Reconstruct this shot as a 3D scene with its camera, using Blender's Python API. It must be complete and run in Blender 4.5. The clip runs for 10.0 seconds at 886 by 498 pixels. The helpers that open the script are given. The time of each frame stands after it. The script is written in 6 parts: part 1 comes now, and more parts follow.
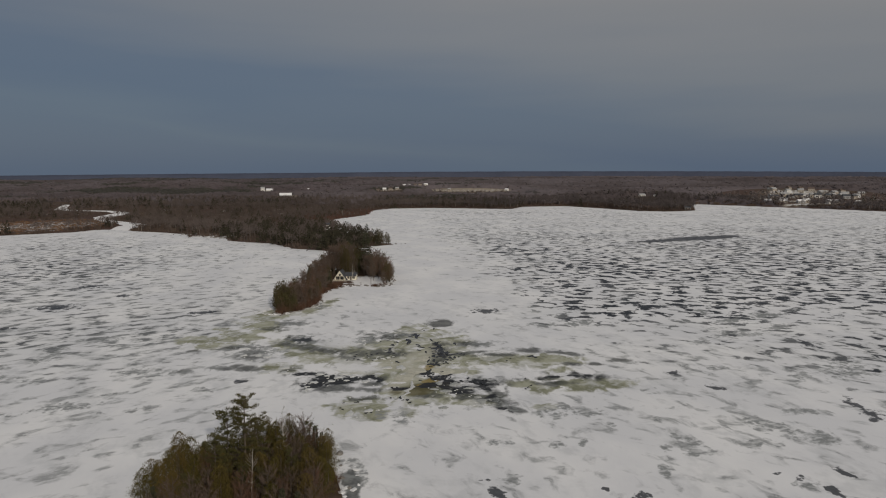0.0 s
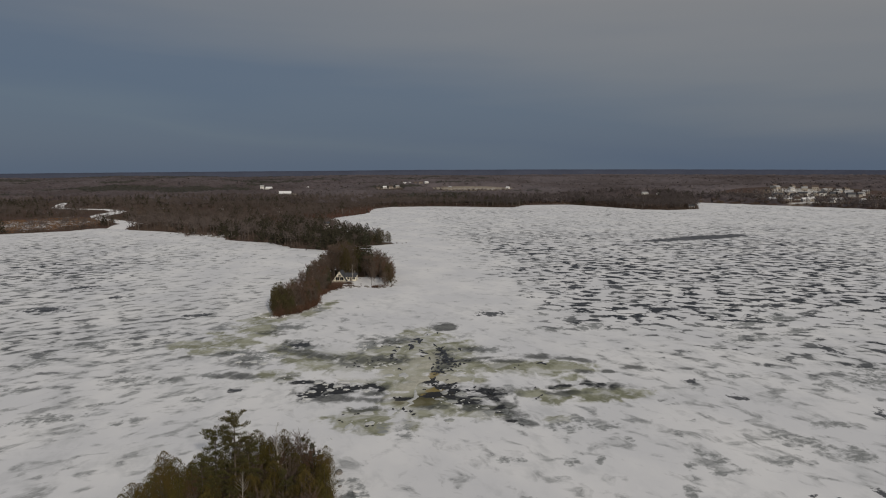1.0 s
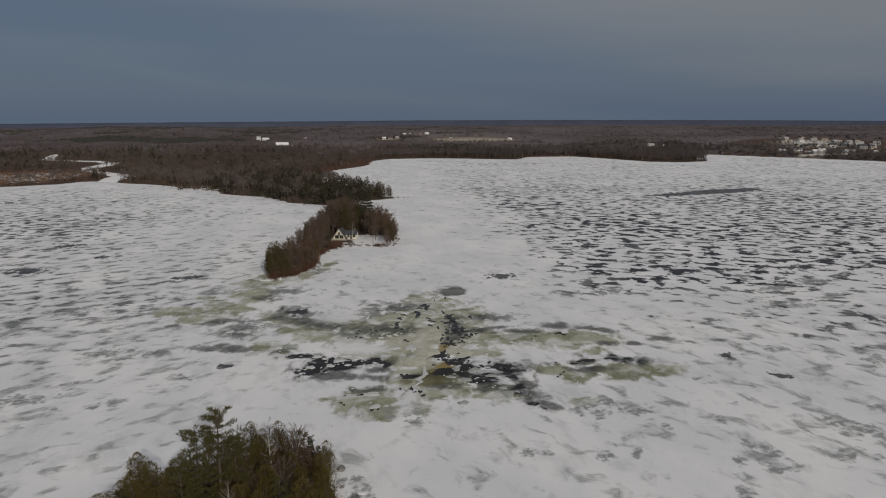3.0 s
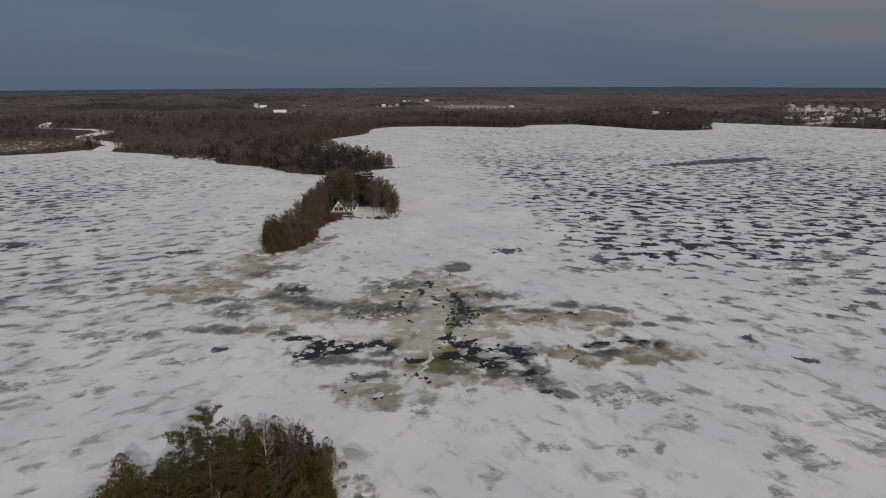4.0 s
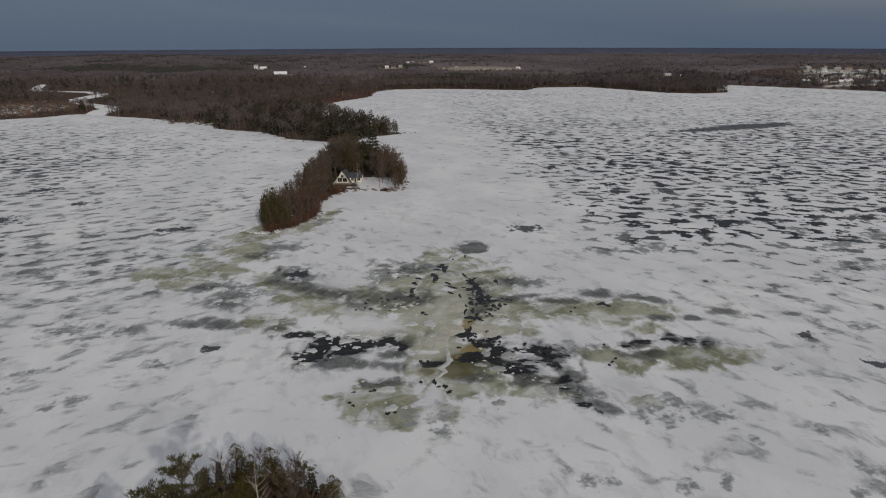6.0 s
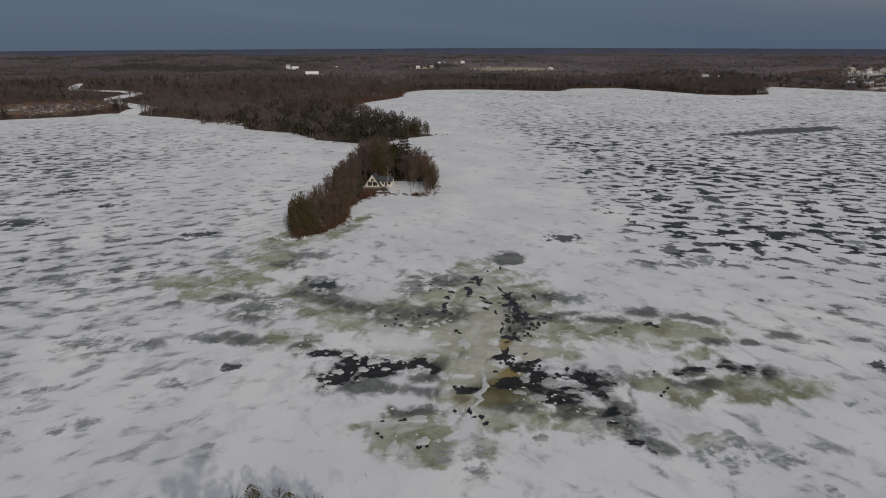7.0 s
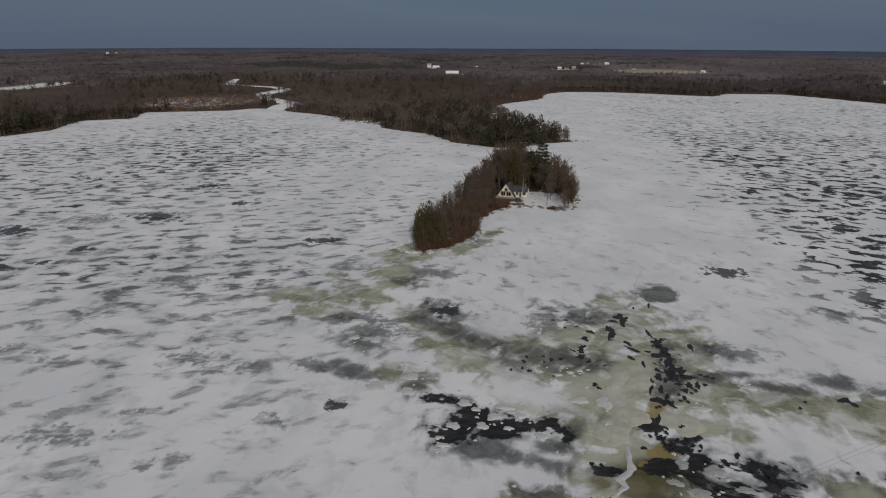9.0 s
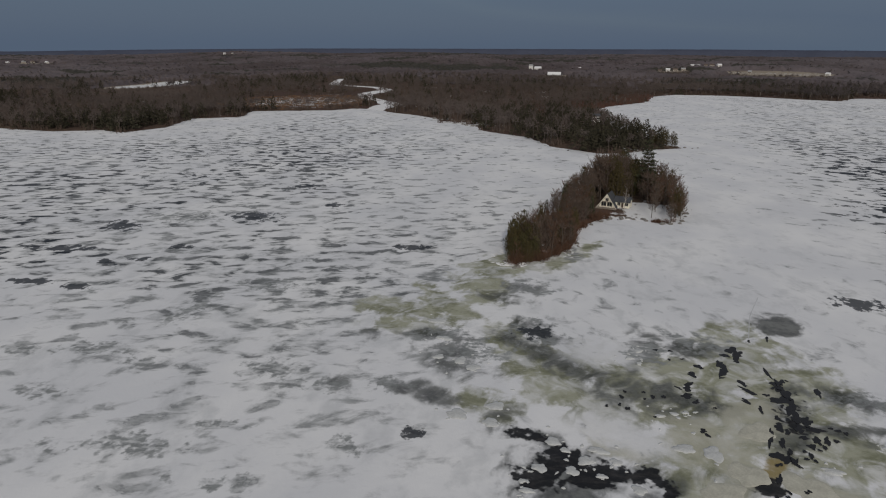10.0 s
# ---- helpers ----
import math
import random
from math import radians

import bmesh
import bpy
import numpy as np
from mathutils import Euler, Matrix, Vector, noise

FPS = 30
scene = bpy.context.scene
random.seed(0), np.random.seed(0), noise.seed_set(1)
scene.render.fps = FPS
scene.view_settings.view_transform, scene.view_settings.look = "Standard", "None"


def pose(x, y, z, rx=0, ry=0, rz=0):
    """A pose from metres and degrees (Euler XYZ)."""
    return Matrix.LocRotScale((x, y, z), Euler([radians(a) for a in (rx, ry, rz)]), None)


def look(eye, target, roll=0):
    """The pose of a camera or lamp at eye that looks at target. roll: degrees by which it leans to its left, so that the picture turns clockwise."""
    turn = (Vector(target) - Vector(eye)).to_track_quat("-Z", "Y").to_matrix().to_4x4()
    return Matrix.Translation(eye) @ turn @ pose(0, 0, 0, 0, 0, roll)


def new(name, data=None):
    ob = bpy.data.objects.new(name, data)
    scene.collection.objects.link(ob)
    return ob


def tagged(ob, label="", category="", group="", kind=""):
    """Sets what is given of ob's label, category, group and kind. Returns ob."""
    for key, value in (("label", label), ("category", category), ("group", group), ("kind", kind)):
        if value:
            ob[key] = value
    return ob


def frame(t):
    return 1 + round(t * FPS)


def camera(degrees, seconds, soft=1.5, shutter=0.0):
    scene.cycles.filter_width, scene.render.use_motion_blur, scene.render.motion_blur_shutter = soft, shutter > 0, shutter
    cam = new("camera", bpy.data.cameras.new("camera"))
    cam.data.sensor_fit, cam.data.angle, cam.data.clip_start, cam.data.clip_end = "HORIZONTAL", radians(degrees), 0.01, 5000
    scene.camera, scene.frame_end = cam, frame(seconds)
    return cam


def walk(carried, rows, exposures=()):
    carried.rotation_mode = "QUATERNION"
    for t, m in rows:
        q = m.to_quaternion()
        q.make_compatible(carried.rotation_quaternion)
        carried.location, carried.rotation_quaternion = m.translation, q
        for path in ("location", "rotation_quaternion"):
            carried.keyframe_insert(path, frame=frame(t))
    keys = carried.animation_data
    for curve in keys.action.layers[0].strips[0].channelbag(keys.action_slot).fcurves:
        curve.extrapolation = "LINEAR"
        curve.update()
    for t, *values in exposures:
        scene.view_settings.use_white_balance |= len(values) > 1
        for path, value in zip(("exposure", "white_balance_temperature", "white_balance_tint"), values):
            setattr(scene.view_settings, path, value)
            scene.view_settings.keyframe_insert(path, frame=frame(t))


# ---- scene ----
cam = camera(67.19, 10.0, 1.1)
# seconds, x, y, z in metres, then yaw, pitch and roll in degrees
PATH = [
    (0.0, 0.001, 0.002, 59.211, -0.227, -6.737, 0.245),
    (0.5, -0.589, 5.275, 59.048, -0.193, -6.707, 0.250),
    (1.0, -1.349, 10.424, 58.889, -0.217, -6.890, 0.242),
    (1.5, -2.080, 15.393, 58.878, -0.212, -7.451, 0.224),
    (2.0, -2.790, 20.130, 58.905, -0.242, -8.419, 0.214),
    (2.5, -3.510, 24.628, 58.922, -0.260, -9.695, 0.213),
    (4.0, -5.801, 39.222, 58.967, -0.298, -13.750, 0.179),
    (4.5, -6.538, 44.107, 58.985, -0.298, -15.090, 0.183),
    (5.0, -7.308, 49.049, 58.894, -0.319, -16.305, 0.186),
    (5.5, -8.208, 54.001, 58.956, -0.312, -16.896, 0.179),
    (7.0, -10.831, 69.106, 58.982, 2.507, -16.877, 0.094),
    (7.5, -11.569, 74.225, 58.933, 4.892, -16.874, 0.001),
    (8.0, -12.426, 79.309, 58.820, 7.364, -16.854, -0.099),
    (8.5, -13.582, 84.462, 58.935, 10.390, -16.907, -0.257),
    (9.0, -14.622, 89.419, 58.987, 14.083, -16.915, -0.400),
    (9.5, -15.727, 94.089, 59.148, 18.236, -16.959, -0.422),
    (10.0, -16.943, 98.746, 59.295, 22.486, -16.927, -0.357),
]
walk(cam, [(t, pose(x, y, z, 90 + pitch, roll, yaw)) for t, x, y, z, yaw, pitch, roll in PATH],
     exposures=[(0.0, 0.09, 6880, 10), (2.0, 0.09, 6780, 10), (3.0, 0.05, 6730, 10), (5.0, 0.02, 6580, 10), (10.0, -0.06, 6480, 10)])

# ---- light: low sun behind the camera under a broken grey overcast ----
SUN_ELEV, SUN_AZ = 24.7, -23.0          # shadows fall 23 degrees to the left of straight ahead
world = bpy.data.worlds.new("overcast_sky")
scene.world = world
world.use_nodes = True
wt = world.node_tree
wt.nodes.clear()


def wnode(kind, **values):
    n = wt.nodes.new(kind)
    for key, value in values.items():
        if key == "sky_type":
            n.sky_type = value
        elif key == "operation":
            n.operation = value
    return n


w_out = wnode("ShaderNodeOutputWorld")
w_bg = wnode("ShaderNodeBackground")
w_sky = wnode("ShaderNodeTexSky", sky_type="NISHITA")
w_sky.sun_disc = False
w_sky.sun_elevation = radians(SUN_ELEV)
w_sky.sun_rotation = radians(180 + SUN_AZ)
w_sky.altitude = 60
w_sky.dust_density = 2.0
w_coord = wnode("ShaderNodeTexCoord")
w_sep = wnode("ShaderNodeSeparateXYZ")
wt.links.new(w_coord.outputs["Generated"], w_sep.inputs[0])
# long flat cloud bands
w_map = wnode("ShaderNodeMapping")
w_map.inputs["Scale"].default_value = (1.1, 1.1, 9.0)
w_noise = wnode("ShaderNodeTexNoise")
w_noise.inputs["Scale"].default_value = 1.7
w_noise.inputs["Detail"].default_value = 3.0
wt.links.new(w_coord.outputs["Generated"], w_map.inputs["Vector"])
wt.links.new(w_map.outputs[0], w_noise.inputs["Vector"])
w_shift = wnode("ShaderNodeMath", operation="MULTIPLY_ADD")
wt.links.new(w_noise.outputs["Fac"], w_shift.inputs[0])
w_shift.inputs[1].default_value = 0.10
w_shift.inputs[2].default_value = -0.05
w_side = wnode("ShaderNodeMath", operation="MULTIPLY_ADD")   # clearer towards the east and behind
wt.links.new(w_sep.outputs["X"], w_side.inputs[0])
w_side.inputs[1].default_value = 0.14
wt.links.new(w_sep.outputs["Z"], w_side.inputs[2])
w_sum = wnode("ShaderNodeMath", operation="ADD")
wt.links.new(w_shift.outputs[0], w_sum.inputs[0])
wt.links.new(w_side.outputs[0], w_sum.inputs[1])
w_ramp = wnode("ShaderNodeValToRGB")
wt.links.new(w_sum.outputs[0], w_ramp.inputs[0])
stops = [(0.0, (0.078, 0.110, 0.165)), (0.02, (0.083, 0.116, 0.168)), (0.05, (0.074, 0.106, 0.163)), (0.10, (0.082, 0.112, 0.165)),
         (0.17, (0.135, 0.152, 0.182)), (0.26, (0.180, 0.186, 0.200)), (0.45, (0.25, 0.255, 0.27)), (1.0, (0.36, 0.37, 0.40))]
while len(w_ramp.color_ramp.elements) < len(stops):
    w_ramp.color_ramp.elements.new(0.5)
for e, (p, c) in zip(w_ramp.color_ramp.elements, stops):
    e.position, e.color = p, (*c, 1)
w_gain = wnode("ShaderNodeMix")
w_gain.data_type = "RGBA"
w_gain.blend_type = "ADD"
w_gain.inputs["Factor"].default_value = 0.05                 # a little clear sky through the cloud
wt.links.new(w_ramp.outputs[0], w_gain.inputs["A"])
w_dim = wnode("ShaderNodeMix")
w_dim.data_type = "RGBA"
w_dim.blend_type = "MULTIPLY"
w_dim.inputs["Factor"].default_value = 1.0
w_dim.inputs["B"].default_value = (0.12, 0.12, 0.12, 1)
wt.links.new(w_sky.outputs[0], w_dim.inputs["A"])
wt.links.new(w_dim.outputs["Result"], w_gain.inputs["B"])
wt.links.new(w_gain.outputs["Result"], w_bg.inputs["Color"])
w_bg.inputs["Strength"].default_value = 1.0
wt.links.new(w_bg.outputs[0], w_out.inputs["Surface"])

sun_data = bpy.data.lights.new("sun", "SUN")
sun_data.energy, sun_data.angle, sun_data.color = 1.5, radians(1.2), (1.0, 0.93, 0.84)
sun = new("sun", sun_data)
sun_dir = Vector((math.sin(radians(-SUN_AZ)) * math.cos(radians(SUN_ELEV)), -math.cos(radians(SUN_AZ)) * math.cos(radians(SUN_ELEV)), math.sin(radians(SUN_ELEV))))
sun.matrix_world = look(sun_dir * 400, (0, 0, 0))


# ---- materials ----
class Nodes:
    """A short way to wire up one node material."""

    def __init__(self, name, roughness=0.8, specular=0.3):
        self.mat = bpy.data.materials.new(name)
        self.mat.use_nodes = True
        self.tree = self.mat.node_tree
        self.bsdf = self.tree.nodes["Principled BSDF"]
        self.bsdf.inputs["Roughness"].default_value = roughness
        self.bsdf.inputs["Specular IOR Level"].default_value = specular

    def put(self, socket, value):
        if isinstance(value, (int, float)):
            socket.default_value = value
        elif isinstance(value, tuple):
            socket.default_value = value if len(value) != 3 or socket.type != "RGBA" else (*value, 1)
        else:
            self.tree.links.new(value, socket)

    def math(self, op, a, b=0.0, c=0.0, clamp=False):
        n = self.tree.nodes.new("ShaderNodeMath")
        n.operation, n.use_clamp = op, clamp
        for s, v in zip(n.inputs, (a, b, c)):
            self.put(s, v)
        return n.outputs[0]

    def step(self, value, low, high):
        n = self.tree.nodes.new("ShaderNodeMapRange")
        n.interpolation_type = "SMOOTHSTEP"
        self.put(n.inputs["Value"], value)
        self.put(n.inputs["From Min"], low)
        self.put(n.inputs["From Max"], high)
        return n.outputs["Result"]

    def place(self, scale=(1, 1, 1), turn=0.0, shift=(0, 0, 0)):
        g = self.tree.nodes.new("ShaderNodeNewGeometry")
        m = self.tree.nodes.new("ShaderNodeMapping")
        m.inputs["Rotation"].default_value = (0, 0, radians(turn))
        m.inputs["Scale"].default_value = scale
        m.inputs["Location"].default_value = shift
        self.tree.links.new(g.outputs["Position"], m.inputs["Vector"])
        return m.outputs[0]

    def grain(self, angle, stretch):
        """World coordinates drawn out along one direction on the ground."""
        g = self.tree.nodes.new("ShaderNodeNewGeometry")
        m = self.tree.nodes.new("ShaderNodeMapping")
        m.vector_type = "TEXTURE"
        m.inputs["Rotation"].default_value = (0, 0, radians(angle))
        m.inputs["Scale"].default_value = (stretch, 1, 1)
        self.tree.links.new(g.outputs["Position"], m.inputs["Vector"])
        return m.outputs[0]

    def local(self, scale=(1, 1, 1)):
        g = self.tree.nodes.new("ShaderNodeTexCoord")
        m = self.tree.nodes.new("ShaderNodeMapping")
        m.inputs["Scale"].default_value = scale
        self.tree.links.new(g.outputs["Object"], m.inputs["Vector"])
        return m.outputs[0]

    def noise(self, vector, scale, detail=3.0, rough=0.55, bend=0.0):
        n = self.tree.nodes.new("ShaderNodeTexNoise")
        self.put(n.inputs["Vector"], vector)
        n.inputs["Scale"].default_value = scale
        n.inputs["Detail"].default_value = detail
        n.inputs["Roughness"].default_value = rough
        n.inputs["Distortion"].default_value = bend
        return n.outputs["Fac"]

    def attr(self, name):
        n = self.tree.nodes.new("ShaderNodeAttribute")
        n.attribute_name = name
        return n.outputs["Fac"]

    def mix(self, factor, a, b):
        n = self.tree.nodes.new("ShaderNodeMix")
        n.data_type = "RGBA"
        self.put(n.inputs["Factor"], factor)
        self.put(n.inputs["A"], a)
        self.put(n.inputs["B"], b)
        return n.outputs["Result"]

    def island(self):
        return self.tree.nodes.new("ShaderNodeNewGeometry").outputs["Random Per Island"]

    def chance(self):
        return self.tree.nodes.new("ShaderNodeObjectInfo").outputs["Random"]

    def bump(self, height, strength, distance):
        n = self.tree.nodes.new("ShaderNodeBump")
        n.inputs["Strength"].default_value = strength
        n.inputs["Distance"].default_value = distance
        self.put(n.inputs["Height"], height)
        self.tree.links.new(n.outputs[0], self.bsdf.inputs["Normal"])

    def done(self, colour, roughness=None):
        self.put(self.bsdf.inputs["Base Color"], colour)
        if roughness is not None:
            self.put(self.bsdf.inputs["Roughness"], roughness)
        return self.mat


def thin(m, colour, share):
    """Needles and twigs so fine that part of the light comes through them."""
    m.done(colour)
    glow = m.tree.nodes.new("ShaderNodeBsdfTranslucent")
    m.put(glow.inputs["Color"], colour)
    both = m.tree.nodes.new("ShaderNodeMixShader")
    both.inputs[0].default_value = share
    m.tree.links.new(m.bsdf.outputs[0], both.inputs[1])
    m.tree.links.new(glow.outputs[0], both.inputs[2])
    m.tree.links.new(both.outputs[0], m.tree.nodes["Material Output"].inputs["Surface"])
    return m.mat


def simple(name, colour, roughness=0.8, spread=0.25, scale=3.0, specular=0.3, metal=0.0):
    """A surface with grain and blotches round one colour."""
    m = Nodes(name, roughness, specular)
    v = m.local()
    low = tuple(c * (1 - spread) for c in colour)
    high = tuple(min(1, c * (1 + spread)) for c in colour)
    n = m.math("MULTIPLY_ADD", m.noise(v, scale * 7, 2), 0.4, m.math("MULTIPLY", m.noise(v, scale, 3), 0.6))
    m.bump(m.noise(v, scale * 7, 2), 0.3, 0.02)
    m.bsdf.inputs["Metallic"].default_value = metal
    return m.done(m.mix(m.step(n, 0.3, 0.7), low, high))


def leafy(name, dark, light, dull):
    """Foliage or twigs: each spray has its own shade, each plant its own cast."""
    m = Nodes(name, 0.85, 0.15)
    c = m.mix(m.island(), dark, light)
    c = m.mix(m.math("MULTIPLY", m.chance(), 0.6), c, dull)
    return thin(m, c, 0.10)


def wooded(name, dark, light, dull):
    """Woods seen from afar: twig by twig, and stand by stand."""
    m = Nodes(name, 0.95, 0.1)
    c = m.mix(m.island(), dark, light)
    stand = m.step(m.noise(m.place((1.0, 0.6, 1.0)), 0.0045, 5, 0.62), 0.42, 0.62)
    region = m.step(m.noise(m.place((0.6, 1.0, 1.0), shift=(700, 0, 0)), 0.0016, 4, 0.6), 0.40, 0.60)
    c = m.mix(m.math("MULTIPLY", region, 0.7), c, dull)
    return thin(m, m.mix(m.math("MULTIPLY", stand, 0.4), c, tuple(0.66 * v for v in dark)), 0.10)


def lake_material():
    """Wind-packed snow over bare ice; every ragged edge is drawn out a little along the wind, up the lake."""
    m = Nodes("wind_packed_snow_on_ice", 0.75, 0.25)
    p = m.place()
    wind = m.grain(100, 1.4)

    def share(factor, a, b):
        return m.math("ADD", m.math("MULTIPLY", b, factor), m.math("MULTIPLY", a, m.math("SUBTRACT", 1.0, factor)))

    def swing(value, amount, base):
        return m.math("MULTIPLY_ADD", m.math("SUBTRACT", value, 0.5), amount, base)

    fine = m.noise(p, 0.9, 4, 0.6)
    mid = m.noise(m.grain(95, 1.3), 0.3, 4, 0.6)
    wide = m.noise(p, 0.021, 2, 0.5)
    tone = m.noise(m.place(shift=(310, 90, 0)), 0.034, 3, 0.55)
    density = m.attr("scour")
    far = m.attr("far")
    # wind-scoured patches of bare ice: larger and closer on the open lake, small and few nearby
    near_field = m.noise(m.grain(122, 1.4), 0.19, 5, 0.58, 0.5)
    west_field = m.noise(m.grain(30, 1.6), 0.215, 5, 0.58, 0.35)
    field = share(m.attr("west"), share(far, near_field, m.noise(m.grain(-18, 1.38), 0.185, 5, 0.58, 0.35)), west_field)
    field = m.math("MULTIPLY_ADD", m.math("SUBTRACT", fine, 0.5), m.math("MULTIPLY_ADD", far, 0.025, 0.03), swing(wide, 0.10, field))
    edge = m.math("MULTIPLY_ADD", density, -0.140, 0.638)
    over = m.math("SUBTRACT", field, edge)
    patch = m.step(over, m.math("MULTIPLY_ADD", far, 0.026, -0.028), m.math("MULTIPLY_ADD", far, -0.042, 0.066))
    core = m.step(over, m.math("MULTIPLY_ADD", far, -0.018, 0.020), m.math("MULTIPLY_ADD", far, -0.036, 0.062))
    veil = m.math("MULTIPLY", m.step(over, -0.095, 0.02), m.math("MULTIPLY_ADD", far, -0.22, 0.32))
    rim = m.math("MULTIPLY", m.step(over, 0.006, 0.016), m.math("SUBTRACT", 1.0, m.step(over, 0.024, 0.04)))
    rim = m.math("MULTIPLY", rim, m.step(m.noise(m.place(shift=(40, 7, 0)), 0.35, 3, 0.6), 0.5, 0.6))
    gloom = m.math("MULTIPLY", m.step(m.math("MULTIPLY_ADD", density, 0.52, tone), 0.66, 1.00), m.attr("deep"))

    # the larger patches, each at its own place, with torn edges
    ragged = m.math("MULTIPLY_ADD", m.math("SUBTRACT", mid, 0.5), 3.0, m.math("MULTIPLY", m.math("SUBTRACT", fine, 0.5), 1.0))
    lobes = m.math("MULTIPLY_ADD", m.math("SUBTRACT", m.noise(m.grain(75, 1.2), 0.17, 3, 0.5, 0.9), 0.5), 2.6, m.math("MULTIPLY", ragged, 0.5))

    def torn(name, amount, low, high, by):
        v = m.attr(name)
        return m.step(m.math("MULTIPLY_ADD", by, m.math("MULTIPLY", m.math("MULTIPLY", v, 4.0, clamp=True), amount), v), low, high)

    grey = torn("grey", 1.6, 0.30, 1.05, ragged)
    dark = torn("dark", 1.3, 0.46, 0.72, ragged)
    dark = m.math("MAXIMUM", dark, torn("lane", 0.5, 0.36, 0.56, ragged))
    green = torn("green", 1.0, 0.08, 0.62, lobes)
    smoke = torn("smoke", 1.1, 0.06, 1.02, lobes)
    cream = torn("cream", 0.9, 0.25, 0.90, lobes)
    murk = torn("murk", 0.8, 0.15, 0.85, lobes)
    black = torn("water", 0.95, 0.38, 0.66, m.math("MULTIPLY_ADD", m.math("SUBTRACT", m.noise(p, 0.55, 2, 0.5), 0.5), 1.6, m.math("MULTIPLY", lobes, 0.8)))

    flow = m.math("MULTIPLY_ADD", m.math("SUBTRACT", m.noise(m.grain(-15, 1.8), 0.45, 4, 0.6, 0.8), 0.5), 3.2, m.math("MULTIPLY", lobes, 0.6))
    black = m.math("MAXIMUM", black, torn("broken", 1.2, 0.62, 0.98, flow))

    # snow: soft drifts, with greyer wisps streaked across them
    snow = m.mix(m.step(m.noise(wind, 0.04, 4, 0.55), 0.35, 0.7), (0.69, 0.698, 0.715), (0.80, 0.802, 0.802))
    wisp = m.step(swing(m.noise(wind, 0.35, 4, 0.6), 0.45, m.noise(m.grain(114, 1.6), 0.085, 4, 0.6, 0.6)), 0.50, 0.72)
    snow = m.mix(m.math("MULTIPLY", wisp, m.math("MULTIPLY_ADD", far, -0.16, 0.42)), snow, (0.47, 0.485, 0.495))
    ice_grey = m.mix(m.step(swing(fine, 0.5, mid), 0.36, 0.66), (0.145, 0.157, 0.157), (0.27, 0.283, 0.280))
    ice_dark = m.mix(m.step(fine, 0.3, 0.75), (0.014, 0.017, 0.023), (0.038, 0.043, 0.052))
    slush = m.mix(m.step(swing(fine, 0.3, m.noise(p, 0.11, 5, 0.58, 0.6)), 0.36, 0.62), (0.163, 0.170, 0.096), (0.345, 0.350, 0.258))
    pool = m.mix(m.step(swing(fine, 0.5, mid), 0.34, 0.66), (0.030, 0.034, 0.034), (0.125, 0.132, 0.124))

    colour = m.mix(veil, snow, ice_grey)
    blotch = m.step(m.noise(m.place(shift=(17, 5, 0)), 0.15, 5, 0.6, 0.8), 0.36, 0.56)
    colour = m.mix(m.math("MULTIPLY", green, m.math("MULTIPLY_ADD", blotch, 0.58, 0.36)), colour, slush)
    colour = m.mix(m.math("MULTIPLY", smoke, 0.88), colour, pool)
    colour = m.mix(m.math("MULTIPLY", cream, 0.72), colour, m.mix(mid, (0.38, 0.375, 0.29), (0.53, 0.52, 0.43)))
    colour = m.mix(m.math("MULTIPLY", murk, 0.78), colour, (0.105, 0.090, 0.032))
    colour = m.mix(m.math("MULTIPLY", torn("amber", 0.8, 0.25, 0.7, lobes), 0.85), colour, (0.27, 0.205, 0.075))
    colour = m.mix(m.math("MULTIPLY", torn("white", 0.7, 0.2, 0.9, lobes), 0.9), colour, snow)
    brushed = m.math("MULTIPLY_ADD", m.step(swing(fine, 0.4, m.noise(m.grain(20, 2.4), 0.75, 3, 0.55)), 0.36, 0.58), 0.60, 0.36)
    brushed = m.math("MAXIMUM", brushed, far)
    colour = m.mix(m.math("MULTIPLY", grey, brushed), colour, ice_grey)
    bare = m.math("MULTIPLY", patch, m.math("SUBTRACT", 1.0, m.math("MAXIMUM", green, smoke)))
    colour = m.mix(m.math("MULTIPLY", m.math("MULTIPLY", bare, brushed), m.math("MULTIPLY_ADD", density, 0.4, 0.55, clamp=True)), colour, ice_grey)
    deep = m.math("MULTIPLY", bare, m.math("MAXIMUM", m.math("MULTIPLY", core, gloom), m.math("MULTIPLY", rim, 0.6)))
    colour = m.mix(deep, colour, ice_dark)
    colour = m.mix(m.math("MULTIPLY", dark, 0.9), colour, ice_dark)
    colour = m.mix(m.math("MULTIPLY", black, 0.96), colour, m.mix(m.step(m.noise(m.grain(20, 2.0), 0.6, 4, 0.65), 0.45, 0.75), (0.012, 0.013, 0.016), (0.045, 0.043, 0.043)))
    wet = m.math("MAXIMUM", black, m.math("MULTIPLY", m.math("MAXIMUM", dark, deep), 0.75))
    m.bump(m.math("MULTIPLY_ADD", m.noise(wind, 0.35, 4, 0.6), 0.6, m.math("MULTIPLY", m.noise(wind, 1.3, 3), 0.35)), 0.35, 0.4)
    m.put(m.bsdf.inputs["Specular IOR Level"], m.math("MULTIPLY_ADD", wet, -0.16, 0.22))
    return m.done(colour, m.math("MULTIPLY_ADD", wet, -0.45, 0.8))


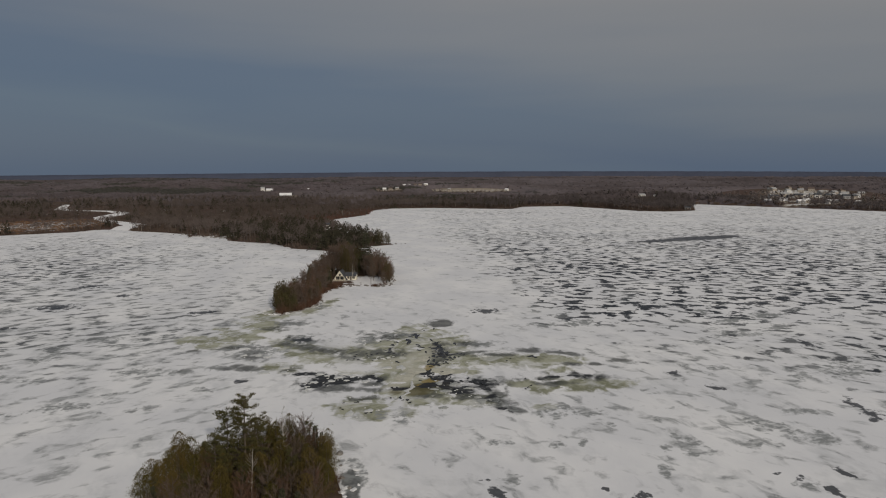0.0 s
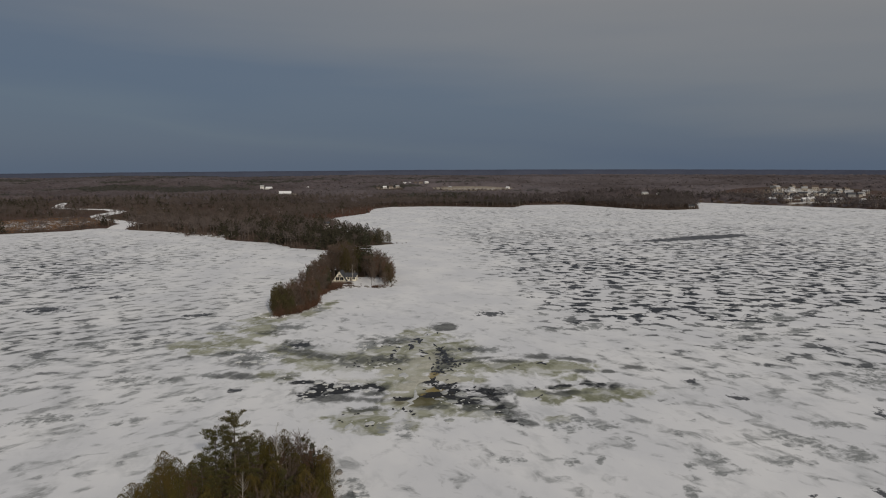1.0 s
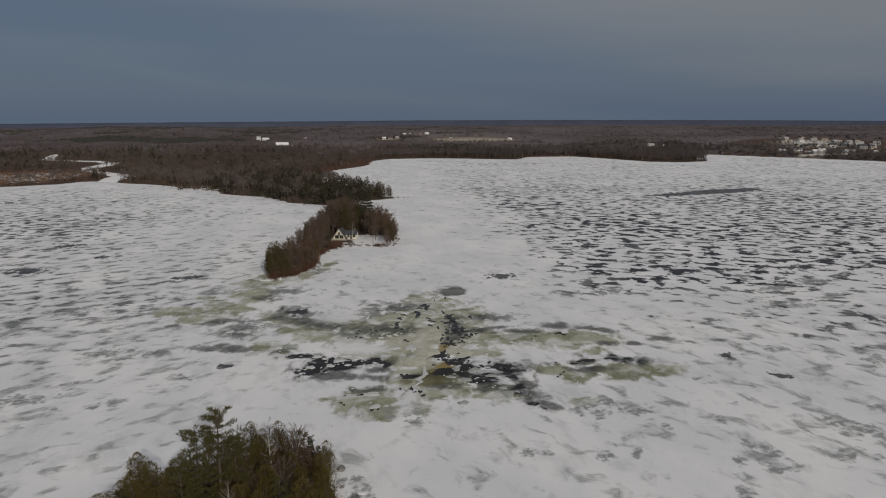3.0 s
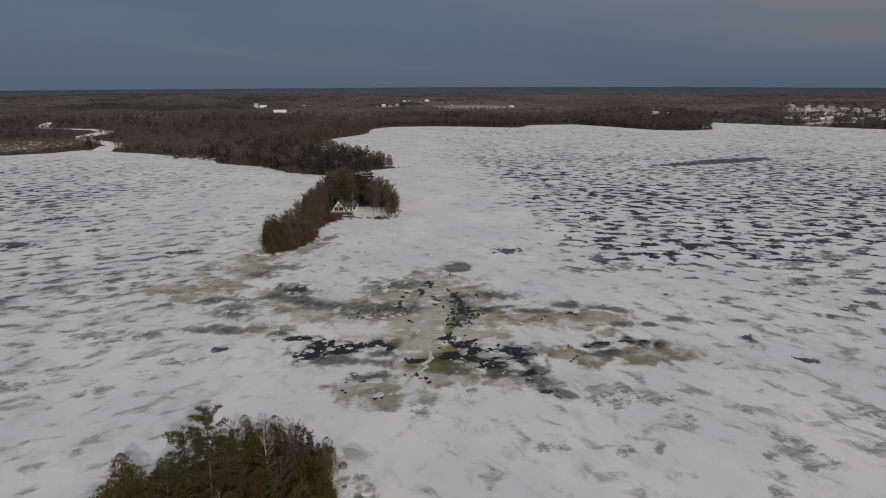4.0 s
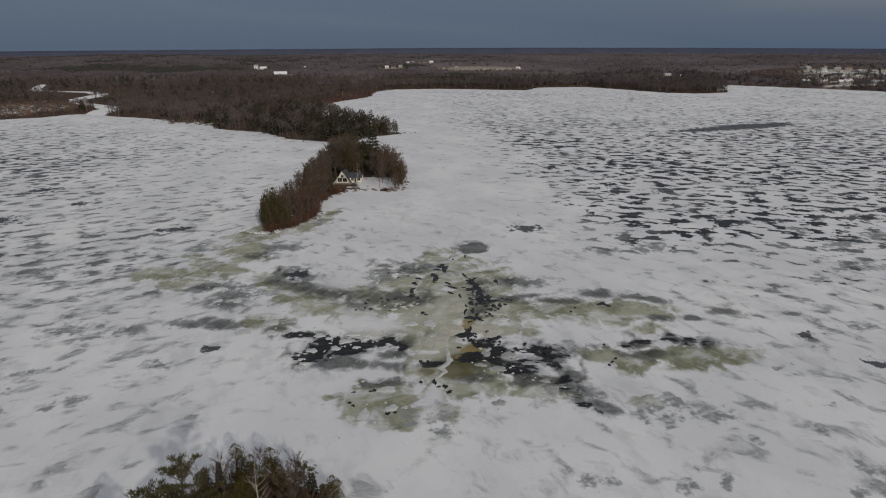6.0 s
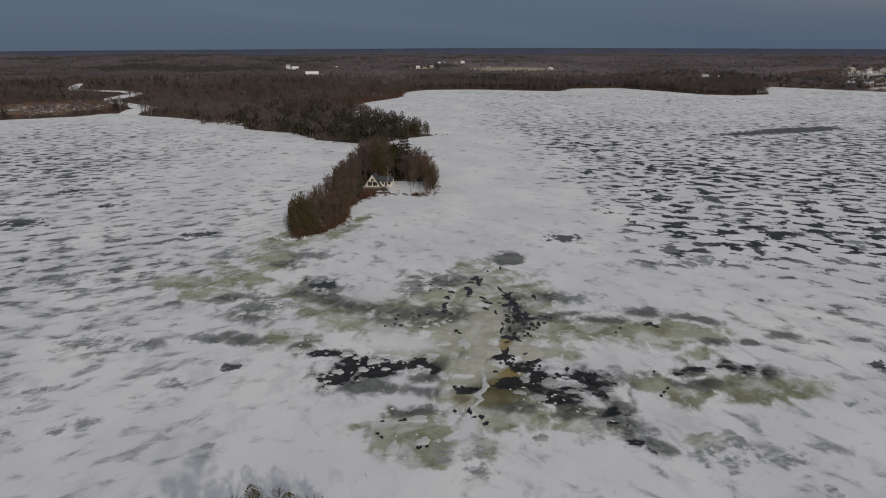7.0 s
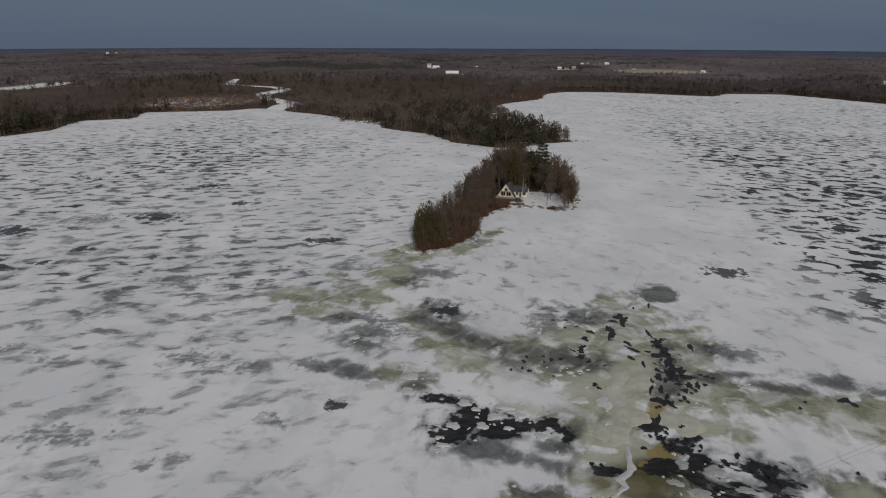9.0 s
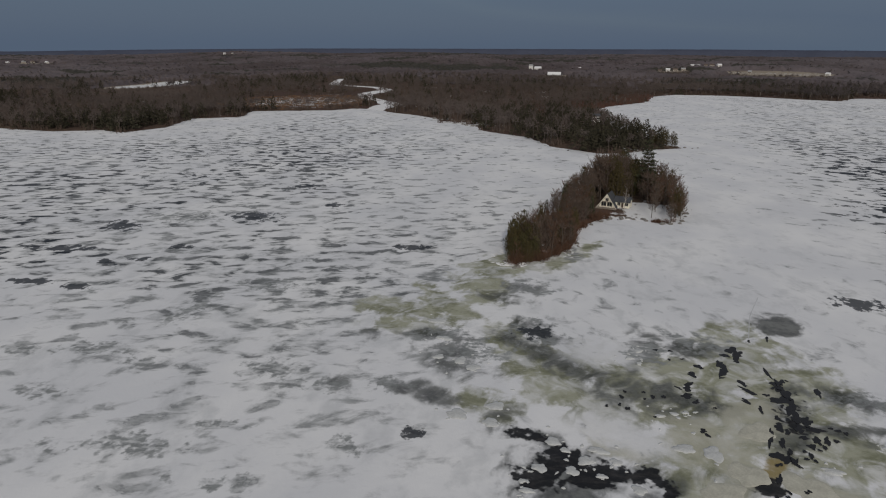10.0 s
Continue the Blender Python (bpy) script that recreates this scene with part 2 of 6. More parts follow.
def ground_material():
    m = Nodes("leaf_litter_and_old_snow", 0.95, 0.1)
    p = m.place()
    litter = m.mix(m.step(m.noise(p, 0.25, 5, 0.6), 0.3, 0.7), (0.052, 0.036, 0.026), (0.115, 0.083, 0.060))
    litter = m.mix(m.step(m.noise(p, 0.012, 4, 0.6), 0.42, 0.62), litter, (0.085, 0.055, 0.045))
    litter = m.mix(m.attr("straw"), litter, m.mix(m.noise(p, 0.05, 3), (0.21, 0.175, 0.135), (0.37, 0.325, 0.26)))
    old_snow = m.step(m.math("ADD", m.attr("snow"), m.math("MULTIPLY", m.math("SUBTRACT", m.noise(p, 0.22, 5, 0.65), 0.5), 1.6)), 0.42, 0.58)
    m.bump(m.noise(p, 1.2, 3), 0.6, 0.4)
    return m.done(m.mix(old_snow, litter, (0.66, 0.66, 0.66)))


def canopy_material():
    """The top of leafless woods from far off, with darker stands of evergreens."""
    m = Nodes("distant_canopy", 0.95, 0.1)
    p = m.place()
    twig = m.math("MULTIPLY_ADD", m.noise(p, 0.30, 3, 0.6), 0.5, m.math("MULTIPLY", m.noise(p, 0.06, 3, 0.6), 0.5))
    # twig browns carry extra blue: distance haze painted into the colour
    c = m.mix(m.step(twig, 0.36, 0.64), (0.078, 0.062, 0.063), (0.138, 0.114, 0.118))
    stand = m.step(m.noise(m.place((1.0, 0.6, 1.0)), 0.0045, 5, 0.62), 0.42, 0.62)
    region = m.step(m.noise(m.place((0.6, 1.0, 1.0), shift=(700, 0, 0)), 0.0016, 4, 0.6), 0.40, 0.60)
    c = m.mix(m.math("MULTIPLY", region, 0.6), c, (0.155, 0.134, 0.139))
    c = m.mix(m.math("MULTIPLY", stand, 0.55), c, (0.062, 0.047, 0.043))
    fir = m.step(m.math("MULTIPLY_ADD", m.math("SUBTRACT", m.noise(p, 0.03, 4, 0.65), 0.5), 1.2, m.attr("fir")), 0.34, 0.52)
    return m.done(m.mix(fir, c, m.mix(m.step(twig, 0.4, 0.6), (0.040, 0.038, 0.031), (0.066, 0.061, 0.051))))


CANOPY = canopy_material()
LAKE = lake_material()
GROUND = ground_material()
DARK_CEDAR = leafy("dark_cedar_foliage", (0.046, 0.048, 0.022), (0.104, 0.092, 0.038), (0.110, 0.078, 0.040))
CEDAR = leafy("cedar_foliage", (0.044, 0.043, 0.013), (0.142, 0.116, 0.030), (0.136, 0.090, 0.032))
PINE = leafy("pine_needles", (0.040, 0.043, 0.017), (0.136, 0.126, 0.048), (0.092, 0.078, 0.036))
SPRUCE = leafy("spruce_needles", (0.036, 0.044, 0.026), (0.080, 0.084, 0.046), (0.066, 0.062, 0.040))
TWIGS = leafy("bare_twigs", (0.090, 0.063, 0.048), (0.190, 0.142, 0.114), (0.130, 0.096, 0.076))
RED_TWIGS = leafy("reddish_brush", (0.088, 0.048, 0.032), (0.178, 0.100, 0.066), (0.125, 0.078, 0.055))
BARK = simple("grey_brown_bark", (0.105, 0.085, 0.068), 0.95, 0.4, 2.0)
BIRCH = simple("pale_birch_bark", (0.42, 0.39, 0.345), 0.85, 0.3, 1.5)
PALE_BARK = simple("pale_grey_bark", (0.24, 0.215, 0.185), 0.9, 0.3, 1.5)
# the blue of distance haze is put into this base colour
HAZE_HILLS = simple("haze_blue_hills", (0.074, 0.083, 0.116), 1.0, 0.10, 0.008, 0.0)
FAR_WOOD = wooded("far_bare_woods", (0.118, 0.095, 0.083), (0.140, 0.114, 0.101), (0.164, 0.136, 0.127))
# the far wood colours again, made cooler and greyer to paint in haze
HAZED_WOOD = wooded("hazed_far_woods", (0.104, 0.088, 0.085), (0.128, 0.109, 0.106), (0.152, 0.132, 0.131))
RED_SHORE = wooded("red_shore_brush", (0.112, 0.060, 0.047), (0.150, 0.084, 0.066), (0.130, 0.082, 0.068))
UNDERGROWTH = wooded("brown_undergrowth", (0.092, 0.066, 0.053), (0.128, 0.095, 0.076), (0.132, 0.102, 0.085))
FAR_FIR = leafy("far_evergreens", (0.042, 0.041, 0.026), (0.060, 0.057, 0.037), (0.060, 0.052, 0.037))
ROCK = simple("grey_shore_rock", (0.20, 0.19, 0.175), 0.9, 0.45, 1.2)
FLOE = simple("wet_floe_snow", (0.52, 0.53, 0.52), 0.75, 0.14, 0.9)
GREY_FLOE = simple("waterlogged_floe_ice", (0.34, 0.35, 0.335), 0.7, 0.22, 0.9)
SNOW = simple("snow_cap", (0.76, 0.76, 0.76), 0.8, 0.06, 0.8)
REED = leafy("dead_reeds", (0.13, 0.068, 0.038), (0.29, 0.175, 0.098), (0.19, 0.115, 0.070))
PALE_CREAM = simple("cream_tinted_ice", (0.47, 0.46, 0.385), 0.8, 0.16, 0.5)


# ---- plan of the shores ----
WEST_SHORE = [(-1500, 330), (-800, 395), (-497, 427), (-450, 430), (-428, 450), (-403, 445), (-396, 484), (-406, 502), (-424, 542),
              (-396, 567), (-421, 616), (-358, 657), (-352, 682), (-330, 682), (-305, 662), (-270, 646), (-242, 628), (-228, 600), (-200, 598), (-177, 562),
              (-140, 543), (-113, 505), (-84, 491), (-66, 496), (-54, 520), (-42, 528)]
NORTH_SHORE = [(-34, 532), (-40, 542), (-56, 552), (-85, 610), (-112, 690), (-130, 760), (-130, 802), (-123, 830), (-98, 892), (-101, 990), (-78, 1040),
               (-18, 1052), (27, 1042), (72, 1023), (110, 1015), (133, 1077), (204, 1092), (244, 1025), (283, 951),
               (325, 935), (365, 956), (385, 1010), (424, 1146), (480, 1088), (561, 985), (612, 914), (720, 800), (1500, 560)]
CABIN_ISLAND = [(-66, 271), (-58, 282), (-54, 296), (-57, 316), (-53, 334), (-46, 340), (-39, 341), (-36, 337), (-29, 338), (-25.5, 346), (-25, 362),
                (-29, 383), (-39, 402), (-54, 410), (-65, 400), (-71, 368), (-73, 325), (-73, 295), (-71, 277)]
CEDAR_ISLAND = [(-18, 92), (-17, 116), (-20, 128), (-25, 138), (-34, 143), (-44, 140), (-51, 129), (-55, 113), (-58, 97), (-53, 80), (-32, 74)]
SOUTH_SHORE = [(-1500, -420), (-600, -520), (0, -430), (500, -500), (1500, -380), (6000, -300), (6000, -6000), (-6000, -6000), (-6000, -300)]
MAINLAND = WEST_SHORE + NORTH_SHORE + [(6000, 300), (6000, 7000), (-7000, 7000), (-6000, 250)]


def inside_distance(poly, x, y):
    """Metres inside (+) or outside (-) the outline poly, for arrays of places."""
    best = np.full(x.shape, 1e9)
    within = np.zeros(x.shape, bool)
    for (ax, ay), (bx, by) in zip(poly, poly[1:] + poly[:1]):
        dx, dy = bx - ax, by - ay
        k = np.clip(((x - ax) * dx + (y - ay) * dy) / (dx * dx + dy * dy), 0, 1)
        best = np.minimum(best, np.hypot(x - ax - k * dx, y - ay - k * dy))
        if ay != by:
            within ^= ((ay > y) != (by > y)) & (x < ax + (y - ay) * dx / dy)
    return np.where(within, best, -best)


def waves(x, y, size, seed):
    """Smooth rolling values round 0, about -1 to 1."""
    rng = np.random.default_rng(seed)
    v = np.zeros(np.shape(x))
    for i in range(7):
        a = rng.uniform(0, 2 * math.pi)
        k = rng.uniform(0.6, 1.7) / size * 2 * math.pi
        v = v + np.sin(k * (np.cos(a) * x + np.sin(a) * y) + rng.uniform(0, 7)) / (1.0 + 0.25 * i)
    return v / 3.2


def blend(v, low, high):
    k = np.clip((v - low) / (high - low), 0, 1)
    return k * k * (3 - 2 * k)


def shore_distance(x, y):
    d = inside_distance(MAINLAND, x, y)
    for poly in (CABIN_ISLAND, CEDAR_ISLAND, SOUTH_SHORE):
        d = np.maximum(d, inside_distance(poly, x, y))
    return d + 1.3 * waves(x, y, 17, 3) * np.clip(1 - np.abs(d) / 12, 0, 1)


# openings in the woods that still hold snow: x, y, half widths, height of the slope they lie on
OPEN_FIELDS = [(-800, 880, 40, 90, 0), (73, 1500, 110, 36, 4), (-52, 1650, 40, 26, 0), (-290, 1285, 26, 16, 4), (-378, 1470, 34, 24, 0), (700, 1310, 60, 24, 3), (860, 1440, 90, 26, 2),
               (640, 1190, 60, 20, 2), (560, 1080, 50, 14, 2), (-1560, 1255, 90, 22, 9), (-1640, 2060, 50, 25, 10), (-112, 1500, 26, 14, 2), (430, 1330, 20, 12, 3), (560, 1030, 34, 12, 2), (347, 1150, 18, 8, 2)]
# low thickets, where no tall trees stand
THICKETS = [(-705, 770, 80, 85), (-610, 670, 55, 60), (75, 1430, 120, 50), (-52, 1590, 50, 50), (-372, 1398, 62, 58), (-297, 1465, 26, 40), (-112, 1460, 40, 40), (-294, 1235, 34, 30), (347, 1120, 24, 26)]


# broad wooded rises beyond the shore: x, y, half widths, height
HILLS = [(-380, 1458, 60, 40, 5), (-110, 1506, 60, 40, 5), (-55, 1655, 70, 40, 5), (-299, 1508, 40, 30, 5), (640, 1120, 120, 80, 4), (-640, 1640, 330, 110, 22), (-250, 2050, 300, 160, 9), (250, 2300, 420, 180, 8), (760, 1420, 330, 140, 9), (950, 2150, 420, 170, 9), (-1350, 1900, 380, 190, 9), (330, 1160, 130, 80, 8), (-1700, 2500, 500, 200, 8), (120, 1640, 260, 90, 5)]


def land_height(x, y, d=None):
    """Height of the bare ground; below 0 it lies under the lake."""
    if d is None:
        d = shore_distance(x, y)
    r = np.hypot(x, y)
    bank = 1.7 * (1 - np.exp(-np.maximum(d, 0) / 7.0)) - 0.35
    hills = blend(d, 20, 500)
    west = np.degrees(np.arctan2(-x, np.maximum(y, 1.0)))
    rise = 22 * np.clip((r - 800) / 3900, 0, 0.64) ** 0.9 * blend(d, 0, 350) * (1 - 0.9 * blend(west, 32, 52))
    roll = 5.0 * waves(x, y, 900, 11) * hills + 2.0 * waves(x, y, 170, 12) * blend(d, 10, 160)
    slopes = np.zeros(x.shape)
    for fx, fy, rx, ry, lift in OPEN_FIELDS:
        slopes = np.maximum(slopes, 1.5 * lift * np.exp(-((x - fx) / (1.3 * rx + 70)) ** 2 - ((y - fy - 0.6 * (ry + 60)) / (ry + 60)) ** 2))
    for hx, hy, rx, ry, up in HILLS:
        slopes = slopes + up * np.exp(-((x - hx) / rx) ** 2 - ((y - hy) / ry) ** 2)
    roll = roll + slopes
    marsh = np.exp(-((x + 430) / 150) ** 2 - ((y - 760) / 150) ** 2)
    z = np.where(d > 0, bank + (rise + roll + 2.0 * hills) * (1 - 0.9 * marsh), np.maximum(-0.35 + d * 0.25, -2.5))
    return np.where(d > 0, np.maximum(z, -0.3 + np.minimum(d, 4) * 0.2), z)


def z_at(x, y):
    return float(land_height(np.array([float(x)]), np.array([float(y)]))[0])


def lines(*spans):
    """Grid lines from spans of (start, end, step)."""
    v = []
    for a, b, s in spans:
        v.extend(np.linspace(a, b, max(1, round((b - a) / s)), endpoint=False))
    return np.array(v + [spans[-1][1]])


def sheet(name, xs, ys, height, material, fields):
    """One grid mesh over the lines xs and ys, with named values at its corners."""
    gx, gy = np.meshgrid(xs, ys)
    x, y = gx.ravel(), gy.ravel()
    z = height(x, y)
    nx, ny = len(xs), len(ys)
    i = (np.arange(ny - 1)[:, None] * nx + np.arange(nx - 1)[None, :]).ravel()
    quads = np.stack([i, i + 1, i + nx + 1, i + nx], 1)
    me = bpy.data.meshes.new(name)
    me.vertices.add(len(x))
    me.vertices.foreach_set("co", np.stack([x, y, z], 1).ravel())
    me.loops.add(quads.size)
    me.loops.foreach_set("vertex_index", quads.ravel())
    me.polygons.add(len(quads))
    me.polygons.foreach_set("loop_start", np.arange(0, quads.size, 4))
    me.polygons.foreach_set("use_smooth", np.ones(len(quads), bool))
    for key, fn in fields.items():
        me.attributes.new(key, "FLOAT", "POINT").data.foreach_set("value", fn(x, y).astype(np.float32))
    me.update(calc_edges=True)
    me.materials.append(material)
    return new(name, me)


# ---- patches on the ice: x, y, half length, half width, turn ----
GREEN_POOLS = [
    (-22.9, 215.1, 14.6, 13.6, -36), (-8.8, 206.9, 14.0, 12.7, 46), (-9.3, 230.9, 15.2, 8.4, 87), (-41.8, 211.9, 14.6, 5.6, -47), (-51.2, 223.4, 10.5, 4.5, -53), (2.2, 217.3, 15.7, 7.4, 89),
    (7.5, 202.6, 8.3, 6.8, 18), (-18.7, 164.3, 7.9, 5.5, 14), (-14.9, 157.4, 6.6, 3.5, 6), (-3.5, 173.0, 7.1, 4.9, 12), (-10.9, 172.4, 5.2, 4.4, 16), (-22.8, 160.9, 3.8, 3.2, 0),
    (-29.0, 202.2, 8.0, 5.5, -33), (-11.1, 190.8, 10.7, 7.6, 86), (-3.0, 168.5, 8.0, 4.5, 6), (-20.5, 162.5, 7.5, 4.5, 0), (9.0, 167.5, 6.5, 4.0, 0), (-8.0, 180.0, 6.0, 4.0, 80),
]
GREEN_WEST = [
    (-76.9, 233.5, 9.3, 6.4, 64), (-75.2, 223.3, 9.4, 4.0, 15), (-85.6, 230.6, 5.7, 5.2, -15), (-70.6, 269.7, 12.8, 7.2, 63), (-69.1, 252.5, 9.9, 6.3, -65), (-48.6, 196.4, 5.8, 3.8, -25),
    (-73.3, 238.3, 11.5, 3.2, -42), (-53.4, 287.3, 14.2, 3.4, 75),
]
GREEN_EAST = [
    (29.1, 202.5, 11.4, 5.9, 6), (37.6, 204.6, 6.4, 4.1, -31), (17.0, 204.8, 6.3, 4.7, 30), (38.0, 179.8, 9.9, 4.8, -3), (24.0, 179.9, 4.5, 3.7, -22), (26.4, 174.2, 4.2, 2.2, 87),
    (48.6, 180.7, 6.0, 3.3, -6), (35.4, 193.1, 4.1, 2.5, 52), (26.1, 161.6, 3.4, 1.8, 16), (4.2, 193.3, 5.4, 2.4, -20),
]
SMOKE_POOL = [
    (-21.9, 211.3, 9.4, 6.3, 5), (-26.9, 230.2, 8.7, 3.6, 88), (-39.4, 216.4, 11.4, 3.3, -30), (-49.7, 230.3, 7.1, 3.8, -29), (-49.8, 223.6, 6.6, 2.8, -27), (-12.5, 211.1, 5.0, 2.5, 6),
    (8.6, 212.0, 8.1, 2.3, 16), (16.7, 209.7, 6.1, 2.7, 8), (27.7, 215.5, 5.9, 3.0, -17), (9.9, 223.1, 6.7, 2.8, -25), (-17.1, 233.5, 6.8, 3.9, 26),
]
SMOKE_SOUTH = [
    (6.3, 177.1, 7.0, 5.8, -10), (10.8, 181.4, 4.4, 3.2, 3), (1.8, 180.0, 5.0, 3.1, 12), (13.7, 169.4, 5.8, 2.4, 72), (-19.6, 169.0, 5.1, 2.0, 11), (-13.6, 168.4, 2.7, 1.5, 6),
    (-2.2, 177.7, 5.4, 3.2, 10), (-9.0, 176.6, 4.4, 1.7, 6), (-19.1, 181.2, 4.3, 2.7, -25), (-22.6, 176.0, 5.9, 2.3, -4), (5.7, 172.4, 5.5, 1.7, 0), (15.2, 161.3, 2.6, 1.9, -63), (8.5, 169.5, 7.0, 2.6, 8), (-2.5, 170.5, 5.0, 2.0, 6), (-31.0, 177.0, 7.0, 2.6, -6),
    (-1.7, 204.6, 6.3, 3.1, 84),
]
SMOKE_WEST = [
    (-67.3, 220.9, 7.3, 3.1, 15), (-61.1, 210.9, 8.8, 5.0, -26), (-82.4, 215.2, 4.3, 2.2, -58), (-59.1, 255.5, 5.1, 4.1, -56), (-62.0, 247.9, 7.1, 3.6, -19), (-57.3, 195.7, 3.8, 2.6, -9),
    (-45.9, 194.8, 3.6, 3.0, 56), (-76.9, 194.0, 3.5, 2.2, -15), (-66.1, 196.8, 4.5, 2.6, 33),
]
SMOKE_EDGE = [(5.0, 177.6, 10.0, 5.0, -8), (-1.0, 186.0, 4.0, 3.0, 60), (-1.0, 213.0, 8.0, 3.5, 86), (14.5, 173.0, 5.5, 2.4, -70), (16.0, 166.0, 3.6, 2.2, -60), (12.6, 178.6, 4.6, 2.2, -70), (18.5, 160.5, 3.0, 1.5, -55), (-1.0, 257.0, 5.0, 4.0, 79), (3.0, 176.0, 6.0, 3.0, 0)]
SMOKE_EAST = [
    (40.5, 187.4, 6.8, 3.1, -17), (31.9, 181.2, 5.4, 2.9, -8), (31.4, 185.6, 4.7, 1.2, 22), (40.6, 210.5, 4.4, 1.9, -16), (22.4, 184.4, 2.4, 1.9, 14), (40.0, 198.8, 2.6, 1.7, -19),
    (47.6, 198.9, 2.3, 1.3, -2), (55.7, 202.7, 3.4, 3.0, -30),
]
WATER_LEAD = [
    (-4.1, 190.0, 3.2, 2.1, 80), (-2.6, 187.4, 2.4, 1.8, -50),
    (-5.2, 190.1, 3.5, 1.9, -63), (-3.1, 188.0, 3.0, 1.1, -71), (-0.9, 185.3, 2.1, 1.9, -47), (1.0, 187.7, 3.1, 1.3, 48), (1.6, 182.6, 2.1, 1.6, 21), (9.9, 181.7, 4.0, 2.7, -11),
    (11.4, 178.3, 3.5, 1.4, -80), (12.6, 176.2, 2.1, 1.2, -70), (3.9, 181.2, 2.5, 1.4, -18), (1.1, 177.4, 3.0, 0.9, -59), (3.4, 172.7, 2.8, 1.2, 8), (6.3, 173.5, 2.3, 1.0, -38),
    (-2.6, 180.0, 2.8, 1.6, 9), (-11.0, 176.4, 2.5, 1.3, 7),
]
CREAM_SLUSH = [
    (-8.3, 196.4, 7.8, 6.1, 80), (-10.0, 182.0, 6.2, 3.7, 36), (-1.7, 194.0, 5.1, 3.9, -83), (-14.7, 200.7, 5.9, 4.9, 12), (-6.3, 210.1, 9.3, 4.9, 86), (-10.9, 173.3, 3.8, 2.8, 11),
    (-26.5, 191.9, 4.9, 3.1, -30), (3.0, 192.0, 5.4, 2.8, -20),
]
MURK = [(-4.1, 178.8, 5.0, 2.2, 5), (-2.2, 184.3, 1.6, 2.2, 0), (-5.8, 173.2, 2.6, 1.8, 0), (-11.9, 172.8, 2.0, 1.6, 0), (-4.0, 176.0, 3.0, 1.6, 0), (-8.4, 173.4, 1.8, 2.8, 5)]
WHITE_TONGUE = [(-11.2, 163.5, 5.0, 1.7, 84), (-11.6, 156.5, 5.5, 1.9, 88), (-10.6, 167.5, 2.0, 0.9, 80), (-33.0, 226.0, 8.0, 6.0, 40), (-27.0, 197.0, 8.0, 4.5, -20)]
AMBER_SLUSH = [(-4.2, 196.4, 1.9, 3.0, 5), (-4.0, 182.4, 1.5, 1.1, 10), (-2.1, 184.3, 1.5, 2.0, 10), (0.2, 181.0, 1.6, 0.8, 0), (-4.6, 179.6, 2.0, 0.8, 5)]
BROKEN_ICE = [(6.3, 177.6, 7.0, 4.8, -10), (10.8, 181.4, 4.6, 3.2, 3), (1.8, 180.0, 5.0, 3.1, 12), (-2.0, 178.6, 5.0, 2.4, 8), (13.7, 169.4, 4.5, 2.0, 72), (15.5, 161.0, 3.0, 1.6, -63), (0.0, 214.0, 7.0, 2.6, 88), (40.0, 187.6, 5.5, 2.2, -17), (31.4, 185.6, 4.7, 1.2, 22)]
# smooth grey refrozen ice with clean edges
SOLID_GREY = [(0.0, 254.2, 6.0, 4.0, 85), (-17.2, 121.5, 5.5, 1.5, -78), (-16.6, 113.0, 6.0, 1.3, -88)]
GREY_SHORE = [(25.2, 138.4, 1.8, 1.3, 51), (17.6, 160.9, 4.0, 2.0, -58), (13.6, 167.4, 3.2, 1.9, 77), (-17.5, 125.0, 7.0, 2.2, -72), (-53.0, 289.0, 7.0, 2.6, -75), (-74.7, 162.8, 2.2, 1.5, -37), (-84.1, 159.5, 1.8, 1.2, -22), (-77.5, 160.2, 1.6, 1.1, -7)]
GREY_CENTRE = [(-49.4, 229.1, 6.8, 5.7, -53), (-25.1, 228.8, 5.1, 4.5, -85), (-16.6, 237.4, 6.2, 4.7, 9), (12.6, 223.4, 7.4, 3.5, 9), (-57.7, 256.7, 6.4, 4.8, -7)]
GREY_WEST = [
    (-190.8, 278.6, 11.4, 6.4, 14), (-119.5, 231.5, 6.7, 4.6, 11), (-126.4, 211.6, 8.3, 3.0, -84), (-130.7, 186.3, 7.0, 2.9, 17),
    (-116.8, 185.4, 3.7, 2.3, -24), (-90.8, 192.6, 5.3, 3.8, 7), (-77.5, 192.2, 3.2, 2.7, -1), (-95.2, 164.0, 6.5, 3.0, 16),
    (-123.8, 169.7, 4.3, 2.4, 3), (-106.9, 158.2, 3.0, 1.7, 0), (-67.5, 196.5, 3.6, 2.8, 18), (-67.5, 220.5, 6.1, 2.9, 23),
    (-59.2, 215.6, 6.9, 5.3, 27), (-58.9, 256.9, 5.2, 4.0, -86), (-83.7, 189.6, 2.7, 2.0, -41), (-65.0, 176.0, 2.9, 2.5, -29),
    (-86.1, 174.0, 3.7, 1.4, 20), (-141.6, 180.2, 4.2, 2.0, 12),
]
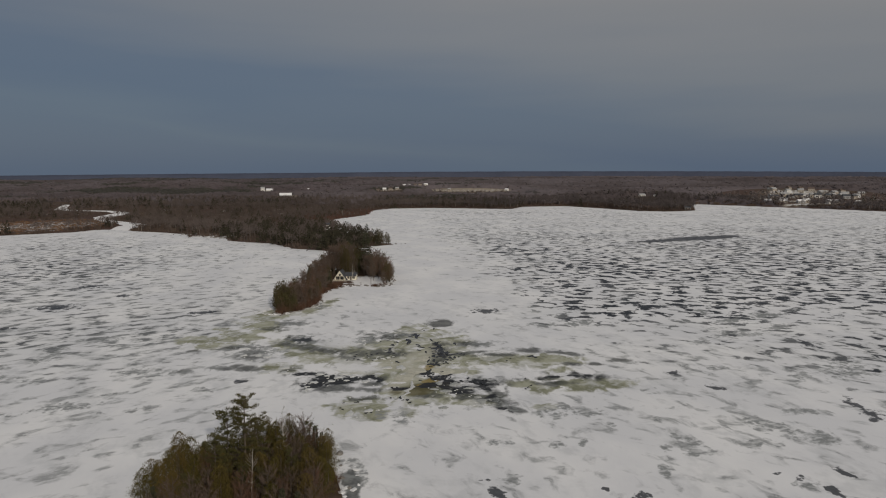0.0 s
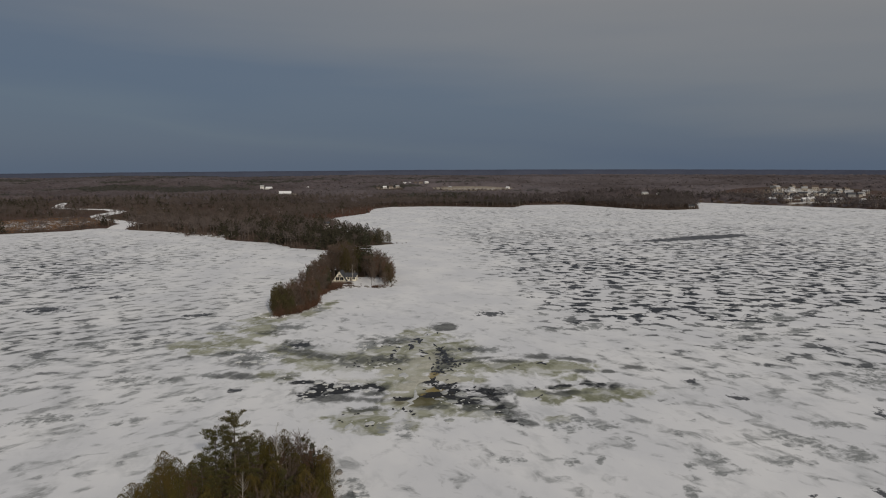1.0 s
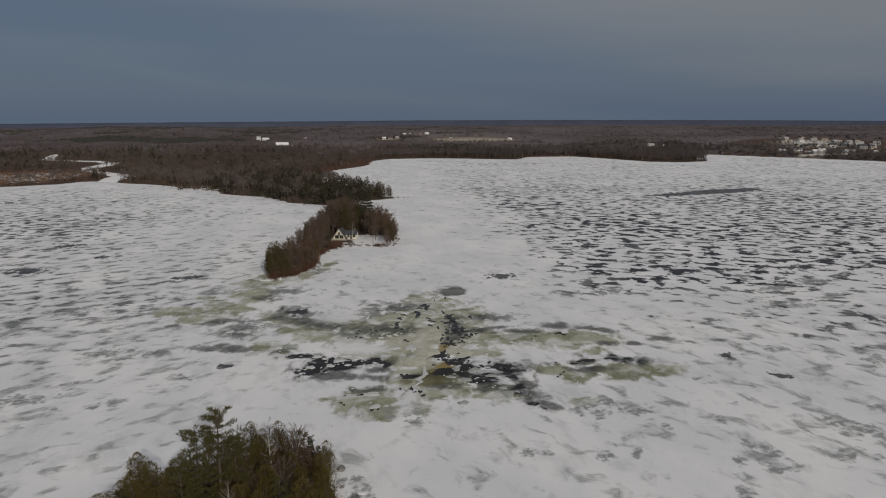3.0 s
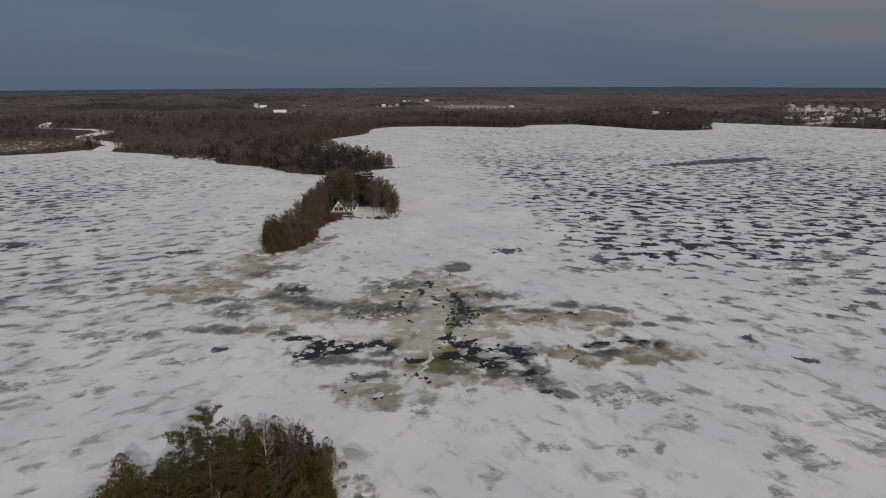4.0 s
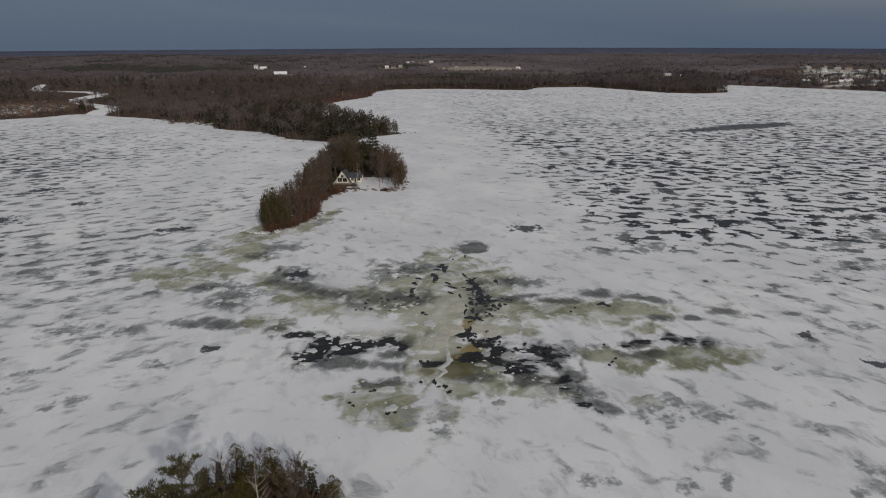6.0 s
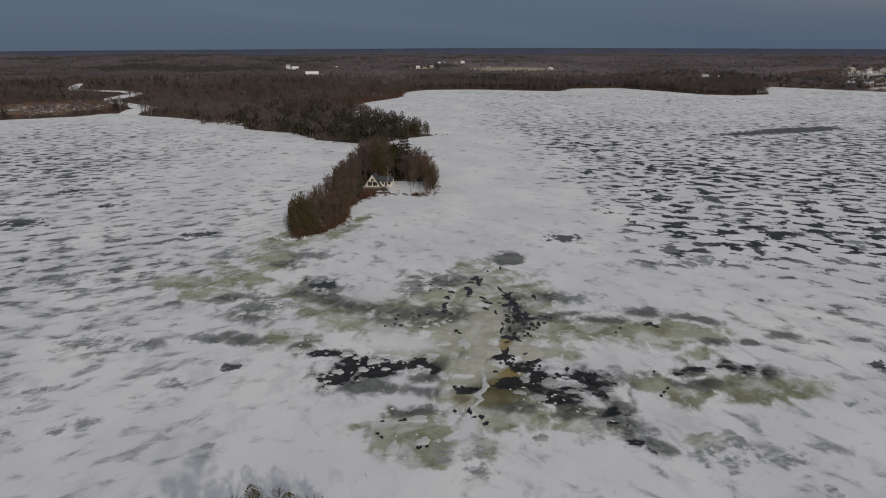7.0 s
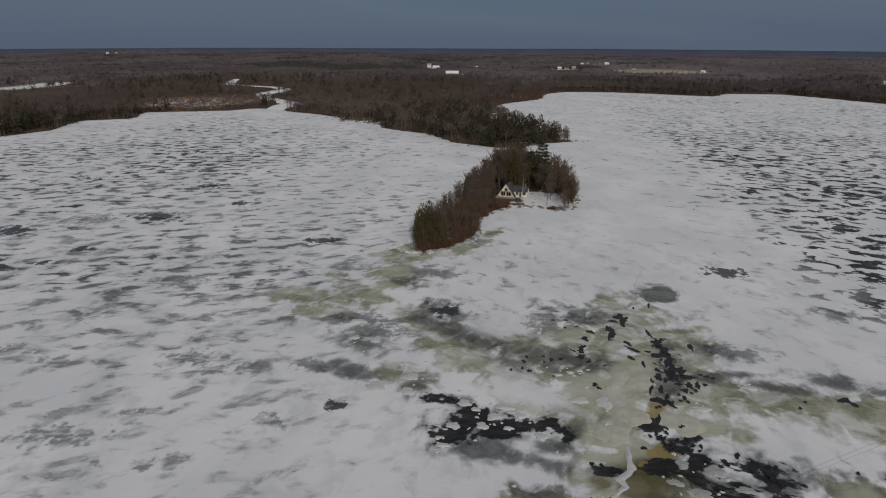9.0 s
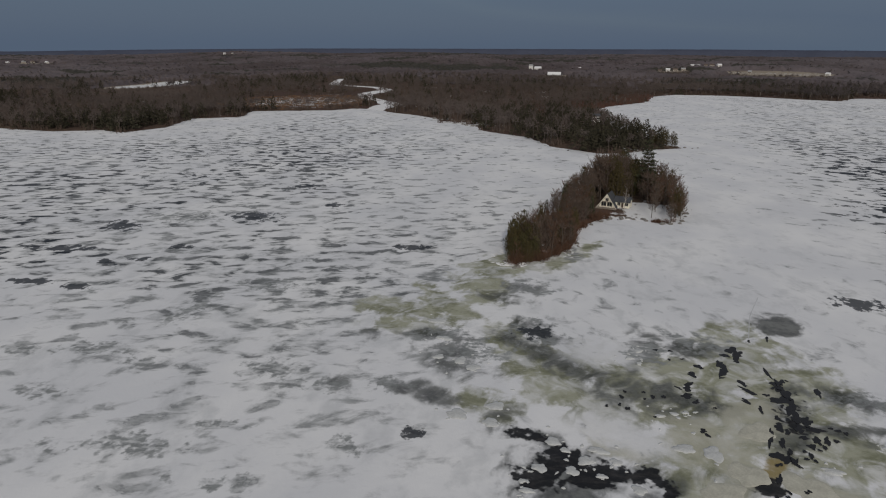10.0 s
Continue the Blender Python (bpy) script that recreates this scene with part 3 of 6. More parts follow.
GREY_EAST = [
    (117.0, 259.0, 9.0, 4.0, 35), (131.0, 266.0, 9.0, 4.5, 30), (128.0, 246.0, 7.0, 3.0, 30),
    (53.8, 253.8, 6.1, 4.6, 28), (89.4, 224.9, 4.6, 2.5, 47), (109.7, 273.5, 5.6, 3.4, 41), (107.1, 235.7, 8.2, 4.7, 21),
    (56.0, 174.7, 2.0, 1.3, 32), (26.2, 157.2, 3.7, 2.6, -42), (37.4, 158.3, 2.6, 2.1, -17), (51.7, 152.3, 1.9, 1.3, 66),
    (12.3, 139.6, 2.8, 1.9, -19), (30.8, 139.5, 2.0, 0.7, 66), (50.9, 137.2, 2.2, 1.5, -90), (55.9, 139.2, 2.0, 1.3, 67),
    (40.0, 150.3, 1.4, 1.1, 85), (-12.6, 156.9, 3.9, 2.3, -2), (-9.2, 152.6, 2.8, 1.4, -1), (30.6, 161.8, 3.3, 1.4, -79),
    (39.1, 251.0, 5.3, 3.6, 10), (81.8, 194.1, 4.0, 1.9, 9), (57.5, 160.5, 1.6, 0.9, 20),
]
WATER_WEST = [
    (-40.5, 190.2, 3.2, 1.8, 5), (-32.8, 186.4, 4.3, 3.0, 5), (-36.4, 179.8, 3.7, 3.2, -11), (-34.0, 184.5, 2.6, 2.4, -26), (-26.5, 185.5, 4.3, 2.9, 8), (-28.0, 182.3, 3.0, 1.6, 7),
    (-20.6, 185.9, 2.9, 2.6, 82), (-17.6, 183.7, 1.8, 1.3, 89)]
GREY_NEAR = [(76.3, 148.2, 6.1, 3.9, -61), (84.3, 141.5, 4.6, 3.6, -80), (69.1, 138.6, 4.1, 2.3, 13), (54.7, 139.4, 4.6, 2.0, -61), (54.0, 134.4, 2.8, 1.8, 20), (44.4, 125.3, 2.8, 1.4, 76), (103.2, 186.2, 4.4, 2.2, 51), (120.3, 191.4, 9.3, 5.3, 52), (88.7, 157.8, 4.1, 2.2, 13), (48.2, 136.5, 1.9, 1.2, 58), (35.9, 157.9, 3.4, 2.6, 17), (13.4, 122.0, 2.2, 1.9, 14), (69.1, 119.5, 2.7, 1.6, 24)]
DARK_NEAR = [(69.7, 122.5, 2.2, 0.9, 55), (72.6, 117.2, 2.6, 1.3, -78), (79.1, 123.6, 3.6, 1.4, -77), (36.4, 115.5, 2.4, 1.6, 16), (10.3, 117.5, 3.1, 1.5, -70), (8.5, 122.1, 1.3, 0.9, 3), (104.3, 162.8, 6.9, 1.6, 85), (104.3, 154.9, 4.3, 3.0, 75), (124.4, 220.3, 7.4, 2.7, 84), (65.6, 124.3, 1.3, 0.8, 37), (30.9, 118.2, 1.0, 0.6, -56)]
LANE = [(222.0, 571.0, 46.0, 12.5, 25), (187.0, 554.0, 32.0, 8.0, 24), (252.0, 586.0, 15.0, 9.0, 22)]
DARK_WEST = [
    (-202.7, 259.6, 9.7, 5.8, -25), (-194.6, 234.2, 8.8, 4.0, 15), (-173.2, 228.5, 4.2, 2.2, -30), (-168.7, 288.5, 10.3, 7.8, -1),
    (-204.6, 229.8, 3.8, 2.1, -17), (-164.1, 210.8, 4.3, 2.6, -13),
    (-56.9, 183.6, 2.1, 1.8, -60), (-100.4, 276.8, 5.6, 3.6, 23), (-48.8, 229.8, 5.0, 3.8, 36),
    (-245.2, 343.2, 7.8, 4.0, -41), (-181.7, 342.5, 7.5, 4.9, 17), (-178.2, 209.8, 6.8, 2.6, 18), (-152.6, 316.1, 4.9, 3.8, -46),
    (-165.6, 248.9, 5.0, 2.9, 12), (-168.1, 234.8, 4.6, 2.1, 17),
]
DARK_EAST = [
    (-27.0, 541.0, 10.0, 2.2, 4),
    (64.8, 339.2, 10.0, 3.1, 75), (85.6, 338.8, 7.8, 5.0, 60), (84.4, 291.6, 5.5, 3.9, 28), (93.4, 283.1, 5.8, 3.7, 19),
    (75.4, 265.4, 7.0, 1.7, 89), (18.5, 277.3, 6.0, 5.3, 21), (67.1, 189.1, 3.1, 2.0, 38), (75.1, 176.5, 3.5, 1.9, -70),
    (141.0, 290.6, 9.0, 4.7, 15),
    (137.1, 302.4, 7.2, 4.2, 20), (107.5, 285.3, 5.7, 3.6, 25),
]


def patch_field(*groups, soft=0.1, grow=1.0):
    def fn(x, y):
        v = np.zeros(x.shape)
        for group in groups:
            for px, py, a, b, turn in group:
                near = np.where((np.abs(x - px) < 2.2 * a) & (np.abs(y - py) < 2.2 * a))[0]
                c, s = math.cos(radians(turn)), math.sin(radians(turn))
                u = (x[near] - px) * c + (y[near] - py) * s
                w = (y[near] - py) * c - (x[near] - px) * s
                q = np.hypot(u / a, w / b) / grow
                v[near] = np.maximum(v[near], 1 - blend(q, soft, 2 - soft))
        return v
    return fn


def scour_density(x, y):
    """How much of the snow the wind has scoured off: much over the open eastern lake, none in the lee of the cabin island."""
    east = 0.98 * blend(x + 0.10 * (y - 250), -16, 70) * blend(y, 150, 320)
    west = 0.75 * blend(-x, 32, 84) * blend(y, 140, 240)
    lee = np.exp(-((x + 8 + 0.02 * (y - 300)) / 36) ** 2 - ((y - 395) / 125) ** 4)
    shore = blend(-inside_distance(MAINLAND, x, y), 4, np.where(x < 0, 90, 60)) * blend(-shore_distance(x, y), 2, 24)
    far = 1 - 0.46 * blend(y, 400, 800)
    near = 0.21 + 0.34 * blend(x, 12, 60) * blend(y, 165, 215) + 0.20 * blend(x, 70, 125) * blend(y, 140, 190) - 0.10 * blend(-x, -75, -5) * blend(x, -5, 15)
    sheltered = 0.7 * np.exp(-((x + 108) / 48) ** 2 - ((y - 395) / 85) ** 2)
    v = np.maximum(np.maximum(0.92 * east, west), near) * (1 - 0.95 * lee) * (1 - sheltered) * far
    v = v + 0.18 * waves(x, y, 130, 21)
    busy = patch_field(GREEN_POOLS, GREEN_WEST, GREEN_EAST)(x, y)
    return np.clip(v * (0.35 + 0.65 * shore) * (1 - 0.95 * busy), 0, 1.1)


lake = sheet("lake_ice", lines((-1600, -500, 100), (-500, -210, 10), (-210, -95, 2), (-95, 100, 0.75), (100, 220, 2), (220, 700, 12), (700, 1600, 60)),
             lines((-600, 60, 60), (60, 108, 3), (108, 290, 0.75), (290, 360, 2), (360, 700, 8), (700, 1200, 14)),
             lambda x, y: 0.0 * x, LAKE,
             {"grey": patch_field(GREY_CENTRE, GREY_SHORE, GREY_NEAR, GREY_WEST, GREY_EAST), "dark": patch_field(DARK_NEAR, DARK_WEST, DARK_EAST, grow=0.85),
              "water": patch_field(WATER_WEST, WATER_LEAD, grow=0.94), "smoke": lambda x, y: np.maximum.reduce([patch_field(SMOKE_POOL, SMOKE_SOUTH, SMOKE_EDGE, SMOKE_EAST)(x, y), 0.8 * patch_field(SMOKE_WEST)(x, y), 0.8 * patch_field(WATER_WEST, WATER_LEAD, BROKEN_ICE, grow=1.45)(x, y),
                                                  1.9 * patch_field(SOLID_GREY, soft=0.5)(x, y)]), "cream": patch_field(CREAM_SLUSH, soft=0.0),
              "murk": patch_field(MURK, soft=0.0), "amber": patch_field(AMBER_SLUSH), "white": patch_field(WHITE_TONGUE), "broken": patch_field(BROKEN_ICE), "green": patch_field(GREEN_POOLS, GREEN_WEST, GREEN_EAST), "scour": scour_density, "far": lambda x, y: np.maximum(blend(y, 240, 400), blend(y, 185, 270) * blend(x, 10, 50)), "lane": patch_field(LANE), "west": lambda x, y: blend(-x - 0.15 * (y - 200), 34, 62),
              "deep": lambda x, y: 0.50 + 0.58 * blend(x, -10, 40) + 0.5 * np.exp(-((x + 185) / 45) ** 2 - ((y - 245) / 50) ** 2) + 0.35 * blend(-x, 150, 230)})
tagged(lake, "frozen lake under wind-scoured snow with grey ice and greenish slush", "lake", kind="structure")


def snow_cover(x, y):
    v = 0.16 + 0.22 * waves(x, y, 60, 31)
    lawn = 1.3 * np.exp(-((x + 33) / 19) ** 2 - ((y - 353) / 18) ** 2)
    bank = np.exp(-((x + 70) / 7) ** 2 - ((y - 273) / 4) ** 2)
    fields = np.zeros(x.shape)
    for fx, fy, rx, ry, _ in OPEN_FIELDS:
        fields = np.maximum(fields, (0.70 if fy < 1000 else 0.55 if fx > 500 else 0.36) * (1 - blend(np.hypot((x - fx) / rx, (y - fy) / ry), 0.7, 1.15)))
    marsh = 0.47 * np.exp(-((x + 435) / 75) ** 4 - ((y - 715) / 85) ** 4)
    edge = inside_distance(CABIN_ISLAND, x, y)
    wall = 0.75 * np.exp(-((edge - 1.6) / 1.5) ** 2) * blend(x, -56, -50) * blend(-y, -368, -350)
    ledge = 0.62 * np.exp(-((x + 215) / 38) ** 4 - ((y - 602) / 16) ** 2) + 0.5 * np.exp(-((x + 60) / 20) ** 2 - ((y - 512) / 14) ** 2)
    village = 0.30 * np.exp(-((x - 680) / 190) ** 4 - ((y - 1190) / 220) ** 4)
    return np.maximum.reduce([v, 0.72 * lawn, 0.9 * bank, fields, marsh, village, ledge, wall])


def straw_cover(x, y):
    v = np.zeros(x.shape)
    for fx, fy, rx, ry, _ in OPEN_FIELDS:
        v = np.maximum(v, 1 - blend(np.hypot((x - fx) / rx, (y - fy) / ry), 0.9, 1.3))
    return v


ground = sheet("ground", lines((-4900, -1000, 130), (-1000, -460, 18), (-460, -90, 8), (-90, 0, 1.6), (0, 460, 10), (460, 1000, 20), (1000, 4900, 130)),
               lines((-4900, -400, 250), (-400, 68, 40), (68, 150, 1.6), (150, 262, 8), (262, 420, 1.6), (420, 720, 5), (720, 1200, 9), (1200, 1900, 30), (1900, 4900, 100)),
               land_height, GROUND, {"snow": snow_cover, "straw": straw_cover})
tagged(ground, "low wooded land with leaf litter and patches of old snow", "ground", kind="structure")


# ---- plants ----
class Soup:
    """Triangles gathered from arrays into one mesh."""

    def __init__(self):
        self.v, self.f, self.n = [], [], 0

    def add(self, verts, faces):
        verts, faces = np.asarray(verts, float).reshape(-1, 3), np.asarray(faces, int).reshape(-1, 3)
        self.v.append(verts)
        self.f.append(faces + self.n)
        self.n += len(verts)

    def arrays(self):
        return np.concatenate(self.v), np.concatenate(self.f)

    def mesh(self, name, material):
        v, f = self.arrays()
        return tri_mesh(name, v, f, material)

    def tube(self, points, radii, sides=5):
        """A tapered limb through points."""
        points = [np.asarray(p, float) for p in points]
        rings = []
        for i, (p, r) in enumerate(zip(points, radii)):
            d = points[min(i + 1, len(points) - 1)] - points[max(i - 1, 0)]
            d = d / (np.linalg.norm(d) + 1e-9)
            u = np.cross(d, (0.31, 0.87, 0.2))
            u /= np.linalg.norm(u) + 1e-9
            w = np.cross(d, u)
            a = np.arange(sides) / sides * 2 * math.pi
            rings.append(p + r * (np.cos(a)[:, None] * u + np.sin(a)[:, None] * w))
        v = np.concatenate(rings)
        f = []
        for i in range(len(points) - 1):
            for k in range(sides):
                a, b = i * sides + k, i * sides + (k + 1) % sides
                f += [(a, b, b + sides), (a, b + sides, a + sides)]
        self.add(v, f)

    def sprays(self, base, along, length, width, rng, bend=0.25):
        """Small pointed sprays of leaf or twig: two triangles each, folded along the middle."""
        n = len(base)
        along = along / (np.linalg.norm(along, axis=1, keepdims=True) + 1e-9)
        side = np.cross(along, rng.normal(size=(n, 3)))
        side /= np.linalg.norm(side, axis=1, keepdims=True) + 1e-9
        up = np.cross(along, side)
        length = np.broadcast_to(length, n)[:, None]
        width = np.broadcast_to(width, n)[:, None]
        mid = base + along * length * 0.45
        v = np.stack([base, mid + side * width + up * bend * width, base + along * length, mid - side * width + up * bend * width], 1)
        k = np.arange(n)[:, None] * 4
        f = np.concatenate([k + [0, 1, 2], k + [0, 2, 3]])
        self.add(v, f)

    def slivers(self, base, tip, width, rng):
        """Bare twigs: one thin triangle each."""
        n = len(base)
        side = np.cross(tip - base, rng.normal(size=(n, 3)))
        side /= np.linalg.norm(side, axis=1, keepdims=True) + 1e-9
        w = np.broadcast_to(width, n)[:, None] * 0.5
        v = np.stack([base - side * w, base + side * w, tip], 1)
        self.add(v, np.arange(3 * n).reshape(n, 3))


def tri_mesh(name, v, f, material):
    me = bpy.data.meshes.new(name)
    me.vertices.add(len(v))
    me.vertices.foreach_set("co", np.asarray(v, np.float32).ravel())
    me.loops.add(f.size)
    me.loops.foreach_set("vertex_index", f.ravel().astype(np.int32))
    me.polygons.add(len(f))
    me.polygons.foreach_set("loop_start", np.arange(0, f.size, 3, dtype=np.int32))
    me.update(calc_edges=True)
    me.materials.append(material)
    return me


def plant(name, label, category, parts):
    """A plant as one thing: an Empty at its base with a mesh for each part."""
    root = tagged(new(name), label, category)
    for part_name, me in parts:
        child = new(part_name, me)
        child.parent = root
    return root


def unit(rng, n):
    a, z = rng.uniform(0, 2 * math.pi, n), rng.uniform(-1, 1, n)
    s = np.sqrt(1 - z * z)
    return np.stack([np.cos(a) * s, np.sin(a) * s, z], 1)


def make_cedar(seed, h, r, count, size, material):
    """White cedar: a dense, pointed oval of upswept sprays, often with several leaders."""
    rng = np.random.default_rng(seed)
    wood, leaf = Soup(), Soup()
    leaders = [(0.0, 0.0, 1.0, 1.0)] + [(rng.uniform(-0.5, 0.5) * r, rng.uniform(-0.5, 0.5) * r, rng.uniform(0.6, 0.92), rng.uniform(0.5, 0.75)) for _ in range(4)]
    for lx, ly, top, wide in leaders:
        wood.tube([(lx * 0.3, ly * 0.3, 0), (lx, ly, h * top * 0.5), (lx, ly, h * top * 0.97)], [0.02 * h * wide, 0.012 * h * wide, 0.01], 5)
        n = int(count * wide * top / 3.2)
        t = rng.uniform(0.06, 1.0, n) ** 0.85
        shell = (np.minimum(1, t / 0.22) ** 0.6) * (1 - t) ** 0.5 * 1.15
        lump = 1 + 0.26 * np.sin(t * 23 + lx * 5) + np.abs(rng.normal(0, 0.20, n)) - 0.12
        a = rng.uniform(0, 2 * math.pi, n)
        lump *= 1 + 0.28 * np.sin(a * 3 + t * 9 + lx) + 0.12 * np.sin(a * 7 - t * 31)
        q = rng.uniform(0.55, 1.0, n) ** 0.5
        rad = r * wide * shell * lump * q
        out = np.stack([np.cos(a), np.sin(a), np.zeros(n)], 1)
        base = out * rad[:, None] + np.stack([np.full(n, lx), np.full(n, ly), t * h * top], 1)
        along = out * 0.6 + np.array([0, 0, 1.1]) + rng.normal(0, 0.4, (n, 3))
        leaf.sprays(base, along, size * rng.uniform(0.8, 1.7, n), size * rng.uniform(0.10, 0.20, n), rng)
        k = int(3 + 2 * top)                                       # the tip
        leaf.sprays(np.stack([np.full(k, lx), np.full(k, ly), np.full(k, h * top * 0.93)], 1) + rng.normal(0, 0.12, (k, 3)),
                    np.array([0, 0, 1.0]) + rng.normal(0, 0.3, (k, 3)), size * 1.3, size * 0.25, rng)
    return [("trunk", wood.mesh("cedar_trunk", BARK)), ("crown", leaf.mesh("cedar_crown", material))]


def make_pine(seed, h, r, count, size, material):
    """White pine: open tiers of long limbs with needle tufts, ragged at the top."""
    rng = np.random.default_rng(seed)
    wood, leaf = Soup(), Soup()
    lean = rng.uniform(-0.03, 0.03, 2) * h
    axis = lambda t: np.array([lean[0] * t * t, lean[1] * t * t, h * t])
    wood.tube([axis(t) for t in (0, 0.3, 0.6, 0.85, 1.0)], [0.016 * h, 0.013 * h, 0.009 * h, 0.005 * h, 0.01], 6)
    tiers = int(h * 1.05)
    tufts = []
    for i in range(tiers):
        t = 0.26 + 0.71 * (i + rng.uniform(0, 0.5)) / tiers
        for _ in range(rng.integers(3, 6)):
            a = rng.uniform(0, 2 * math.pi)
            reach = r * (0.16 + 0.84 * min(1.0, (1.08 - t) / 0.42) ** 0.8) * rng.uniform(0.35, 1.2)
            start = axis(t)
            end = start + np.array([math.cos(a) * reach, math.sin(a) * reach, reach * rng.uniform(0.05, 0.2 + 0.75 * t * t)])
            mid = (start + end) / 2 + np.array([0, 0, -0.06 * reach])
            wood.tube([start, mid, end], [0.05, 0.035, 0.012], 3)
            side = np.array([-math.sin(a), math.cos(a), 0.0])
            for q in (0.58, 0.8, 1.0):
                tufts.append((start + (end - start) * q + side * rng.normal(0, 0.10 * reach) + np.array([0, 0, 0.12]), end - start))
    tufts.append((axis(1.0), np.array([0, 0, 1.0])))
    per = max(4, int(count / len(tufts)))
    puff = 0.9 * size + 0.02 * h * 0.5
    for centre, way in tufts:
        way = way / (np.linalg.norm(way) + 1e-6)
        d = unit(rng, per)
        base = centre + d * puff * np.array([1.0, 1.0, 0.55]) * rng.uniform(0.1, 0.9, (per, 1))
        leaf.sprays(base, d * 0.7 + way * 0.4 + np.array([0, 0, 0.8]), size * rng.uniform(0.7, 1.3, per), size * rng.uniform(0.07, 0.14, per), rng)
    return [("trunk", wood.mesh("pine_trunk", BARK)), ("crown", leaf.mesh("pine_crown", material))]


def make_spruce(seed, h, r, count, size):
    """Spruce or fir: a narrow cone of drooping tiers with gaps between them."""
    rng = np.random.default_rng(seed)
    wood, leaf = Soup(), Soup()
    wood.tube([(0, 0, 0), (0, 0, h * 0.5), (0, 0, h)], [0.014 * h, 0.009 * h, 0.01], 5)
    tiers = int(h * 1.5)
    per = max(3, count // tiers)
    for i in range(tiers):
        t = 0.08 + 0.9 * (i + rng.uniform(0, 0.4)) / tiers
        reach = r * (1 - t) ** 0.85 * rng.uniform(0.72, 1.15) + 0.12
        m = max(5, int(per * (1.25 - t)))
        a = rng.uniform(0, 2 * math.pi) + np.arange(m) / m * 2 * math.pi + rng.normal(0, 0.2, m)
        q = rng.uniform(0.15, 0.95, m)
        out = np.stack([np.cos(a), np.sin(a), np.zeros(m)], 1)
        base = out * (reach * q)[:, None] + np.stack([0 * a, 0 * a, t * h - 0.25 * reach * q + rng.normal(0, 0.1, m)], 1)
        leaf.sprays(base, out + np.array([0, 0, -0.12]) + rng.normal(0, 0.25, (m, 3)), size * rng.uniform(0.8, 1.4, m) * (1.1 - 0.5 * t), size * rng.uniform(0.28, 0.45, m), rng, -0.5)
    return [("trunk", wood.mesh("spruce_trunk", BARK)), ("crown", leaf.mesh("spruce_crown", SPRUCE))]


def make_tiered(seed, h, r):
    """An old spruce with open whorls: long level limbs, hung with needles, and sky between them."""
    rng = np.random.default_rng(seed)
    wood, leaf = Soup(), Soup()
    wood.tube([(0, 0, 0), (0, 0, h * 0.5), (0, 0, h)], [0.3, 0.2, 0.02], 6)
    for i in range(13):
        t = 0.22 + 0.75 * i / 13
        reach = r * (1.04 - t) ** 0.8 * rng.uniform(0.85, 1.1)
        for k in range(8):
            a = k * 0.785 + i * 0.5 + rng.uniform(-0.25, 0.25)
            q = reach * rng.uniform(0.7, 1.1)
            out = np.array([math.cos(a), math.sin(a), 0.0])
            start = np.array([0, 0, t * h])
            end = start + out * q + np.array([0, 0, -0.10 * q + 0.06 * h * t])
            wood.tube([start, (start + end) / 2 + np.array([0, 0, 0.08 * q]), end], [0.07, 0.05, 0.015], 3)
            n = max(6, int(9 * q))
            along = rng.uniform(0.15, 1.0, n)
            base = start + (end - start) * along[:, None] + rng.normal(0, 0.16, (n, 3))
            leaf.sprays(base, out + rng.normal(0, 0.6, (n, 3)) * np.array([1, 1, 0.35]), rng.uniform(0.5, 1.0, n), rng.uniform(0.12, 0.22, n), rng, -0.5)
    leaf.sprays(np.array([[0, 0, h * 0.96]] * 8) + rng.normal(0, 0.15, (8, 3)), np.array([0, 0, 1.0]) + rng.normal(0, 0.35, (8, 3)), 0.9, 0.14, rng)
    return [("trunk", wood.mesh("spruce_trunk", BARK)), ("crown", leaf.mesh("spruce_crown", SPRUCE))]


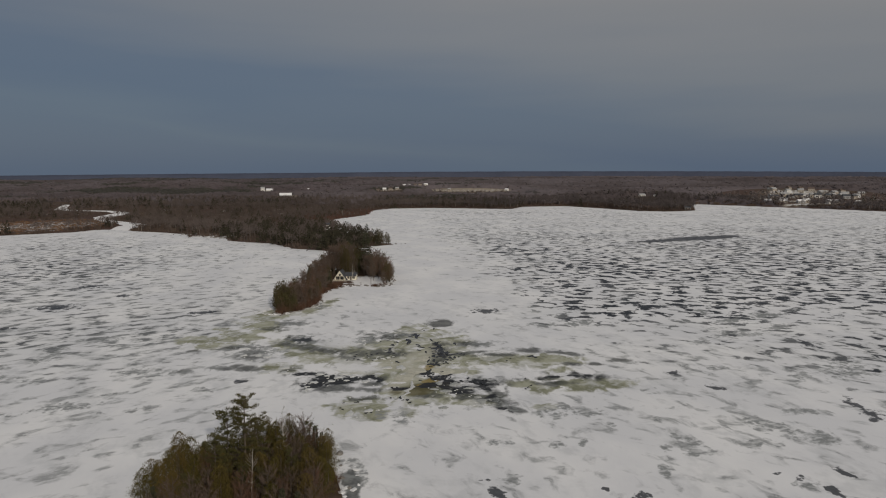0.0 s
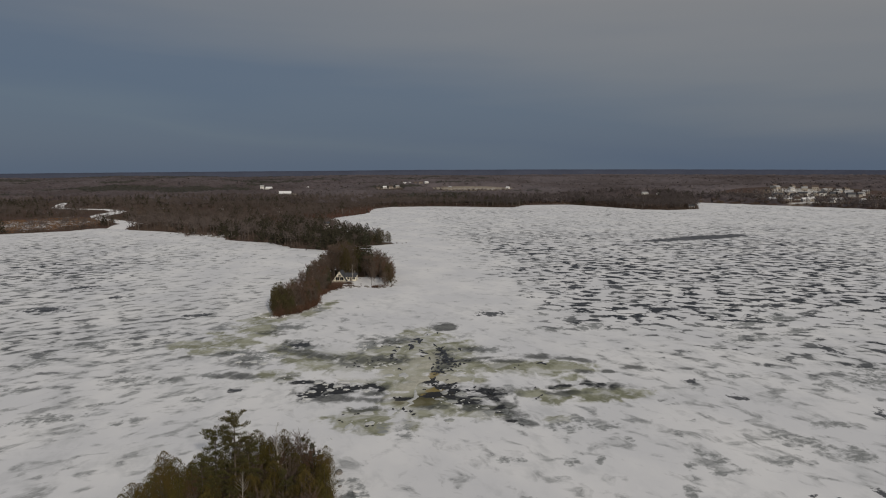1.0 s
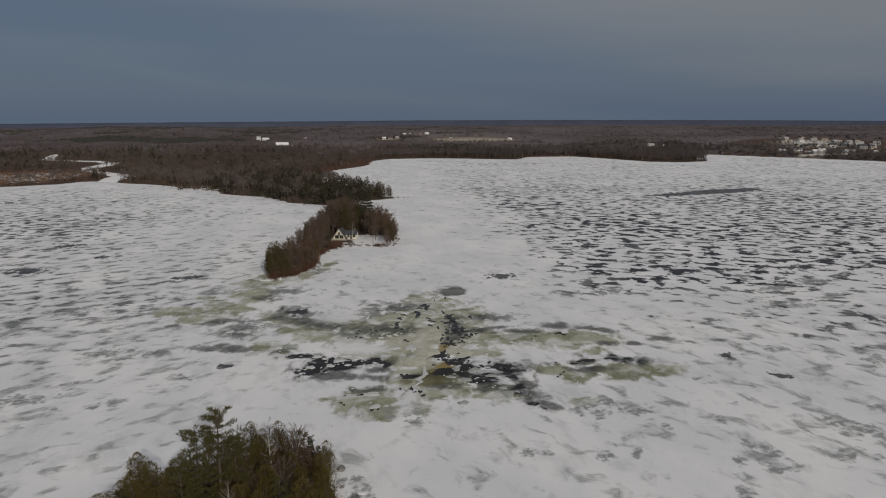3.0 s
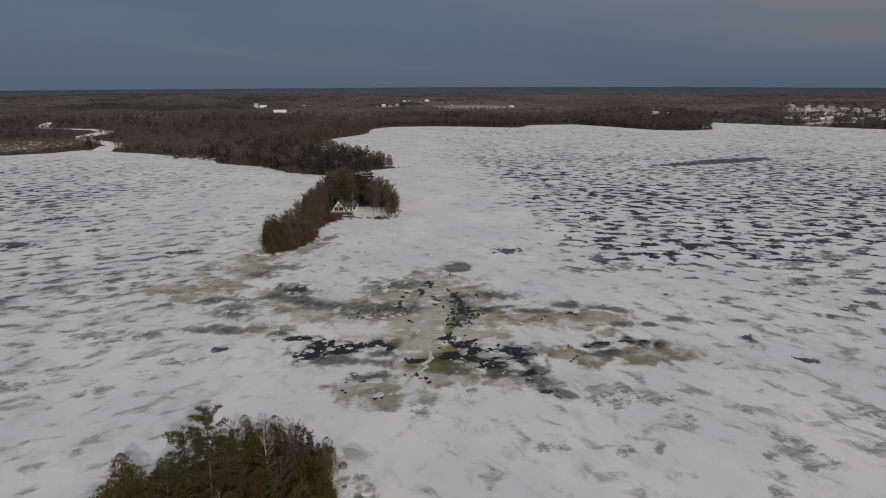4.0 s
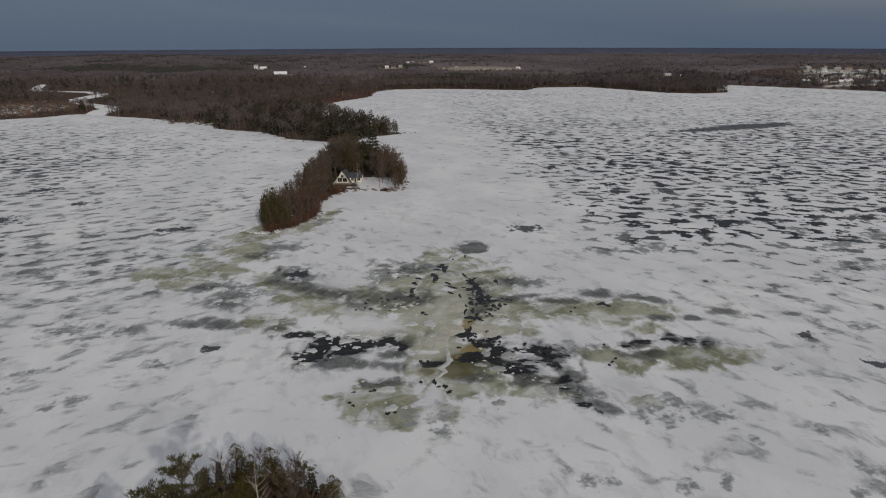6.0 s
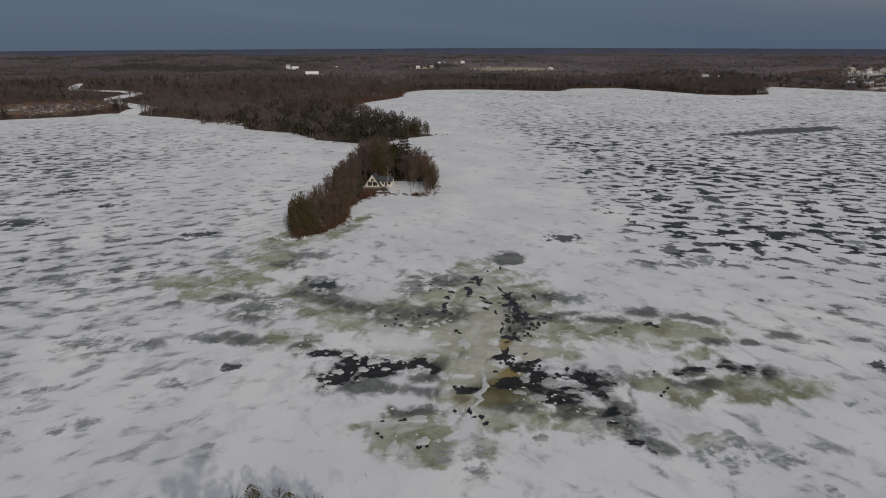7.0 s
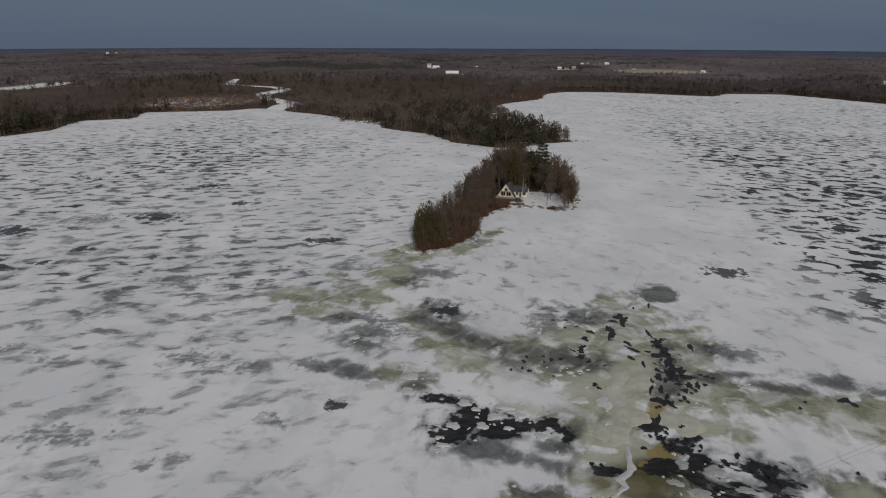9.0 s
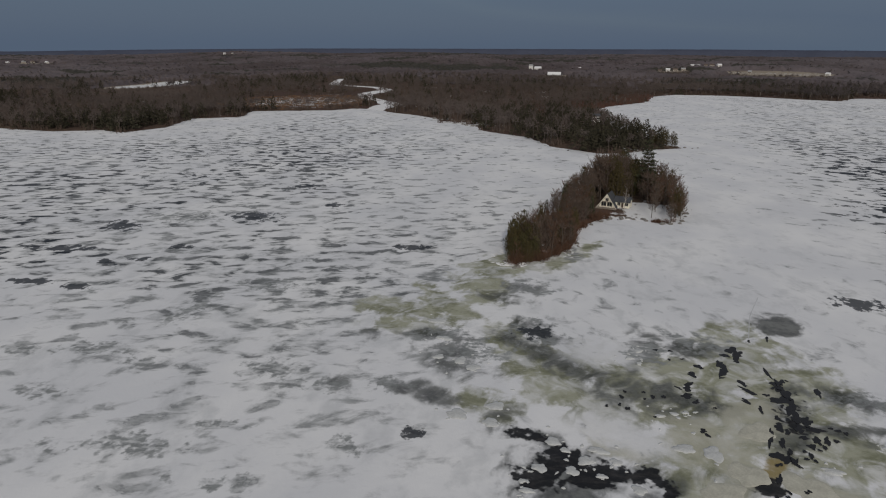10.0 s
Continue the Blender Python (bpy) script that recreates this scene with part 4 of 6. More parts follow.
def make_bare(seed, h, r, limbs, twigs, thick, bark, twig_mat, low=0.28):
    """Leafless broadleaf tree: trunk, rising limbs and a haze of twigs."""
    rng = np.random.default_rng(seed)
    wood, fine = Soup(), Soup()
    lean = rng.uniform(-0.07, 0.07, 2) * h
    axis = lambda t: np.array([lean[0] * t, lean[1] * t, h * t]) + 0.012 * h * np.array([math.sin(5 * t + seed), math.cos(4 * t + seed), 0])
    wood.tube([axis(t) for t in (0, 0.25, 0.5, 0.75, 0.96)], [0.013 * h, 0.011 * h, 0.008 * h, 0.005 * h, 0.015], 5)
    for i in range(limbs):
        t = rng.uniform(low, 0.92)
        a = i * 2.4 + rng.uniform(-0.5, 0.5)
        reach = r * (1.15 - t) ** 0.5 * rng.uniform(0.6, 1.1)
        start = axis(t)
        rise = rng.uniform(0.6, 1.5) * reach
        end = start + np.array([math.cos(a) * reach, math.sin(a) * reach, min(rise, (1.02 - t) * h + 0.3)])
        mid = start + (end - start) * 0.5 + np.array([math.cos(a), math.sin(a), -0.6]) * 0.08 * reach
        wood.tube([start, mid, end], [0.004 * h * (1.2 - t) + 0.012, 0.0025 * h * (1.2 - t) + 0.01, 0.01], 3)
        n = twigs
        q = rng.uniform(0.25, 1.0, n)
        base = np.where(q[:, None] < 0.5, start + (mid - start) * (q * 2)[:, None], mid + (end - mid) * (q * 2 - 1)[:, None])
        away = unit(rng, n) * 0.8 + (end - start) / (np.linalg.norm(end - start) + 1e-6) * 0.7 + np.array([0, 0, 0.45])
        tip = base + away * (0.32 * reach * rng.uniform(0.5, 1.3, n))[:, None]
        fine.slivers(base, tip, thick * rng.uniform(0.7, 1.3, n), rng)
        sub = base[:, None, :] + (tip - base)[:, None, :] * rng.uniform(0.3, 0.9, (n, 2, 1))
        sub = sub.reshape(-1, 3)
        fine.slivers(sub, sub + (unit(rng, 2 * n) + np.array([0, 0, 0.5])) * 0.16 * reach, thick * 0.7, rng)
    return [("trunk", wood.mesh("bare_trunk", bark)), ("crown", fine.mesh("bare_crown", twig_mat))]


def make_brush(seed, h, r, count, thick, mat):
    """A clump of leafless stems rising from the ground."""
    rng = np.random.default_rng(seed)
    fine = Soup()
    a, q = rng.uniform(0, 2 * math.pi, count), np.sqrt(rng.uniform(0, 1, count)) * r
    base = np.stack([np.cos(a) * q * 0.6, np.sin(a) * q * 0.6, np.full(count, -0.1)], 1)
    tip = np.stack([np.cos(a) * q * 1.2, np.sin(a) * q * 1.2, h * rng.uniform(0.5, 1.1, count)], 1) + rng.normal(0, 0.12 * h, (count, 3))
    fine.slivers(base, tip, thick, rng)
    k = rng.uniform(0.4, 0.9, (count, 3, 1))
    sub = (base[:, None] + (tip - base)[:, None] * k).reshape(-1, 3)
    fine.slivers(sub, sub + (unit(rng, 3 * count) + np.array([0, 0, 0.7])) * 0.22 * h, thick * 0.8, rng)
    return [("stem_clump", fine.mesh("brush_stems", mat))]


class Kind:
    """A few grown forms of one plant, set out as copies that share their meshes."""

    def __init__(self, name, label, category, forms):
        self.name, self.label, self.category, self.forms = name, label, category, forms

    def set_out(self, x, y, scale, turn, which, group, label=""):
        root = plant(self.name, label or self.label, self.category, self.forms[which % len(self.forms)])
        root.matrix_basis = pose(x, y, z_at(x, y) - 0.08, 0, 0, turn) @ Matrix.Scale(scale, 4)
        return tagged(root, group=group)


NEAR_CEDAR = Kind("cedar_tree", "olive-green white cedar tree on the rocky island", "tree", [make_cedar(40 + i, 12.0, 2.5 + 0.3 * i, 5400, 0.31, CEDAR) for i in range(4)])
NEAR_PINE = Kind("pine_tree", "tall ragged white pine standing above the cedars", "tree", [make_pine(50, 19.3, 4.6, 13500, 0.40, PINE), make_pine(51, 13.0, 3.0, 5200, 0.38, PINE)])
NEAR_SPRUCE = Kind("spruce_tree", "dark narrow spruce among the island trees", "tree", [make_spruce(60 + i, 11.0, 2.0, 1300, 0.6) for i in range(2)])
NEAR_BIRCH = Kind("birch_tree", "leafless pale-barked birch among the cedars", "tree", [make_bare(70, 13.0, 2.2, 24, 14, 0.035, BIRCH, TWIGS)])
NEAR_BARE = Kind("bare_tree", "leafless brown broadleaf tree on the island", "tree", [make_bare(80 + i, 10.0, 3.0, 34, 20, 0.05, BARK, (TWIGS, RED_TWIGS, TWIGS)[i]) for i in range(3)])
NEAR_BRUSH = Kind("brush", "leafless reddish brush on the island shore", "bush", [make_brush(90 + i, 2.6, 1.5, 70, 0.04, RED_TWIGS) for i in range(2)])

rng = np.random.default_rng(5)


def scatter(poly, spacing, inset, rng, tries=6000):
    """Places at least spacing apart inside an outline."""
    xs, ys = [p[0] for p in poly], [p[1] for p in poly]
    got = np.zeros((0, 2))
    x, y = rng.uniform(min(xs), max(xs), tries), rng.uniform(min(ys), max(ys), tries)
    ok = inside_distance(poly, x, y) > inset
    for p in np.stack([x[ok], y[ok]], 1):
        if not len(got) or np.min(np.hypot(*(got - p).T)) > spacing:
            got = np.vstack([got, p])
    return got


# cedar island, passed over low on the way: the tall ones by hand, the rest filled in
NEAR_PINE.set_out(-36.0, 117.0, 0.885, 30, 0, "cedar island trees")
NEAR_PINE.set_out(-39.4, 117.4, 1.14, 80, 1, "cedar island trees", "young white pine among the cedars")
NEAR_PINE.set_out(-40.6, 114.6, 0.84, 150, 1, "cedar island trees", "young white pine among the cedars")
NEAR_PINE.set_out(-34.2, 119.5, 0.85, 200, 1, "cedar island trees", "young white pine among the cedars")
NEAR_BIRCH.set_out(-31.0, 126.0, 0.95, 0, 0, "cedar island trees")
NEAR_BARE.set_out(-28.0, 127.0, 1.02, 70, 0, "cedar island trees")
NEAR_BIRCH.set_out(-33.5, 112.0, 0.80, 220, 0, "cedar island trees")
NEAR_CEDAR.set_out(-23.4, 132.0, 0.56, 10, 1, "cedar island trees")
for x, y in scatter(CEDAR_ISLAND, 2.5, 1.5, rng):
    if (y < 84 and rng.uniform() < 0.55) or math.hypot(x + 36.6, y - 116.8) < 1.5 or x < -50.5 + 0.32 * max(0, 112 - y):
        continue
    x -= 2.0 * np.clip((x + 28) / 9, 0, 1)                          # clear of the eastern bank
    east = np.clip((x + 44) / 24, 0, 1)
    back = np.clip((y - 100) / 42, 0, 1)
    u = rng.uniform()
    size = rng.uniform(0.64, 0.95) * (1 - 0.22 * back)
    if x < -41 and y > 123:                                         # the low north-west corner
        size *= 0.6
    if u < 0.42 - 0.14 * east:
        NEAR_CEDAR.set_out(x, y, size * 0.90, rng.uniform(0, 360), rng.integers(4), "cedar island trees")
    elif u < 0.50 - 0.14 * east:
        NEAR_SPRUCE.set_out(x, y, size * 0.85, rng.uniform(0, 360), rng.integers(2), "cedar island trees")
    elif u < 0.92:
        NEAR_BARE.set_out(x, y, size * (0.92 + 0.14 * east), rng.uniform(0, 360), rng.integers(3), "cedar island trees")
    else:
        NEAR_PINE.set_out(x, y, size * 0.75, rng.uniform(0, 360), 1, "cedar island trees", "young white pine among the cedars")
NEAR_CEDAR.set_out(-49.3, 120.5, 0.86, 0, 2, "cedar island trees")
for x, y, size in ((-46.0, 117.4, 0.84), (-43.6, 112.5, 0.72), (-47.2, 113.8, 0.84), (-49.4, 115.4, 0.72), (-51.4, 115.6, 0.60), (-42.0, 119.5, 0.60), (-50.3, 107.0, 0.76), (-46.5, 107.5, 0.85), (-44.3, 124.0, 0.66), (-41.9, 123.2, 0.62), (-40.0, 123.8, 0.70)):
    NEAR_CEDAR.set_out(x, y, size, 50 * x, int(-x) % 4, "cedar island trees")
NEAR_CEDAR.set_out(-51.0, 112.0, 0.72, 90, 3, "cedar island trees")
NEAR_SPRUCE.set_out(-45.6, 122.4, 0.62, 20, 1, "cedar island trees")
NEAR_BARE.set_out(-56.0, 100.5, 0.55, 20, 0, "cedar island trees", "small leafless tree on the island's open side")
NEAR_BARE.set_out(-53.6, 98.0, 0.4, 20, 2, "cedar island trees", "small leafless tree on the island's open side")
for i in range(14):
    k = rng.uniform(0.5, 4.5)
    a, b, q = CEDAR_ISLAND[int(k)], CEDAR_ISLAND[int(k) + 1], k % 1
    NEAR_BRUSH.set_out(a[0] + (b[0] - a[0]) * q - 1.6, a[1] + (b[1] - a[1]) * q - 1.4, rng.uniform(0.5, 0.9), rng.uniform(0, 360), i, "cedar island brush")

# cabin island
MID_CEDAR = Kind("cedar_tree", "dark olive cedar tree on the cabin island", "tree", [make_cedar(140 + i, 11.0, 2.4, 1300, 0.62, DARK_CEDAR) for i in range(3)])
MID_PINE = Kind("pine_tree", "tall dark pine on the cabin island", "tree", [make_pine(150 + i, 18.0, 4.2, 1700, 0.9, SPRUCE) for i in range(2)])
MID_SPRUCE = Kind("spruce_tree", "tall dark spruce behind the cabin", "tree", [make_tiered(160, 20.0, 5.2), make_spruce(161, 13.0, 2.6, 600, 0.9)])
MID_BARE = Kind("bare_tree", "leafless brown broadleaf tree on the cabin island", "tree", [make_bare(170 + i, 13.0, 3.4, 34, 11, 0.12, BARK, (TWIGS, RED_TWIGS, TWIGS)[i], 0.12) for i in range(3)])
LAWN_TREE = Kind("bare_tree", "lone leafless tree on the snowy lawn", "tree", [make_bare(174, 10.0, 3.9, 22, 9, 0.08, BARK, TWIGS, 0.30)])
MID_BIRCH = Kind("birch_tree", "leafless pale-trunked birch by the shore", "tree", [make_bare(180, 14.0, 2.8, 20, 8, 0.07, BIRCH, TWIGS)])
MID_BRUSH = Kind("brush", "reddish-brown leafless brush along the island shore", "bush", [make_brush(190 + i, 3.0, 2.0, 60, 0.09, RED_TWIGS) for i in range(2)])

MID_SPRUCE.set_out(-42.0, 372.0, 1.2, 0, 0, "cabin island trees")
LAWN_TREE.set_out(-36.4, 343.4, 0.86, 40, 0, "cabin island trees")
MID_BIRCH.set_out(-46.6, 347.0, 0.72, 0, 0, "cabin island trees")
MID_CEDAR.set_out(-28.6, 347.5, 0.98, 0, 1, "cabin island trees", "round dark cedar at the island's eastern corner")
MID_CEDAR.set_out(-27.4, 351.5, 0.80, 0, 2, "cabin island trees", "round dark cedar at the island's eastern corner")


def tree_height(x, y):
    """How tall the trees stand: highest behind the cabin, low on the narrow waist."""
    if x > -46:
        return np.interp(x, [-45, -36, -26], [12.8, 13.2, 8.5])
    if y > 362:
        return np.interp(y, [362, 368, 380, 400], [15.5, 18.8, 18.8, 14.0]) * np.interp(x, [-70, -63, -58, -50, -46], [0.6, 0.9, 1.0, 0.95, 0.85])
    return np.interp(y, [270, 282, 296, 310, 325, 345, 362], [7.0, 10.2, 9.4, 8.4, 9.6, 11.2, 13.0])


for x, y in scatter(CABIN_ISLAND, 2.6, 1.1, rng, 9000):
    cabin_lot = -60 < x < -40 and 335 < y < 364
    lawn = -47 < x < (-31 if y < 350 else -38) and 333 < y < 363
    u = rng.uniform()
    if cabin_lot or lawn or math.hypot(x + 42, y - 372) < 4.0:
        continue
    tip = y < 292
    size = tree_height(x, y) * rng.uniform(0.72, 1.04)
    if (tip and u < (0.62 if x < -63 else 0.3)) or (not tip and u < (0.06 if x > -46 else 0.16)):
        MID_CEDAR.set_out(x, y, size * 0.080, rng.uniform(0, 360), rng.integers(3), "cabin island trees")
    elif u < 0.22 and not tip and x < -46:
        MID_SPRUCE.set_out(x, y, size * 0.070, rng.uniform(0, 360), 1, "cabin island trees", "dark pointed spruce on the cabin island")
    elif u < 0.27 and y > 366 and x < -46:
        MID_PINE.set_out(x, y, size * 0.053, rng.uniform(0, 360), rng.integers(2), "cabin island trees")
    else:
        MID_BARE.set_out(x, y, size / 13.0, rng.uniform(0, 360), rng.integers(3), "cabin island trees")
for px, py, q in ((-67.5, 274.6, 0.62), (-65.6, 277.0, 0.70), (-69.3, 279.0, 0.80), (-70.6, 284.0, 0.92), (-71.3, 290.0, 0.98), (-68.6, 286.5, 0.86), (-71.0, 297.0, 0.9)):
    MID_CEDAR.set_out(px, py, q, 70 * px, int(-py) % 3, "cabin island trees", "full olive cedar at the island's southern tip")
for i in range(80):                                                 # brush along the cabin island's shore
    k = rng.uniform(0, 8.4)
    a, b = CABIN_ISLAND[int(k)], CABIN_ISLAND[int(k) + 1]
    q = k - int(k)
    x, y = a[0] + (b[0] - a[0]) * q - rng.uniform(0.8, 3.0), a[1] + (b[1] - a[1]) * q + rng.uniform(0.5, 1.5)
    if -52 < x < -36 and y > 330:
        continue
    MID_BRUSH.set_out(x, y, rng.uniform(0.6, 1.35) * (0.5 if x > -41 else 1.0), rng.uniform(0, 360), i, "shore brush")


# ---- mainland woods ----
def far_bare(seed):
    """A leafless tree as seen from half a kilometre: a stem, a few limbs and a rounded haze of twigs."""
    rng = np.random.default_rng(seed)
    s = Soup()
    top = rng.uniform(-0.6, 0.6, 2)
    s.tube([(0, 0, 0), (top[0] * 0.4, top[1] * 0.4, 5), (top[0], top[1], 10)], [0.17, 0.12, 0.04], 3)
    n = 58
    d = unit(rng, n)
    d[:, 2] = np.abs(d[:, 2]) * 1.1 - 0.35
    shell = rng.uniform(0.25, 1.0, (n, 1)) ** 0.6
    spread = np.array([rng.uniform(2.3, 3.2), rng.uniform(2.3, 3.2), rng.uniform(3.2, 4.2)])
    base = d * shell * spread * 0.8 + np.array([top[0] * 0.7, top[1] * 0.7, 7.4])
    out = d * 0.8 + rng.normal(0, 0.45, (n, 3)) + np.array([0, 0, 0.35])
    s.slivers(base, base + out * rng.uniform(0.9, 2.0, n)[:, None], rng.uniform(0.17, 0.42, n), rng)
    for k in range(5):
        e = d[k] * spread * 0.7 + np.array([0, 0, 7.6])
        s.slivers(np.array([[top[0] * 0.4, top[1] * 0.4, 4.5 + k * 0.6]]), e[None], 0.22, rng)
    return s.arrays()


def far_fir(seed, n=46, broad=1.0):
    """A conifer from afar: some narrow and pointed, some full and blunt."""
    rng = np.random.default_rng(seed)
    s = Soup()
    full = rng.uniform(0.85, 1.25)
    t = rng.uniform(0.03, 0.97, n) ** 0.9
    a = rng.uniform(0, 2 * math.pi, n)
    out = np.stack([np.cos(a), np.sin(a), 0 * a - 0.05], 1)
    reach = (3.3 * full * (1 - t ** 1.3) ** 0.8 + 0.2) * (1 + 0.22 * np.sin(t * 26 + seed) + 0.25 * np.sin(2 * a + seed))
    base = out * (reach * rng.uniform(0.2, 0.75, n))[:, None] + np.stack([0 * t, 0 * t, 10.4 * t + 0.4], 1)
    s.sprays(base, out * 0.8 + np.array([0, 0, 0.25]) + rng.normal(0, 0.35, (n, 3)), 0.25 + reach * rng.uniform(0.2, 0.42, n), broad * (0.12 + reach * 0.07), rng, -0.4)
    s.sprays(np.array([[0, 0, 9.6]] * 4), np.array([0, 0, 1.0]) + rng.normal(0, 0.2, (4, 3)), 1.5, 0.25, rng)
    return s.arrays()


def far_clump(seed):
    """The twiggy top of a group of trees, as seen from a kilometre off and more."""
    rng = np.random.default_rng(seed)
    s = Soup()
    n = 13
    base = unit(rng, n) * rng.uniform(0.3, 1.0, (n, 1)) * np.array([5.0, 5.0, 3.2]) + np.array([0, 0, 4.5])
    s.sprays(base, unit(rng, n) + np.array([0, 0, 0.5]), rng.uniform(2.4, 4.6, n), rng.uniform(0.7, 1.5, n), rng)
    return s.arrays()


def planted(name, forms, places, scales, material, rng, label, category):
    """Many plants in one mesh."""
    vs, fs, total = [], [], 0
    z = land_height(places[:, 0], places[:, 1])
    pick = rng.integers(len(forms), size=len(places))
    turn = rng.uniform(0, 2 * math.pi, len(places))
    for k, (v, f) in enumerate(forms):
        m = pick == k
        c, s, q = np.cos(turn[m]), np.sin(turn[m]), scales[m]
        x = (v[:, 0][None] * c[:, None] - v[:, 1][None] * s[:, None]) * q[:, None] + places[m, 0][:, None]
        y = (v[:, 0][None] * s[:, None] + v[:, 1][None] * c[:, None]) * q[:, None] + places[m, 1][:, None]
        h = v[:, 2][None] * q[:, None] + z[m][:, None]
        vs.append(np.stack([x, y, h], 2).reshape(-1, 3))
        fs.append((f[None] + (np.arange(m.sum()) * len(v))[:, None, None]).reshape(-1, 3) + total)
        total += len(vs[-1])
    ob = new(name, tri_mesh(name, np.concatenate(vs), np.concatenate(fs), material))
    return tagged(ob, label, category, kind="stuff")


def clear_of_fields(x, y):
    ok = np.ones(x.shape, bool)
    for fx, fy, rx, ry, _ in OPEN_FIELDS:
        ok &= np.hypot((x - fx) / rx, (y - fy) / ry) > 1.0
    for tx, ty, rx, ry in THICKETS:
        ok &= np.hypot((x - tx) / rx, (y - ty) / ry) > 1.0
    marsh = np.hypot((x + 435) / 75, (y - 715) / 85) < 1
    for (ax, ay), (bx, by) in zip(CREEK, CREEK[1:]):
        k = np.clip(((x - ax) * (bx - ax) + (y - ay) * (by - ay)) / ((bx - ax) ** 2 + (by - ay) ** 2), 0, 1)
        ok &= np.hypot(x - ax - k * (bx - ax), y - ay - k * (by - ay)) > 13
    village = np.hypot((x - 690) / 190, (y - 1190) / 230) < 1
    thin = np.sin(x * 12.9 + y * 78.2) * 43758.5
    return ok & ~marsh & (~village | (thin - np.floor(thin) < 0.40))


CREEK = [(-322, 650), (-328, 690), (-334, 730), (-365, 762), (-404, 798), (-428, 842), (-436, 886), (-432, 910), (-465, 938), (-512, 950), (-556, 975), (-592, 1060)]


def evergreen_share(x, y):
    """Where the woods are dark with conifers."""
    tip = np.exp(-((x + 85) / 55) ** 2 - ((y - 535) / 60) ** 2)
    ridge = blend(0.7 * waves(x, y, 420, 41) + 0.6 * waves(x, y, 110, 42) + 0.6 * waves(x, y, 1300, 43), 0.15, 0.75)
    west = 0.6 * np.exp(-((x + 420) / 70) ** 2 - ((y - 470) / 60) ** 2)
    crest = 0.75 * np.exp(-((x + 600) / 260) ** 4 - ((y - 1430) / 120) ** 2) + 0.5 * np.exp(-((x + 470) / 50) ** 2 - ((y - 1060) / 45) ** 2)
    belt = 0.55 * np.exp(-((x + 150) / 45) ** 2 - ((y - 640) / 120) ** 2)
    return np.clip(np.maximum.reduce([0.95 * tip, 0.8 * ridge * (1 - 0.8 * blend(x, 0, 300)), west, crest, belt]) + 0.05 * (1 - 0.7 * blend(x, 0, 300)), 0, 0.95)


# woods within about a kilometre, tree by tree
r = np.sqrt(rng.uniform(400 ** 2, 1250 ** 2, 42000))
a = rng.uniform(radians(-66), radians(42), len(r))
x, y = r * np.sin(a), r * np.cos(a)
d = inside_distance(MAINLAND, x, y)
keep = rng.uniform(0, 1, len(x)) < np.where(d < 50, 0.9, 0.30)
ok = (d > 0.8) & clear_of_fields(x, y) & keep & (np.hypot(x + 38, y - 536) > 9)
x, y, d = x[ok], y[ok], d[ok]
fir = rng.uniform(0, 1, len(x)) < evergreen_share(x, y)
red = np.exp(-((x + 128) / 36) ** 2 - ((y - 760) / 75) ** 2) + np.exp(-((x + 112) / 26) ** 2 - ((y - 900) / 90) ** 2)
low = 1 - 0.68 * np.minimum(red, 1)
size = rng.uniform(0.75, 1.2, len(x)) * low
places = np.stack([x, y], 1)
for px, py, q in ((-56.0, 535.0, 0.80), (-53.6, 537.0, 0.66), (-49.6, 536.4, 1.02), (-47.6, 538.6, 0.86), (-43.8, 537.4, 0.82), (-42.2, 539.0, 0.70)):
    MID_CEDAR.set_out(px, py, q, 40 * px, int(-px) % 3, "spit cedars", "dark pointed cedar on the low spit")
bare_forms, fir_forms, clump_forms = [far_bare(s) for s in range(300, 306)], [far_fir(s, 120, 1.7) for s in range(310, 315)], [far_clump(s) for s in range(320, 328)]
# trees to the east get the wood colour with haze mixed in
grey = ~fir & (x > 40 + rng.normal(0, 40, len(x)))
brown = ~fir & ~grey
planted("bare_woods", bare_forms, places[brown], size[brown] * 1.05, FAR_WOOD, rng, "leafless brown woods along the lake shore", "woods")
planted("eastern_woods", bare_forms, places[grey], size[grey] * 1.05, HAZED_WOOD, rng, "leafless woods on the far eastern shore, coloured haze grey-brown", "woods")
planted("evergreen_woods", fir_forms, places[fir], size[fir] * 1.1, FAR_FIR, rng, "dark evergreens among the shore woods", "woods")

# low growth between and before the trees
k = rng.uniform(0, 1, len(x)) < np.where(d < 45, 0.9, 0.25)
under = np.stack([x[k], y[k]], 1) + rng.normal(0, 2.0, (k.sum(), 2))
under = under[inside_distance(MAINLAND, under[:, 0], under[:, 1]) > 0.5]


def low_growth(seed):
    rng = np.random.default_rng(seed)
    s = Soup()
    n = 22
    base = rng.normal(0, 1.5, (n, 3)) * np.array([1, 1, 0])
    s.slivers(base, base + rng.normal(0, 0.8, (n, 3)) + np.array([0, 0, 3.2]), rng.uniform(0.3, 0.7, n), rng)
    return s.arrays()


